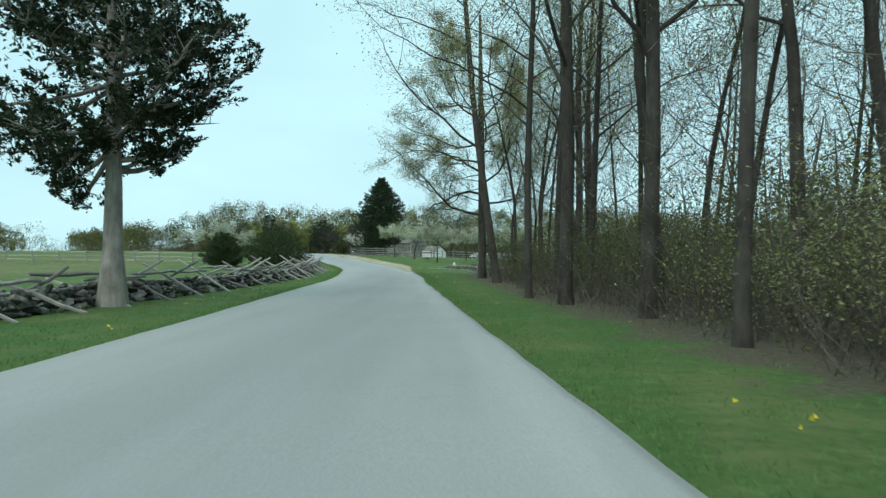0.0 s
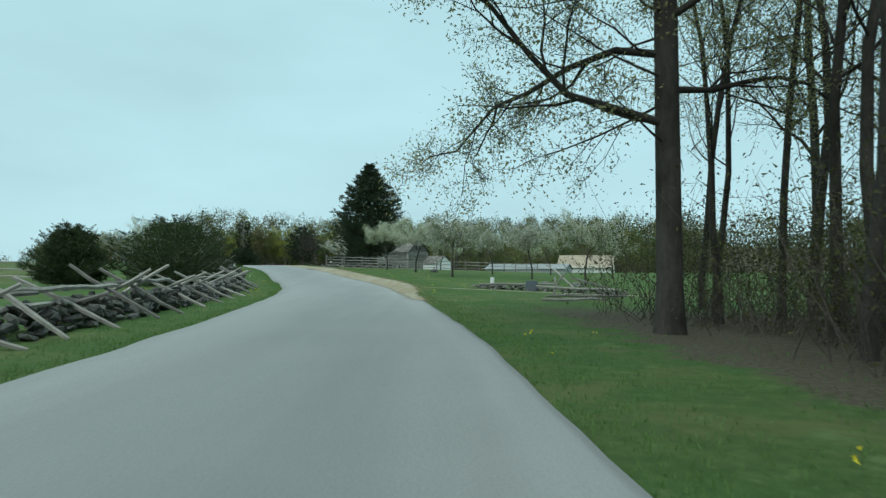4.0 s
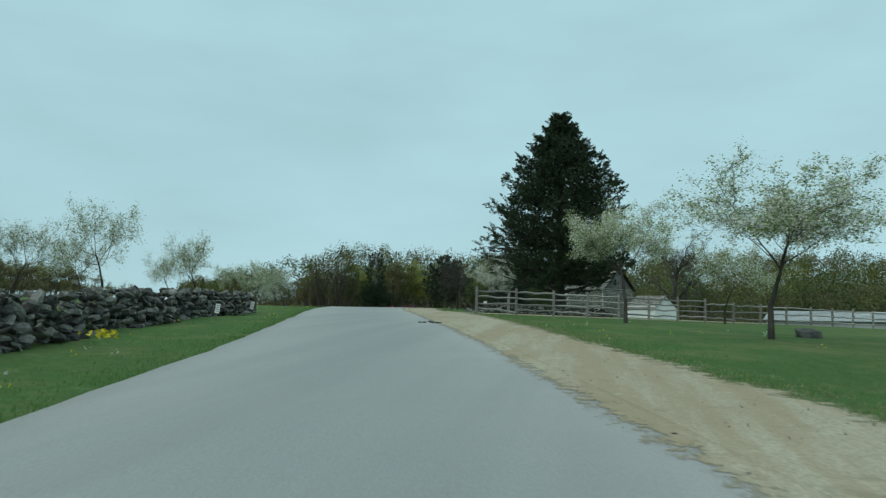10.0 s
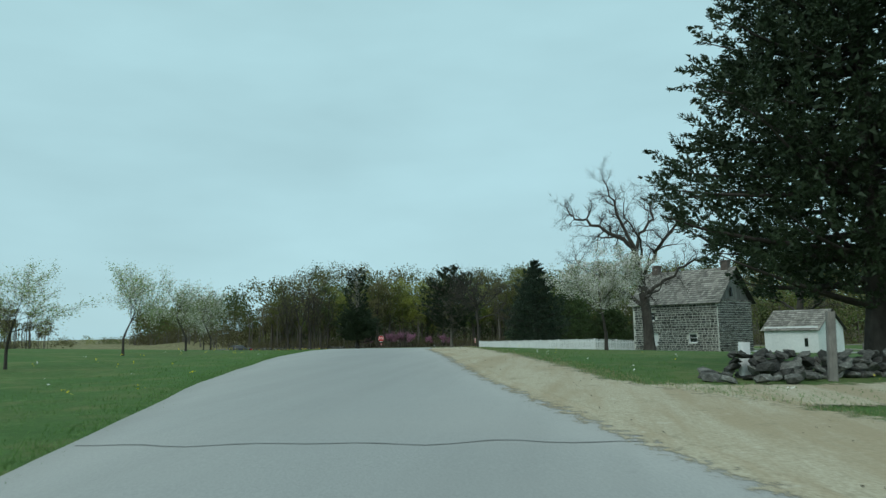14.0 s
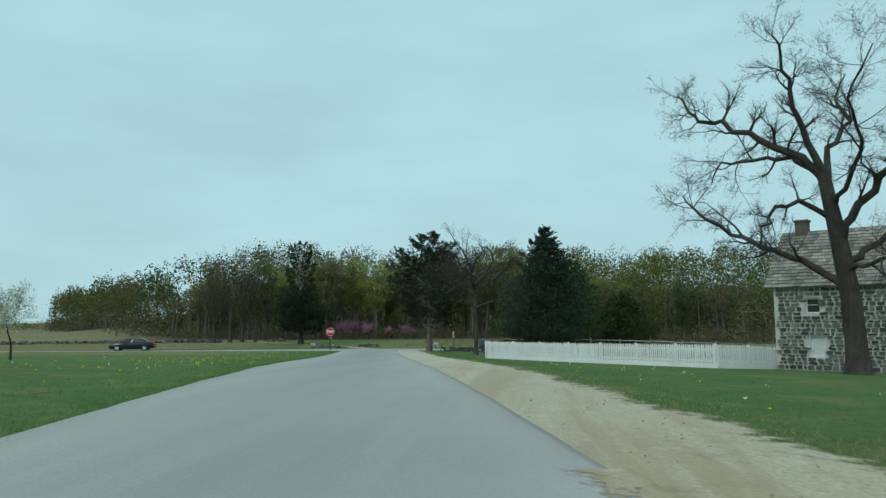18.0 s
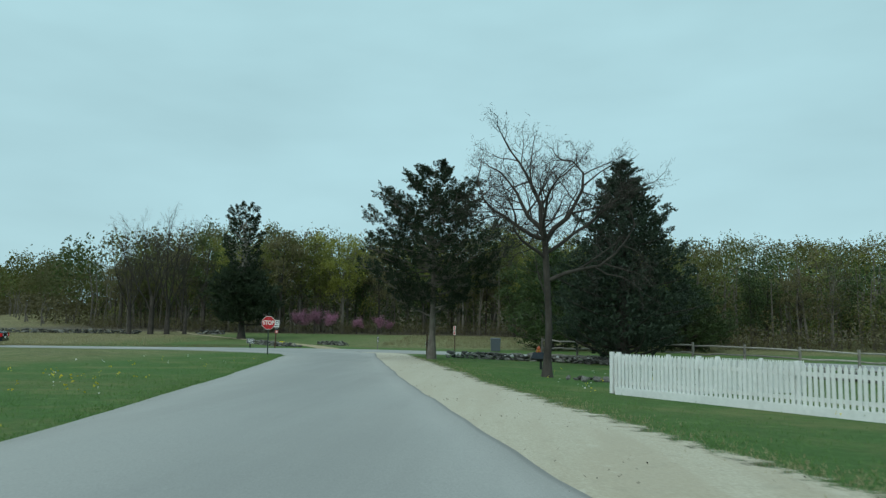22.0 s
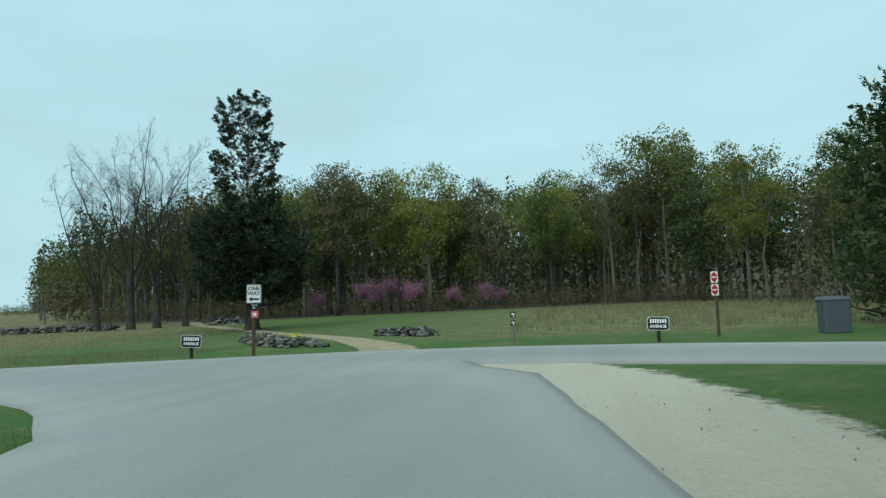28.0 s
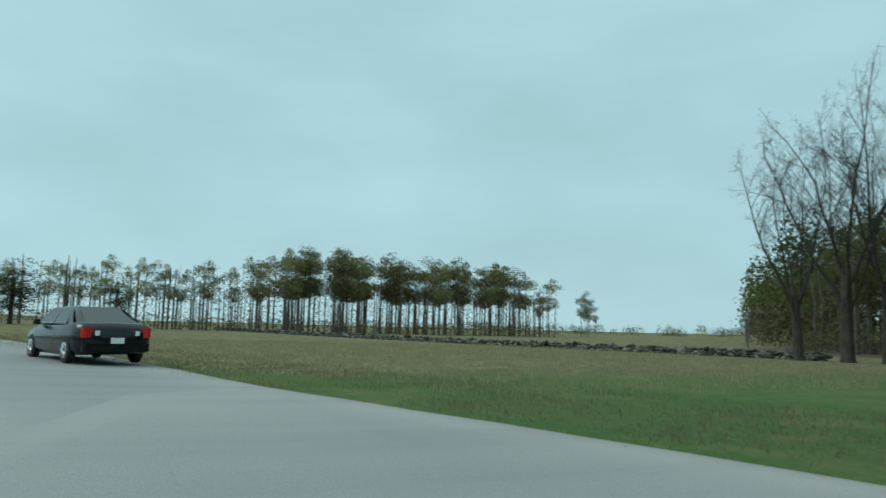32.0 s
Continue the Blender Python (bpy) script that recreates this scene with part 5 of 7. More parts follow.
for x, y, w, h in ((-156, 197.5, 1.7, 0.62), (-158, 192, 1.6, 0.6), (-156, 210.2, 0.9, 0.56)):
    copy_thing(forest_kinds[4], pose(x, y, gz(x, y), 0, 0, 3 * x)).scale = (w, w, h)
# woods on the low ground right of the lawn and left beyond the pasture
forest(12, 40, 95, lambda x: 60, 150, 5.0, lambda x: 9.0, mix=(0.3, 0.1, 0.4, 0.2, 0.0, 0.0))
forest(8, -190, -95, lambda x: 60, 100, 6.0, lambda x: 6.0, mix=(0.3, 0.1, 0.4, 0.2, 0.0, 0.0))
p = []
while len(p) < 460:
    x = float(rng.uniform(-95, 40))
    p.append((x, main_edge(x) - 2.5 + float(rng.uniform(0, 5))))
thicket("undergrowth", "brown and green undergrowth along the foot of the far woods", p, rng.uniform(0.8, 2.6, len(p)), SPRING[2], 4, 8, rng, 0.14, 1.3)



def woods_mass(name, label, x0, x1, edge, depth, top, n, size, leaf, trunks, rng):
    """The inside of a wood, too deep to tell its trees apart: crowns as many small leaves, and thin stems."""
    x = rng.uniform(x0, x1, n)
    y = np.array([edge(v) for v in x]) + rng.uniform(0, depth, n)
    crown = 0.72 + 0.28 * np.array([noise.noise((a * 0.16, b * 0.16, 5.0)) for a, b in zip(x, y)])
    z = rng.uniform(0.02, 1.0, n) ** 0.75 * top * crown
    base = np.array([gz(a, b) for a, b in zip(x, y)])
    t = thing(name, label, "woods", kind="stuff")
    part("leaves", cards("leaves", np.stack([x, y, z + base], 1), size, rng, leaf, 1.1), t)
    g = Geo()
    for _ in range(trunks):
        a = float(rng.uniform(x0, x1))
        b = edge(a) + float(rng.uniform(-2, depth))
        h = top * float(rng.uniform(0.6, 0.95))
        r = float(rng.uniform(0.07, 0.2))
        zz = gz(a, b)
        g.tube([(a, b, zz - 0.1), (a + rng.normal() * 0.3, b, zz + h * 0.5), (a + rng.normal() * 0.6, b, zz + h)], [r, r * 0.7, r * 0.25], 4)
    if trunks:
        part("stems", g.mesh("stems", BARK), t)


def crowns(name, label, x0, x1, edge, depth, n, low, high, radius, leaves, size, mats, weights, rng, tall=1.25, shape=None):
    """A wood seen from afar: rounded crowns of many small leaves, each kind of tree in its own tone."""
    lots = [[] for _ in mats]
    for _ in range(n):
        x = float(rng.uniform(x0, x1))
        y = edge(x) + float(rng.uniform(0, 1)) ** 1.2 * depth
        top = float(rng.uniform(low, high)) * (shape(x) if shape else 1.0)
        r = radius * float(rng.uniform(0.7, 1.35))
        k = int(rng.choice(len(mats), p=weights))
        d = rng.normal(size=(leaves, 3))
        d /= np.linalg.norm(d, axis=1)[:, None]
        d[:, 2] = np.where(d[:, 2] < -0.35, -d[:, 2], d[:, 2])
        d *= (0.55 + 0.45 * rng.uniform(size=leaves) ** 0.5)[:, None]
        bump_n = 1 + 0.22 * np.sin(d[:, 0] * 7 + x) * np.cos(d[:, 1] * 6 + y)
        c = d * np.array((r, r, r * tall)) * bump_n[:, None]
        c += np.array((x, y, gz(x, y) + top - r * tall))
        lots[k].append(c[c[:, 2] > gz(x, y) + 0.3])
    t = thing(name, label, "woods", kind="stuff")
    for m, lot in zip(mats, lots):
        if lot:
            part("leaves", cards("leaves", np.concatenate(lot), size, rng, m, 1.1), t)


DULL = [BRUSH_LEAF, SPRING[2], SPRING[3]]
TONES = [SPRING[0], SPRING[1], SPRING[2], SPRING[3], JUNIPER]
crowns("far_woods", "lower trees and saplings inside the woods", -104, 75, lambda x: main_edge(x) + 2, 14, 170, 4.0, 9.0, 2.1, 240, 0.22, TONES, (0.28, 0.04, 0.42, 0.14, 0.12), rng, 1.4, lambda x: treetop(x) / 15)
crowns("far_woods", "crowded crowns deeper in the woods", -104, 85, lambda x: main_edge(x) + 14, 18, 175, 10.5, 14.5, 3.0, 340, 0.27, TONES, (0.34, 0.13, 0.32, 0.13, 0.08), rng, 1.3, lambda x: treetop(x) / 15.5)
crowns("far_woods", "budding crowns of the woods on the rising ground", -112, 115, lambda x: 288 + 0.12 * (x + 50), 95, 330, 12.5, 16.5, 4.2, 340, 0.55, TONES, (0.44, 0.13, 0.3, 0.08, 0.05), rng, 1.9, lambda x: float(np.interp(x, (-170, -158, -145, -125, -105, -80, -60), (0.6, 0.95, 1.1, 1.3, 1.2, 1.06, 1.0))))
crowns("far_woods", "edge of the woods running back along the dry field", -140, -104, lambda x: 284 + 1.14 * (-107 - x), 24, 52, 8.0, 13.0, 3.0, 460, 0.26, DULL, (0.4, 0.48, 0.12), rng, 1.7)
crowns("far_woods", "far end of the woods along the dry field", -214, -138, lambda x: 282 + 1.14 * (-107 - x), 26, 90, 11.5, 16.5, 4.4, 300, 0.6, TONES, (0.46, 0.02, 0.36, 0.12, 0.04), rng, 1.7)
woods_mass("far_woods", "dark brushy inside of the woods with many thin stems", -102, 80, lambda x: main_edge(x) + 4, 18, 11.0, 18000, 0.34, SPRING[2], 420, rng)
woods_mass("far_woods", "dull green brush inside the woods", -102, 80, lambda x: main_edge(x) + 3, 18, 10.0, 16000, 0.34, SPRING[3], 0, rng)
# Backing added behind the crowns: dark leaf colour stands in for deep shade.
woods_mass("far_woods", "dark leaf backing for the deep shade inside the woods", -100, 85, lambda x: main_edge(x) + 16, 16, 13.0, 26000, 0.6, JUNIPER, 0, rng)
woods_mass("field_grove", "bare-stemmed grove across the dry field", -186, -170, lambda x: 196 - 0.15 * (x + 175), 100, 12.0, 12000, 0.28, SPRING[2], 170, rng)
woods_mass("field_grove", "low brown scrub under the grove", -180, -166, lambda x: 190 - 0.15 * (x + 175), 108, 3.2, 6000, 0.3, SPRING[2], 0, rng)
crowns("far_woods", "low far treeline beyond the dry field", -330, -170, lambda x: 330 + 0.6 * (x + 330), 40, 90, 2.5, 4.6, 3.4, 260, 0.36, TONES, (0.4, 0.05, 0.4, 0.1, 0.05), rng)
crowns("far_hedge", "grey-green hedgerow beyond the pasture", -125, -72, lambda x: 112 - 0.3 * (x + 72), 18, 90, 2.6, 5.5, 1.8, 160, 0.22, TONES, (0.45, 0.05, 0.35, 0.15, 0.0), rng)
crowns("far_hedge", "hazy scrub and small trees beyond the orchard", -118, -74, lambda x: 148, 34, 55, 1.8, 4.5, 1.5, 160, 0.2, TONES, (0.35, 0.0, 0.45, 0.2, 0.0), rng)
crowns("far_woods", "low spring woods behind the barns", 26, 115, lambda x: 150 - 0.55 * x, 70, 150, 6.0, 11.0, 3.4, 260, 0.36, DULL, (0.45, 0.4, 0.15), rng)
crowns("far_woods", "woods on the low ground beyond the farm", -2, 60, lambda x: 178, 45, 60, 6.0, 10.0, 3.0, 300, 0.3, DULL, (0.45, 0.4, 0.15), rng)
crowns("far_woods", "far woods behind the roadside wood", 32, 80, lambda x: -20, 120, 70, 9.0, 14.0, 3.2, 170, 0.4, TONES, (0.4, 0.1, 0.4, 0.1, 0.0), rng)
crowns("woodland_canopy", "hazy olive and yellow-green leaf inside the roadside wood", 9, 44, lambda x: -4, 56, 120, 6.0, 17.0, 2.5, 560, 0.09, [YOUNG_LEAF, SPRING[0], SPRING[2]], (0.35, 0.4, 0.25), rng, 1.3)
inside = lambda x, y: (x + 0.062 * y > 4.6)
twig_haze("woodland_twigs", "haze of fine bare twigs through the roadside wood", 4, 34, -8, 51, 3.0, 17.0, 62000, rng, inside)
twig_haze("woodland_twigs", "tangle of thin stems low in the roadside wood", 4, 24, -6, 49, 0.2, 3.2, 9000, rng, inside)

woods_mass("far_woods", "low brown scrub at the foot of the woods along the dry field", -214, -100, lambda x: 279 + 1.14 * (-107 - x), 18, 6.5, 11000, 0.5, SPRING[2], 120, rng)
woods_mass("woodland_inside", "dim brushy inside of the roadside wood with many thin stems", 13, 34, lambda x: -8, 58, 9.0, 15000, 0.17, BRUSH_LEAF, 150, rng)

# redbuds in front of the far woods
redbud = leaf_tree("redbud_tree", "low redbud in purplish pink blossom before the woods", 161, 0.95, 0.08, APPLE_L, at(-57, 259.0), BARK_DARK, REDBUD, 3, 0.1, 0.2, "redbuds")
for near in (apple_a, apple_b):
    near.scale = (1.55, 1.55, 1.06)
for x, y, sc, turn in ((-54.5, 259.3, 1.05, 80), (-52.0, 260.2, 0.95, 150), (-61.5, 259.5, 0.75, 210), (-48.5, 260.5, 0.7, 20), (-45.5, 261.0, 0.8, 300), (-43.6, 261.2, 0.6, 100)):
    copy_scaled(redbud, x, y, turn, sc)

# ---------------------------------------------------------------- stones and walls
def rock_mesh(seed, mat):
    r = np.random.default_rng(seed)
    bm = bmesh.new()
    bmesh.ops.create_icosphere(bm, subdivisions=1, radius=0.5)
    for v in bm.verts:
        c = Vector([max(-0.36, min(0.36, a)) for a in v.co])
        v.co = c * (1 + float(r.normal()) * 0.1)
    me = bpy.data.meshes.new("stone")
    bm.to_mesh(me)
    bm.free()
    me.materials.append(mat)
    return me


ROCKS = [rock_mesh(200 + k, STONE) for k in range(7)]


def wall_places(path, width, height, size, rng):
    """Places for dry-laid stones in courses along a line."""
    pts = [Vector((*q, 0)) for q in path]
    out_list = []
    for k in range(len(pts) - 1):
        d = pts[k + 1] - pts[k]
        length, d = d.length, d.normalized()
        side = Vector((-d.y, d.x, 0))
        s = 0.0
        while s < length:
            for c in range(int(height / (size * 0.5)) + 1):
                hz = c * size * 0.48
                half = width / 2 * (1 - 0.55 * hz / max(height, 0.01))
                for e in ((-1, 1) if half > size * 0.4 else (0,)):
                    if rng.uniform() < 0.1 + 0.35 * (hz / height) ** 2:
                        continue
                    q = pts[k] + d * (s + float(rng.uniform(-0.2, 0.2)) * size) + side * (e * half * float(rng.uniform(0.6, 1.05)))
                    sx, sy, sz = size * rng.uniform(0.6, 2.3), size * rng.uniform(0.7, 1.5), size * rng.uniform(0.3, 0.85)
                    m = pose(q.x, q.y, gz(q.x, q.y) + hz + float(sz) * 0.25, float(rng.normal(0, 20)), float(rng.normal(0, 20)), math.degrees(math.atan2(d.y, d.x)) + float(rng.normal(0, 18)))
                    out_list.append(m @ Matrix.Diagonal((float(sx), float(sy), float(sz), 1)))
            s += size * 1.02
    return out_list


def heap_places(x, y, rx, ry, h, size, n, turn, rng):
    out_list = []
    for _ in range(n):
        a, r = rng.uniform(0, 2 * math.pi), rng.uniform(0, 1) ** 0.6
        u, v = math.cos(a) * r * rx, math.sin(a) * r * ry
        c, s = math.cos(turn), math.sin(turn)
        q = (x + u * c - v * s, y + u * s + v * c)
        hz = h * (1 - r) * rng.uniform(0.3, 1)
        k = size * rng.uniform(0.7, 1.6)
        out_list.append(pose(q[0], q[1], gz(*q) + float(hz) + 0.05, float(rng.normal(0, 15)), float(rng.normal(0, 15)), float(rng.uniform(0, 360))) @ Matrix.Diagonal((float(k), float(k * 0.75), float(k * 0.5), 1)))
    return out_list


def stones(name, label, places, rng, category="stone wall", near=None, most=300):
    """A wall or heap: the nearest stones are parts, the rest one joined mesh."""
    t = thing(name, label, category)
    if near:
        places = sorted(places, key=lambda m: (m.translation.x - near[0]) ** 2 + (m.translation.y - near[1]) ** 2)
    for m in places[:most]:
        part("stone", ROCKS[int(rng.integers(len(ROCKS)))], t, m=m)
    if len(places) > most:
        vs, fs = [], []
        for m in places[most:]:
            me = ROCKS[int(rng.integers(len(ROCKS)))]
            n = len(vs)
            vs += [tuple(m @ v.co) for v in me.vertices]
            fs += [tuple(n + i for i in q.vertices) for q in me.polygons]
        me = bpy.data.meshes.new("further_stones")
        me.from_pydata(vs, [], fs)
        me.materials.append(STONE)
        tagged(part("further_stones", me, t), kind="stuff")
    return t


rng = np.random.default_rng(17)
WALL_A = [(-9.2, 2), (-9.5, 14), (-9.5, 19), (-9.1, 24), (-8.9, 34), (-9.1, 43), (-9.7, 50), (-10.9, 60), (-12.0, 67), (-13.3, 72)]
stones("stone_wall", "low tumbled fieldstone wall under the crossed rails beside the road", wall_places(WALL_A, 1.1, 0.46, 0.3, rng), rng, near=(-10, 52))
WALL_B = [(-13.3, 72), (-16.0, 79), (-18.4, 86), (-20.4, 92.5), (-21.6, 97), (-22.4, 100.2), (-23.2, 104.4)]
stones("stone_wall", "dry-laid dark fieldstone wall along the grass verge", wall_places(WALL_B, 1.0, 0.8, 0.3, rng), rng, near=(-19, 87))
stones("stone_wall", "low stretch of dark stone wall in the orchard grass", wall_places([(-30.5, 107.5), (-35, 113.5)], 0.9, 0.6, 0.38, rng), rng)
stones("stone_wall", "low dry stone wall running from the pine along the lawn", wall_places([(-32.0, 200.0), (-27, 197.7), (-22, 195.4), (-15, 191.5), (-8, 187.5)], 0.8, 0.4, 0.29, rng), rng, near=(-28, 198))
stones("stone_wall", "short farm wall of stacked fieldstone beside the gravel entrance", wall_places([(-15.2, 119.0), (-12.8, 120.4), (-10.2, 122.2), (-7.5, 124)], 0.8, 0.42, 0.27, rng), rng)
stones("stone_heap", "low spread of stones tumbled from the wall end", heap_places(-14.8, 118.6, 1.3, 0.7, 0.2, 0.36, 22, 0.4, rng), rng, "stone heap")
stones("stone_heap", "low heap of grey fieldstones beside the footpath", wall_places([(-51.8, 224.5), (-50.2, 221.5), (-48.6, 219.3), (-46.8, 217.9)], 1.5, 0.3, 0.22, rng) + heap_places(-47.3, 218.2, 1.9, 0.8, 0.15, 0.33, 36, 2.5, rng), rng, "stone heap")
stones("stone_heap", "short low line of fieldstones in the grass", wall_places([(-45.6, 224.2), (-42.6, 221.8)], 0.8, 0.28, 0.24, rng), rng, "stone heap")
stones("stone_wall", "long low dark stone wall crossing the dry field", wall_places([(-73.5, 245.0), (-90, 240.5), (-110, 236.5), (-140, 232.5), (-190, 229)], 1.0, 0.36, 0.36, rng), rng, near=(-75, 245), most=120)
stones("stone_wall", "low wall at the edge of the field wood", wall_places([(-66.8, 247.0), (-64, 249)], 0.9, 0.4, 0.4, rng), rng)
stones("stone_wall", "low stone wall footing on the lawn with rails laid along it", wall_places([(0.2, 70.3), (2.5, 69.2), (4.8, 67.8), (7.5, 66.2)], 0.7, 0.2, 0.24, rng), rng)
for x, y, sx in ((-2.2, 100.2, 1.2), (5.2, 78.5, 0.8), (7.2, 77.5, 1.3)):
    t = thing("boulder", "flat grey boulder lying in the grass", "boulder", pose(x, y, gz(x, y) + 0.08, 0, 6, x * 40) @ Matrix.Diagonal((sx, sx * 0.8, sx * 0.45, 1)), data=ROCKS[int(abs(x)) % 7])
stones("stone_ring", "low ring of pale flat stones by the bare tree", heap_places(-26.6, 180.6, 0.9, 0.5, 0.08, 0.3, 16, 0.2, rng), rng, "stones")


# ---------------------------------------------------------------- rails
def rail_mesh(seed, length, thick=0.1, mat=None):
    r = np.random.default_rng(seed)
    g = Geo()
    xs = np.linspace(-length / 2, length / 2, 5)
    pts = [np.array((x, r.normal() * 0.02, r.normal() * 0.02)) for x in xs]
    g.tube(pts, [thick / 2 * s for s in (0.75, 1.0, 1.05, 1.0, 0.8)], 5, True)
    return g.mesh("rail", mat or RAILWOOD)


RAILS = [rail_mesh(230 + k, 3.3, 0.11) for k in range(4)]
STAKES = [rail_mesh(240 + k, 2.3, 0.1) for k in range(4)]


def span(a, b, length=None):
    """The pose that lays a rail from a to b."""
    a, b = Vector(a), Vector(b)
    d = b - a
    m = Matrix.Translation((a + b) / 2) @ d.to_track_quat("X", "Z").to_matrix().to_4x4()
    return m @ Matrix.Diagonal((d.length / length, 1, 1, 1)) if length else m


rng = np.random.default_rng(23)
fence = thing("crossed_rail_fence", "weathered grey rails propped in crossed stakes over stones", "fence")
line_pts = [Vector((*q, 0)) for q in WALL_A]
dist_along, joints = 0.0, []
for k in range(len(line_pts) - 1):
    d = line_pts[k + 1] - line_pts[k]
    s = 0.0
    while s < d.length:
        joints.append(line_pts[k] + d.normalized() * s)
        s += 2.55
for k in range(len(joints) - 1):
    a, b = joints[k], joints[k + 1]
    d = (b - a).normalized()
    side = Vector((-d.y, d.x, 0))
    h0 = 0.62 + float(rng.normal()) * 0.05
    for e in (1, -1):
        if rng.uniform() < 0.08:
            continue
        foot = a + side * (1.05 * e) + d * float(rng.normal()) * 0.25
        head = a - side * (0.6 * e) + d * (0.35 * e + float(rng.normal()) * 0.3)
        part("stake", STAKES[int(rng.integers(4))], fence, m=span((foot.x, foot.y, gz(foot.x, foot.y) + 0.06), (head.x, head.y, gz(head.x, head.y) + 0.9 + float(rng.normal()) * 0.17)))
    drop = 0.35 if rng.uniform() < 0.2 else 0.0
    part("rail", RAILS[int(rng.integers(4))], fence, m=span((a.x, a.y, gz(a.x, a.y) + h0 + 0.12), (b.x + d.x * 0.5, b.y + d.y * 0.5, gz(b.x, b.y) + h0 + 0.14 - drop)))
    if rng.uniform() < 0.85:
        j1, j2 = float(rng.normal()) * 0.2, float(rng.normal()) * 0.2
        part("rail", RAILS[int(rng.integers(4))], fence, m=span((a.x + side.x * j1, a.y + side.y * j1, gz(a.x, a.y) + 0.42), (b.x + d.x * 0.5 + side.x * j2, b.y + d.y * 0.5 + side.y * j2, gz(b.x, b.y) + 0.5)))


def post_mesh(h, w=0.14, mat=None):
    g = Geo()
    g.box(Matrix.Translation((0, 0, -0.2)), w, w * 0.8, h + 0.2, 0.02, 0.92)
    return g.mesh("post", mat or POSTWOOD)


POST = post_mesh(1.4)
LONG = [rail_mesh(250 + k, 3.0, 0.1) for k in range(4)]


def rail_fence(name, label, path, rails, height, step, group="", drop=0.0):
    t = thing(name, label, "fence", group=group)
    pts = [Vector((*q, 0)) for q in path]
    posts = []
    for k in range(len(pts) - 1):
        d = pts[k + 1] - pts[k]
        n = max(1, round(d.length / step))
        posts += [pts[k] + d * i / n for i in range(n)]
    posts.append(pts[-1])
    for q in posts:
        part("post", POST, t, m=pose(q.x, q.y, gz(q.x, q.y), 0, 0, float(rng.uniform(0, 20))) @ Matrix.Diagonal((1, 1, height / 1.3, 1)))
    for a, b in zip(posts, posts[1:]):
        for r in range(rails):
            h = height * (0.2 + 0.72 * r / (rails - 1))
            j = float(rng.normal()) * 0.025
            part("rail", LONG[int(rng.integers(4))], t, m=span((a.x, a.y, gz(a.x, a.y) + h + j), (b.x, b.y, gz(b.x, b.y) + h - j), 3.0))
    return t


rail_fence("rail_fence", "grey post and four-rail fence round the farm lawn", [(-14.4, 111.8), (-10.7, 114.7), (-2.0, 121.5)], 4, 1.3, 2.15)
rail_fence("rail_fence", "grey post and three-rail fence running down the slope", [(-2.0, 121.5), (5.5, 127.3), (12.3, 132.5)], 3, 1.15, 2.4)
rail_fence("rail_fence", "weathered post and rail fence in the pasture", [(-50, 77), (-38, 76), (-30, 75.5), (-22.6, 74.6)], 3, 1.2, 3.0)
rail_fence("rail_fence", "short length of post and rail fence behind the juniper", [(-20.2, 77), (-16.0, 78)], 3, 1.2, 2.4)
rail_fence("rail_fence", "weathered post and rail fence along the far side of the lawn", [(-26.3, 202.0), (-18, 198.2), (-8, 193.5), (4, 187.5), (16, 181.5)], 3, 1.2, 2.6)
rail_fence("rail_fence", "long pasture fence beyond the field", [(-75, 58), (-62, 68), (-50, 77)], 3, 1.1, 3.2)
loose = thing("fallen_rails", "weathered rails lying and leaning on the wall footing", "rails")
for a, b in (((0.4, 70.3, 0.55), (4.4, 68.3, 0.6)), ((4.2, 68.3, 0.35), (4.6, 67.7, 1.2)), ((5.2, 67.4, 0.25), (3.9, 69.0, 1.6)), ((6.8, 66.4, 0.3), (4.9, 67.5, 0.95)), ((2.2, 60.9, 0.6), (5.4, 59.6, 0.55)), ((2.9, 60.6, 0.3), (2.95, 60.7, 1.05)), ((2.2, 58.2, 0.35), (5.0, 57.2, 0.38)), ((2.0, 58.0, 0.22), (4.4, 57.4, 0.24))):
    part("rail", RAILS[int(rng.integers(4))], loose, m=span(a, b, 3.3))

# picket fence
picket_g = Geo()
picket_g.box(Matrix.Translation((0, 0, 0.06)), 0.075, 0.022, 0.88)
n0 = len(picket_g.v)
picket_g.v += [(-0.0375, -0.011, 0.94), (0.0375, -0.011, 0.94), (0.0375, 0.011, 0.94), (-0.0375, 0.011, 0.94), (0, -0.011, 1.02), (0, 0.011, 1.02)]
picket_g.f += [(n0, n0 + 1, n0 + 4), (n0 + 2, n0 + 3, n0 + 5), (n0 + 1, n0 + 2, n0 + 5, n0 + 4), (n0 + 3, n0, n0 + 4, n0 + 5)]
PICKET = picket_g.mesh("picket", WHITE)
pickets = thing("picket_fence", "white painted picket fence round the house garden", "fence")
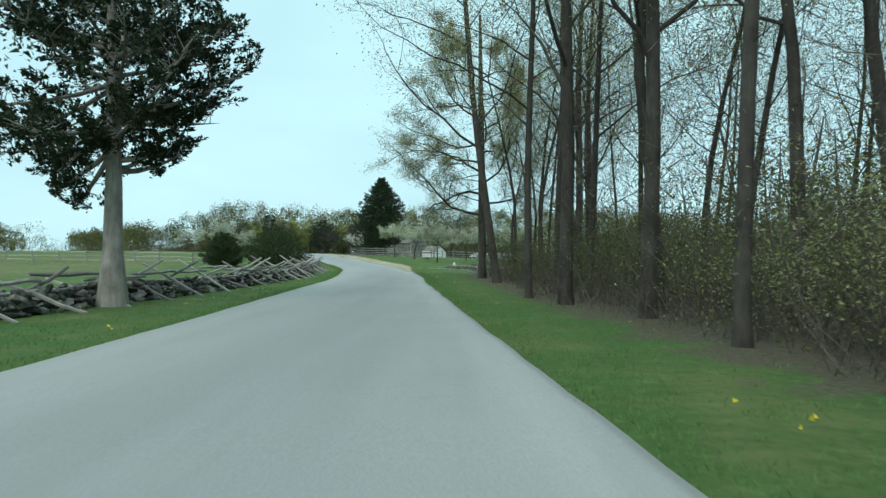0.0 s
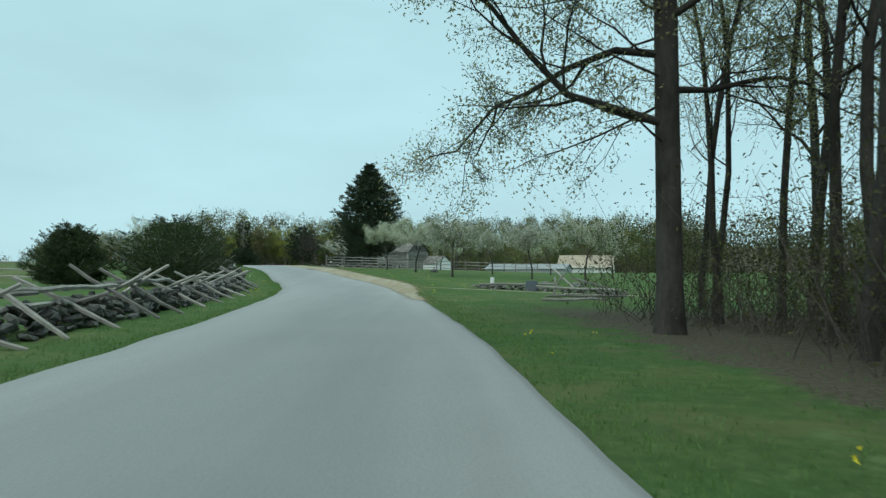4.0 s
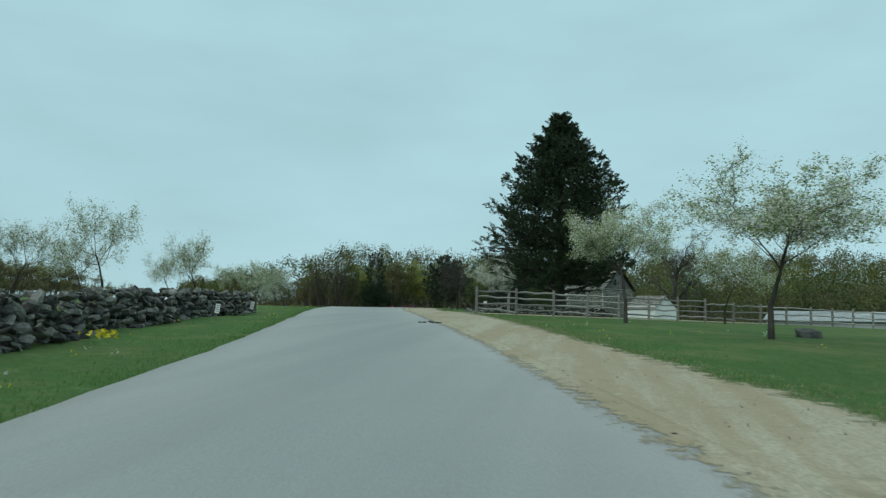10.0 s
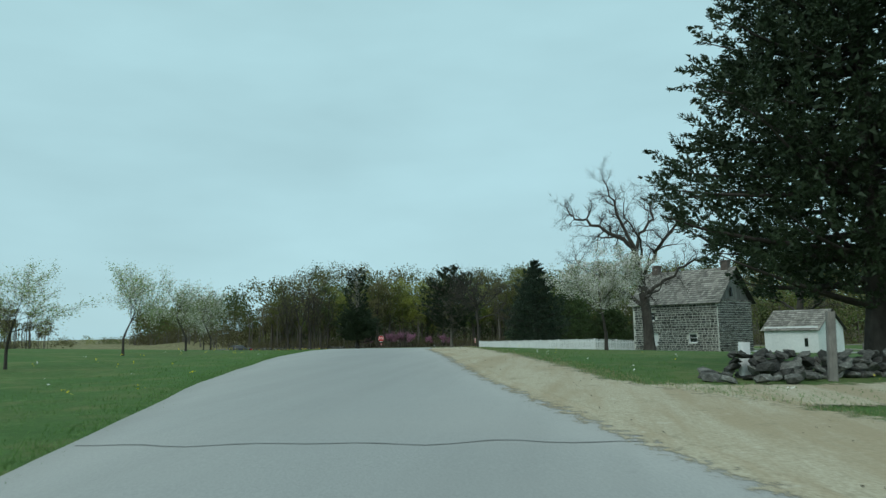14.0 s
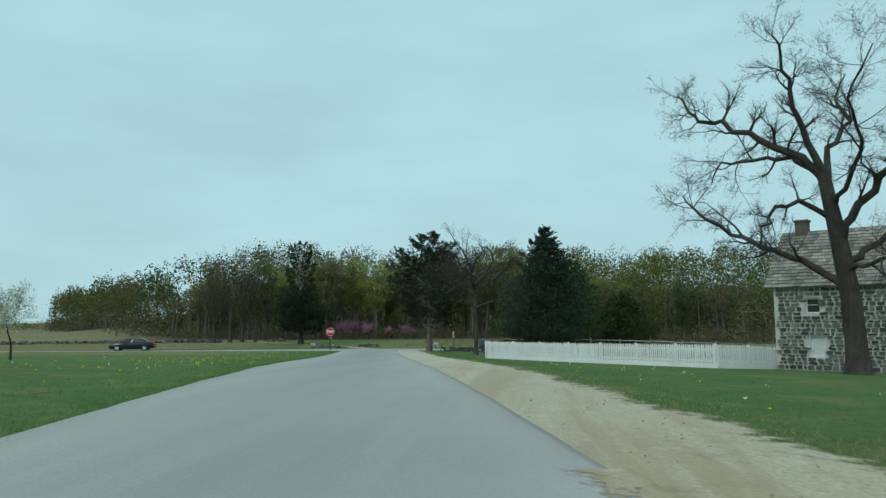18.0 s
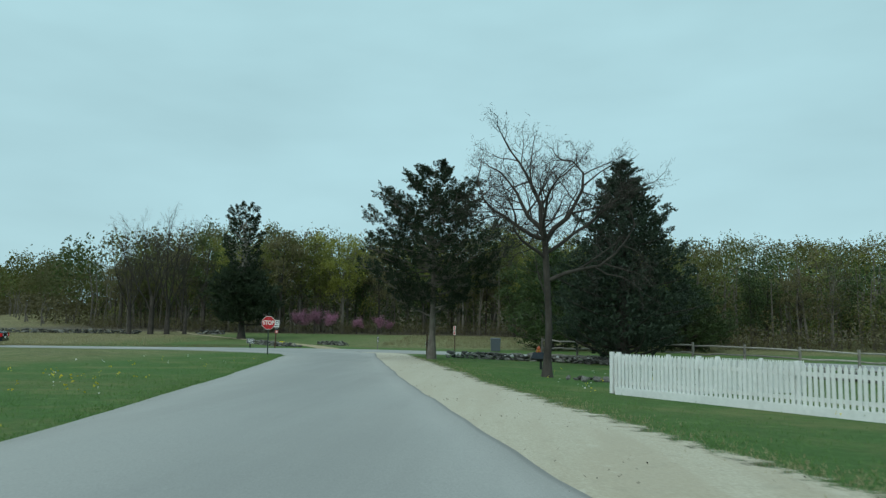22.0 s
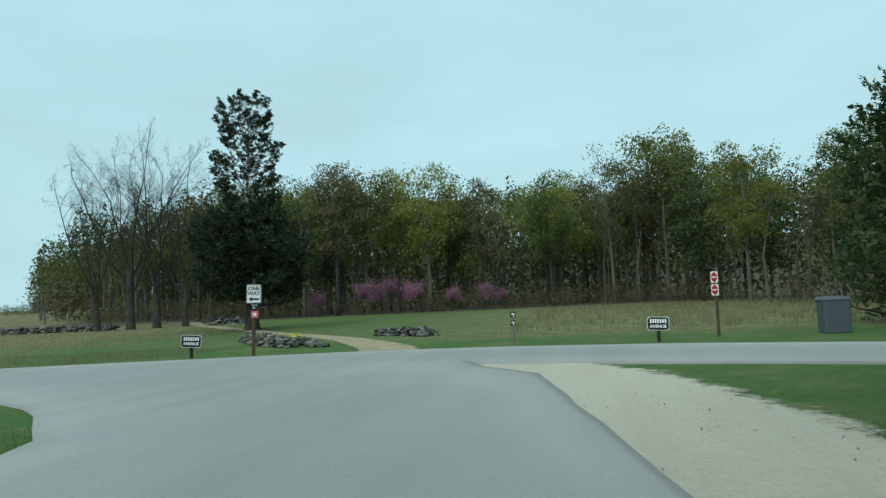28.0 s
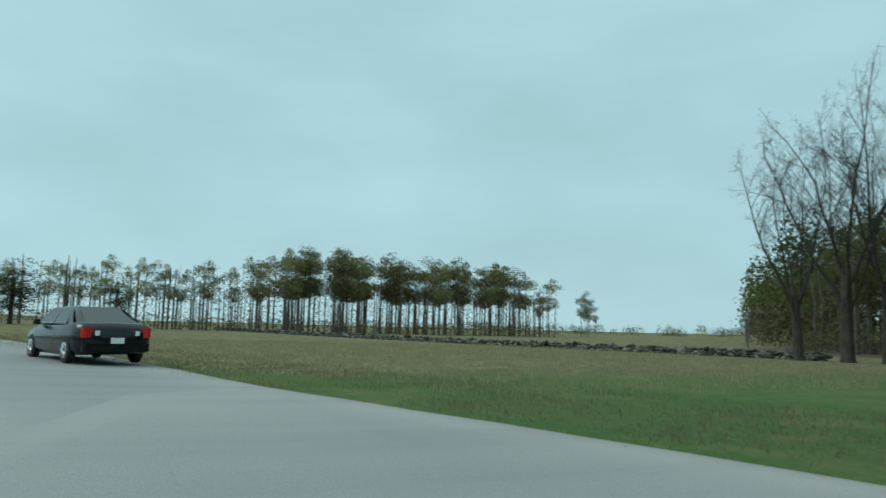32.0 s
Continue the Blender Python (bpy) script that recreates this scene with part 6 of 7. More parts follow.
for a, b in (((-26.7, 174.7), (-16.15, 162.6)), ((-16.15, 162.6), (-12.6, 165.1)), ((-26.7, 174.7), (-19.5, 180.5))):
    a, b = Vector((*a, 0)), Vector((*b, 0))
    d = b - a
    turn = math.degrees(math.atan2(d.y, d.x))
    n = int(d.length / 0.116)
    for k in range(n + 1):
        q = a + d * k / n
        part("picket", PICKET, pickets, m=pose(q.x, q.y, gz(q.x, q.y), 0, float(rng.normal(0, 0.6)), turn))
    nor = Vector((-d.y, d.x, 0)).normalized()
    if nor.y < 0:
        nor = -nor
    m = max(1, round(d.length / 2.4))
    for k in range(m):
        p1, p2 = a + d * k / m + nor * 0.035, a + d * (k + 1) / m + nor * 0.035
        for h in (0.26, 0.76):
            part("rail", boxmesh("rail", (p2 - p1).length, 0.04, 0.085, WHITE), pickets, m=span((p1.x, p1.y, gz(p1.x, p1.y) + h), (p2.x, p2.y, gz(p2.x, p2.y) + h)))
        p1, p2 = p1 - nor * 0.062, p2 - nor * 0.062
        part("kickboard", boxmesh("kickboard", (p2 - p1).length, 0.025, 0.2, WHITE), pickets, "wide white board along the foot", m=span((p1.x, p1.y, gz(p1.x, p1.y) - 0.03), (p2.x, p2.y, gz(p2.x, p2.y) - 0.03)))
        p1 = p1 + nor * 0.062
        part("post", boxmesh("post", 0.1, 0.1, 1.05, WHITE, 0.01), pickets, m=pose(p1.x + nor.x * 0.09, p1.y + nor.y * 0.09, gz(p1.x, p1.y), 0, 0, turn))


# ---------------------------------------------------------------- buildings
def course_stones(t, origin, u, w_out, length, height, holes, rng, parts_left, gable=None):
    """Roughly squared stones laid in courses on a wall face, proud of the mortar."""
    z, made, joined = 0.02, 0, Geo()
    while z < height:
        h = float(rng.uniform(0.12, 0.23))
        s = float(rng.uniform(0, 0.2))
        while s < length - 0.05:
            w = float(rng.uniform(0.16, 0.42))
            w = min(w, length - s)
            c = s + w / 2
            if not any(x0 - 0.05 < c < x1 + 0.05 and z0 - 0.05 < z + h / 2 < z1 + 0.05 for x0, x1, z0, z1 in holes):
                q = origin + u * c + w_out * -0.03
                m = Matrix.Translation((q.x, q.y, origin.z + z)) @ Matrix(((u.x, w_out.x, 0, 0), (u.y, w_out.y, 0, 0), (0, 0, 1, 0), (0, 0, 0, 1)))
                if made < parts_left:
                    part("stone", UNIT_BLOCK, t, m=m @ Matrix.Diagonal((w - 0.08, 0.09 + float(rng.uniform(0, 0.03)), h - float(rng.uniform(0.045, 0.085)), 1)) @ Matrix.Rotation(radians(float(rng.normal(0, 3))), 4, "Y"))
                else:
                    joined.box(m @ Matrix.Rotation(radians(float(rng.normal(0, 4))), 4, "Y"), w - 0.08, 0.09 + float(rng.uniform(0, 0.03)), h - float(rng.uniform(0.045, 0.085)), 0.02)
                made += 1
            s += w
        z += h
    if joined.v:
        tagged(part("further_stones", joined.mesh("further_stones", STONE_HOUSE), t), kind="stuff")


bg = Geo()
bg.box(Matrix(), 1, 1, 1, 0.12, 0.96)
UNIT_BLOCK = bg.mesh("stone", STONE_HOUSE)


def roof_slope(t, a, b, up, thick, mat, courses, rng, across=0.16):
    """Rows of shingles from the eave a-b up along the vector up, each row lapped over the last."""
    a, b, up = Vector(a), Vector(b), Vector(up)
    u = (b - a).normalized()
    nrm = u.cross(up).normalized()
    if nrm.z < 0:
        nrm = -nrm
    g = Geo()
    g.quad(a, b, b + up, a + up)
    part("roof_deck", g.mesh("roof_deck", DARKWOOD), t)
    length, step = (b - a).length, up / courses
    for k in range(courses):
        rowg = Geo()
        s = 0.0
        while s < length:
            w = min(float(rng.uniform(across, across * 2.4)), length - s)
            lo, hi = a + step * (k - 0.12) + u * s, a + step * (k + 1.15) + u * s
            e1, e2 = nrm * (0.045 + float(rng.uniform(0, 0.015))), nrm * 0.012
            g2, d2 = u * (w - 0.012), step * float(rng.uniform(-0.04, 0.04))
            n = len(rowg.v)
            rowg.v += [tuple(x) for x in (lo + d2 + e2, lo + d2 + g2 + e2, lo + d2 + e1, lo + d2 + g2 + e1, hi + e2, hi + g2 + e2)]
            rowg.f += [(n, n + 1, n + 3, n + 2), (n + 2, n + 3, n + 5, n + 4)]
            s += w
        part("shingle_course", rowg.mesh("shingle_course", mat), t)


rng = np.random.default_rng(31)
near_c, far_c = Vector((-7.3, 160.6, 0)), Vector((-13.0, 164.6, 0))
hu = (near_c - far_c).normalized()
hw = Vector((-hu.y, hu.x, 0))
if hw.y < 0:
    hw = -hw
H_LEN, H_DEP, H_EAVE, H_RIDGE, H_Z = (near_c - far_c).length, 6.3, 3.9, 6.5, 0.82
house = thing("stone_house", "old fieldstone farmhouse with pale mortar and a grey shingle roof", "house")
hb = Matrix.Translation((far_c.x, far_c.y, H_Z - 0.3)) @ Matrix(((hu.x, hw.x, 0, 0), (hu.y, hw.y, 0, 0), (0, 0, 1, 0), (0, 0, 0, 1)))


def hp(s, d, z):
    q = far_c + hu * s + hw * d
    return Vector((q.x, q.y, H_Z + z))


FRONT_HOLES = [(1.35, 2.1, 0.55, 1.5), (1.3, 1.95, 2.5, 3.2), (4.6, 5.3, 0.75, 1.45)]
wall_g = Geo()


def slab(g, s0, s1, d0, d1, z0, z1):
    c = hp((s0 + s1) / 2, (d0 + d1) / 2, z0)
    m = Matrix.Translation(c) @ Matrix(((hu.x, hw.x, 0, 0), (hu.y, hw.y, 0, 0), (0, 0, 1, 0), (0, 0, 0, 1)))
    g.box(m, s1 - s0, d1 - d0, z1 - z0)


# front wall in pieces round its openings
xs = sorted({0.0, H_LEN, *(v for h in FRONT_HOLES for v in h[:2])})
for x0, x1 in zip(xs, xs[1:]):
    z = -0.3
    for h in sorted((h for h in FRONT_HOLES if h[0] <= x0 + 0.01 and h[1] >= x1 - 0.01), key=lambda h: h[2]):
        if h[2] > z:
            slab(wall_g, x0, x1, 0, 0.45, z, h[2])
        z = h[3]
    slab(wall_g, x0, x1, 0, 0.45, z, H_EAVE)
part("wall_front", wall_g.mesh("wall_front", MORTAR), house, "stone wall with wide pale mortar joints")
for nm, args in (("wall_back", (0, H_LEN, H_DEP - 0.45, H_DEP)), ("wall_far_end", (0, 0.45, 0.45, H_DEP - 0.45)), ("wall_gable_end", (H_LEN - 0.45, H_LEN, 0.45, H_DEP - 0.45))):
    g = Geo()
    slab(g, *args, -0.3, H_EAVE)
    part(nm, g.mesh(nm, MORTAR), house)
course_stones(house, hp(0, 0, 0), hu, hw, H_LEN, H_EAVE - 0.05, FRONT_HOLES, rng, 190)
course_stones(house, hp(H_LEN, 0, 0), hw, -hu, H_DEP, H_EAVE - 0.05, [], rng, 100)
for s in (0.1, H_LEN - 0.1):
    for k in range(int(H_DEP / 0.3)):
        d0, d1 = k * 0.3, k * 0.3 + 0.29
        tops = [H_EAVE + (H_RIDGE - H_EAVE) * (1 - abs(d - H_DEP / 2) / (H_DEP / 2)) - 0.04 for d in (d0, d1)]
        g = Geo()
        n = 0
        for e in (-0.03, 0.03):
            g.v += [tuple(hp(s + e, d0, H_EAVE - 0.05)), tuple(hp(s + e, d1, H_EAVE - 0.05)), tuple(hp(s + e, d1, max(tops[1], H_EAVE))), tuple(hp(s + e, d0, max(tops[0], H_EAVE)))]
        g.f = [(0, 1, 2, 3), (7, 6, 5, 4), (0, 4, 5, 1), (1, 5, 6, 2), (2, 6, 7, 3), (3, 7, 4, 0)]
        part("gable_board", g.mesh("gable_board", BOARDS), house)
over = 0.35
slope = Vector(hp(0, H_DEP / 2, H_RIDGE)) - Vector(hp(0, 0, H_EAVE))
roof_slope(house, hp(-over, 0, H_EAVE) - slope * 0.08, hp(H_LEN + over, 0, H_EAVE) - slope * 0.08, slope * 1.08, 0.05, SHINGLE, 17, rng)
slope2 = Vector(hp(0, H_DEP / 2, H_RIDGE)) - Vector(hp(0, H_DEP, H_EAVE))
roof_slope(house, hp(-over, H_DEP, H_EAVE) - slope2 * 0.08, hp(H_LEN + over, H_DEP, H_EAVE) - slope2 * 0.08, slope2 * 1.08, 0.05, SHINGLE, 17, rng)
for s in (0.6, H_LEN - 0.5):
    g = Geo()
    m = Matrix.Translation(hp(s, H_DEP / 2, H_RIDGE - 0.5)) @ Matrix(((hu.x, hw.x, 0, 0), (hu.y, hw.y, 0, 0), (0, 0, 1, 0), (0, 0, 0, 1)))
    g.box(m, 0.55, 0.55, 1.0)
    g.box(m @ Matrix.Translation((0, 0, 1.0)), 0.64, 0.64, 0.1)
    part("chimney", g.mesh("chimney", BRICK), house, "small brick chimney on the ridge")
rot = math.degrees(math.atan2(hu.y, hu.x))
for (x0, x1, z0, z1), nm in zip(FRONT_HOLES, ("shutter", "window", "window")):
    q = hp((x0 + x1) / 2, 0.2, z0)
    leaf_p = part(nm, boxmesh(nm, x1 - x0, 0.05, z1 - z0, WHITE if nm == "shutter" else GLASS), house, "closed pale plank shutter" if nm == "shutter" else "small window with white frame", m=pose(q.x, q.y, q.z, 0, 0, rot))
    fr = Geo()
    for dx, w, dz, h in ((-(x1 - x0) / 2 + 0.04, 0.08, 0, z1 - z0), ((x1 - x0) / 2 - 0.04, 0.08, 0, z1 - z0), (0, x1 - x0 - 0.16, z1 - z0 - 0.08, 0.08), (0, x1 - x0 - 0.16, 0, 0.06)):
        fr.box(Matrix.Translation((dx, -0.05, dz)), w, 0.08, h)
    if nm == "window":
        fr.box(Matrix.Translation((0, -0.05, (z1 - z0) / 2)), x1 - x0 - 0.16, 0.04, 0.035)
    part("frame", fr.mesh("frame", WHITE), leaf_p)
q = hp(H_LEN + 0.04, H_DEP * 0.42, H_EAVE + 0.35)
part("gable_window", boxmesh("gable_window", 0.3, 0.06, 0.7, GLASS), house, "narrow window in the gable boards", m=pose(q.x, q.y, q.z, 0, 0, rot + 90))


def board_shed(name, label, corner, u, w, length, depth, eave, ridge, z0, wall_mat, roof_mat, courses, along=True):
    """A small boarded building, its ridge along u."""
    t = thing(name, label, "shed")
    c, u, w = Vector((*corner, 0)), Vector((*u, 0)).normalized(), Vector((*w, 0)).normalized()

    def sp(s, d, z):
        q = c + u * s + w * d
        return Vector((q.x, q.y, z0 + z))

    g = Geo()
    for s0, s1, d0, d1 in ((0, length, 0, 0.1), (0, length, depth - 0.1, depth), (0, 0.1, 0.1, depth - 0.1), (length - 0.1, length, 0.1, depth - 0.1)):
        m = Matrix.Translation(sp((s0 + s1) / 2, (d0 + d1) / 2, -0.6)) @ Matrix(((u.x, w.x, 0, 0), (u.y, w.y, 0, 0), (0, 0, 1, 0), (0, 0, 0, 1)))
        g.box(m, s1 - s0, d1 - d0, eave + 0.6)
    part("wall", g.mesh("wall", wall_mat), t)
    for s in (0.02, length - 0.02):
        g = Geo()
        for e in (-0.02, 0.02):
            g.v += [tuple(sp(s + e, 0, eave)), tuple(sp(s + e, depth, eave)), tuple(sp(s + e, depth / 2, ridge - 0.03))]
        g.f = [(0, 1, 2), (5, 4, 3), (0, 3, 4, 1), (1, 4, 5, 2), (2, 5, 3, 0)]
        part("gable", g.mesh("gable", wall_mat), t)
    k = 0.12
    while k < eave:
        for d, a, b in ((-0.012, 0, length),):
            m = Matrix.Translation(sp(length / 2, -0.008, k)) @ Matrix(((u.x, w.x, 0, 0), (u.y, w.y, 0, 0), (0, 0, 1, 0), (0, 0, 0, 1)))
            g = Geo()
            g.box(m, length + 0.02, 0.024, 0.17)
            part("clapboard", g.mesh("clapboard", wall_mat), t)
        k += 0.19
    up = sp(0, depth / 2, ridge) - sp(0, 0, eave)
    roof_slope(t, sp(-0.2, 0, eave) - up * 0.1, sp(length + 0.2, 0, eave) - up * 0.1, up * 1.1, 0.04, roof_mat, courses, rng)
    up = sp(0, depth / 2, ridge) - sp(0, depth, eave)
    roof_slope(t, sp(-0.2, depth, eave) - up * 0.1, sp(length + 0.2, depth, eave) - up * 0.1, up * 1.1, 0.04, roof_mat, courses, rng)
    return t, sp


shed, sp = board_shed("white_shed", "small white clapboard shed with a grey shingle roof beside the house", (-4.6, 158.6), (2.8, -2.6), (2.6, 2.8), 3.7, 3.7, 1.65, 2.95, 0.85, WHITE, SHINGLE, 11)
q = sp(2.9, -0.03, 0.45)
part("window", boxmesh("window", 0.22, 0.05, 0.55, GLASS), shed, "narrow dark window", m=pose(q.x, q.y, q.z, 0, 0, math.degrees(math.atan2(-2.6, 2.8))))
board_shed("white_barn", "long low white outbuilding with a pale roof beyond the rail fence", (5.4, 139.0), (0.92, -0.38), (0.38, 0.92), 12.0, 5.0, 0.8, 1.5, 0.7, PALEROOF, PALEROOF, 8)
board_shed("white_barn", "white boarded barn with a tan roof beyond the orchard", (17.5, 146.0), (0.95, -0.3), (0.3, 0.95), 8.5, 6.0, 1.3, 3.2, 0.5, WHITE, TANROOF, 9)


# ---------------------------------------------------------------- signs and small fixtures
def text_mesh(words, size, mat, depth=0.002):
    cu = bpy.data.curves.new("lettering", "FONT")
    cu.body, cu.size, cu.extrude = words, size, depth
    cu.align_x, cu.align_y = "CENTER", "CENTER"
    cu.resolution_u = 3
    cu.offset = size * 0.03
    ob = new("lettering_source", cu)
    me = bpy.data.meshes.new_from_object(ob.evaluated_get(bpy.context.evaluated_depsgraph_get()))
    bpy.data.objects.remove(ob)
    me.materials.clear()
    me.materials.append(mat)
    return me


UP = Matrix(((1, 0, 0, 0), (0, 0, -1, 0), (0, 1, 0, 0), (0, 0, 0, 1)))


def plate(name, w, h, thick, mat, cut=0.0, sides=0):
    """An upright flat plate that faces -y, centred."""
    g = Geo()
    if sides:
        ring = [(w / 2 / math.cos(math.pi / sides) * math.cos(math.pi / sides * (2 * k + 1)), w / 2 / math.cos(math.pi / sides) * math.sin(math.pi / sides * (2 * k + 1))) for k in range(sides)]
    else:
        x, z, c = w / 2, h / 2, cut
        ring = [(-x + c, -z), (x - c, -z), (x, -z + c), (x, z - c), (x - c, z), (-x + c, z), (-x, z - c), (-x, -z + c)] if c else [(-x, -z), (x, -z), (x, z), (-x, z)]
    k = len(ring)
    g.v = [(a, -thick / 2, b) for a, b in ring] + [(a, thick / 2, b) for a, b in ring]
    g.f = [tuple(range(k)), tuple(range(2 * k - 1, k - 1, -1))] + [(i, k + i, k + (i + 1) % k, (i + 1) % k) for i in range(k)]
    return g.mesh(name, mat)


def bars(mat, rows):
    """Flat bars for writing: rows of (x, z, width, height)."""
    g = Geo()
    for x, z, w, h in rows:
        g.box(Matrix.Translation((x, 0, z - h / 2)), w, 0.004, h)
    return g.mesh("lettering_bars", mat)


stop = thing("stop_sign", "red octagonal stop sign on a dark green post at the corner", "road sign", pose(-42.6, 197.35, gz(-42.6, 197.35), 0, 0, 6))
part("post", boxmesh("post", 0.065, 0.045, 2.32, POSTGREEN, 0.008), stop)
face = part("border", plate("border", 0.76, 0.76, 0.004, SIGNWHITE, sides=8), stop, "white edged octagon", m=Matrix.Translation((0, -0.034, 1.84)))
part("panel", plate("panel", 0.715, 0.715, 0.004, STOPRED, sides=8), face, "red face", m=Matrix.Translation((0, -0.0045, 0)))
part("lettering", text_mesh("STOP", 0.33, SIGNWHITE), face, m=Matrix.Translation((0, -0.009, 0)) @ UP @ Matrix.Diagonal((0.8, 1, 1, 1)))
part("cap", boxmesh("cap", 0.09, 0.06, 0.1, POSTGREEN, 0.02, 0.6), stop, m=Matrix.Translation((0, 0, 2.32)))
for z in (1.62, 2.06):
    part("bolt", boxmesh("bolt", 0.025, 0.012, 0.025, CHROME), stop, m=Matrix.Translation((0, -0.045, z)))

ow = thing("one_way_sign", "white one way sign over small trail markers on a wooden post", "road sign", pose(-47.08, 214.2, gz(-47.08, 214.2), 0, 2, 25))
part("post", post_mesh(2.35, 0.11, BROWNPOST), ow)
face = part("panel", plate("panel", 0.46, 0.6, 0.005, SIGNWHITE, 0.02), ow, "white face with black border", m=Matrix.Translation((0, -0.065, 1.98)))
g = Geo()
for x, z, w, h in ((0, 0.28, 0.44, 0.012), (0, -0.292, 0.44, 0.012), (-0.214, -0.286, 0.012, 0.572), (0.214, -0.286, 0.012, 0.572)):
    g.box(Matrix.Translation((x, 0, z)), w, 0.003, h)
part("border", g.mesh("border", SIGNBLACK), face, m=Matrix.Translation((0, -0.004, 0)))
part("lettering", text_mesh("ONE", 0.175, SIGNBLACK), face, m=Matrix.Translation((0, -0.005, 0.17)) @ UP)
part("lettering", text_mesh("WAY", 0.17, SIGNBLACK), face, m=Matrix.Translation((0, -0.005, 0.01)) @ UP)
g = Geo()
g.v = [(-0.17, 0, -0.17), (-0.06, 0, -0.09), (-0.06, 0, -0.14), (0.17, 0, -0.14), (0.17, 0, -0.2), (-0.06, 0, -0.2), (-0.06, 0, -0.25)]
g.f = [(0, 6, 1), (2, 5, 4, 3)]
part("arrow", g.mesh("arrow", SIGNBLACK), face, m=Matrix.Translation((0, -0.0055, 0)))
small = part("trail_marker", plate("trail_marker", 0.22, 0.19, 0.01, SIGNBLACK), ow, "small black arrow marker", m=Matrix.Translation((0.02, -0.062, 1.55)))
part("lettering", text_mesh("Auto Tour", 0.045, SIGNWHITE), small, m=Matrix.Translation((0, -0.008, 0.065)) @ UP)
part("arrow", text_mesh("<", 0.12, SIGNWHITE), small, m=Matrix.Translation((-0.02, -0.008, -0.02)) @ UP)
star = part("star_marker", plate("star_marker", 0.23, 0.23, 0.01, SIGNPINK), ow, "coral square with a pale star", m=Matrix.Translation((0.03, -0.062, 1.32)))
g = Geo()
ring = [((0.09 if k % 2 == 0 else 0.04) * math.sin(k * math.pi / 5), (0.09 if k % 2 == 0 else 0.04) * math.cos(k * math.pi / 5)) for k in range(10)]
g.v = [(0, 0, 0)] + [(a, 0, b) for a, b in ring]
g.f = [(0, k + 1, (k + 1) % 10 + 1) for k in range(10)]
part("star", g.mesh("star", SIGNWHITE), star, m=Matrix.Translation((0, -0.008, 0)))
part("cap", boxmesh("cap", 0.1, 0.08, 0.12, SIGNBLACK, 0.02, 0.5), ow, m=Matrix.Translation((0, 0, 2.35)))


def street_sign(x, y, turn, tilt, second):
    t = thing("street_name_sign", "low dark street name board with white border and letters", "road sign", pose(x, y, gz(x, y), 0, 0, turn), "street name signs")
    part("post", boxmesh("post", 0.11, 0.06, 0.34, SIGNBLACK, 0.01), t)
    f = part("panel", plate("panel", 0.62, 0.4, 0.03, SIGNWHITE, 0.05), t, "white edged board with cut corners", m=Matrix.Translation((0, -0.01, 0.54)) @ pose(0, 0, 0, -12, tilt, 0))
    part("field", plate("field", 0.595, 0.375, 0.004, SIGNNAVY, 0.05), f, "dark board", m=Matrix.Translation((0, -0.0175, 0)))
    part("lettering_bars", bars(SIGNWHITE, [(-0.21 + 0.07 * k, 0.075, 0.045, 0.115) for k in range(7)]), f, m=Matrix.Translation((0, -0.022, 0)))
    part("lettering", text_mesh("AVENUE", 0.125, SIGNWHITE), f, m=Matrix.Translation((0, -0.022, -0.085)) @ UP)
    return t


street_sign(-49.0, 213.75, 34, 5, 0)
street_sign(-34.4, 214.5, -8, 2, 0)

dne = thing("road_sign_post", "thin brown post with narrow red and white signs", "road sign", pose(-32.4, 216.2, gz(-32.4, 216.2), 0, 0, -45))
part("post", post_mesh(2.05, 0.09, BROWNPOST), dne)
for z, mt, lab in ((1.85, SIGNPINK, "narrow red sign"), (1.45, SIGNPINK, "narrow red sign")):
    f = part("panel", plate("panel", 0.26, 0.36, 0.006, SIGNWHITE, 0.03), dne, "white edged " + lab, m=Matrix.Translation((0, -0.05, z)))
    part("field", plate("field", 0.2, 0.32, 0.004, STOPRED, 0.08), f, lab, m=Matrix.Translation((0, -0.006, 0)))
    part("lettering_bars", bars(SIGNWHITE, [(0, 0.0, 0.15, 0.04)]), f, m=Matrix.Translation((0, -0.009, 0)))
for x, y, h in ((-33.5, 200.1, 1.35), (-33.15, 200.25, 1.3)):
    t = thing("wooden_post", "plain brown wooden post in the grass verge", "post", pose(x, y, gz(x, y), 0, 0, 12))
    part("shaft", post_mesh(h, 0.1, BROWNPOST), t)
sm = thing("trail_sign", "small pale trail sign on a slim grey post", "sign", pose(-38.75, 215.2, gz(-38.75, 215.2), 0, 1, 0))
part("post", post_mesh(1.1, 0.07, POSTWOOD), sm)
for z in (0.95, 0.68):
    f = part("panel", plate("panel", 0.17, 0.17, 0.008, SIGNBLACK), sm, "small square marker", m=Matrix.Translation((0, -0.04, z)))
    part("lettering_bars", bars(SIGNWHITE, [(0, 0.02, 0.1, 0.05), (0.02, -0.05, 0.03, 0.05)]), f, m=Matrix.Translation((0, -0.007, 0)))
way = thing("wayside_panel", "low black slanted information panel on a single leg", "information panel", pose(-27.5, 188.35, gz(-27.5, 188.35) - 0.05, 0, 0, -25))
part("leg", boxmesh("leg", 0.1, 0.07, 0.6, SIGNBLACK, 0.01), way)
part("panel", boxmesh("panel", 0.82, 0.5, 0.05, SIGNBLACK, 0.02), way, "slanted black panel", m=pose(0, 0, 0.6, 35, 0, 0))
part("rim", boxmesh("rim", 0.78, 0.46, 0.008, SIGNNAVY), way, "dark printed face", m=pose(0, 0, 0.6, 35, 0, 0) @ Matrix.Translation((0, 0, 0.051)))
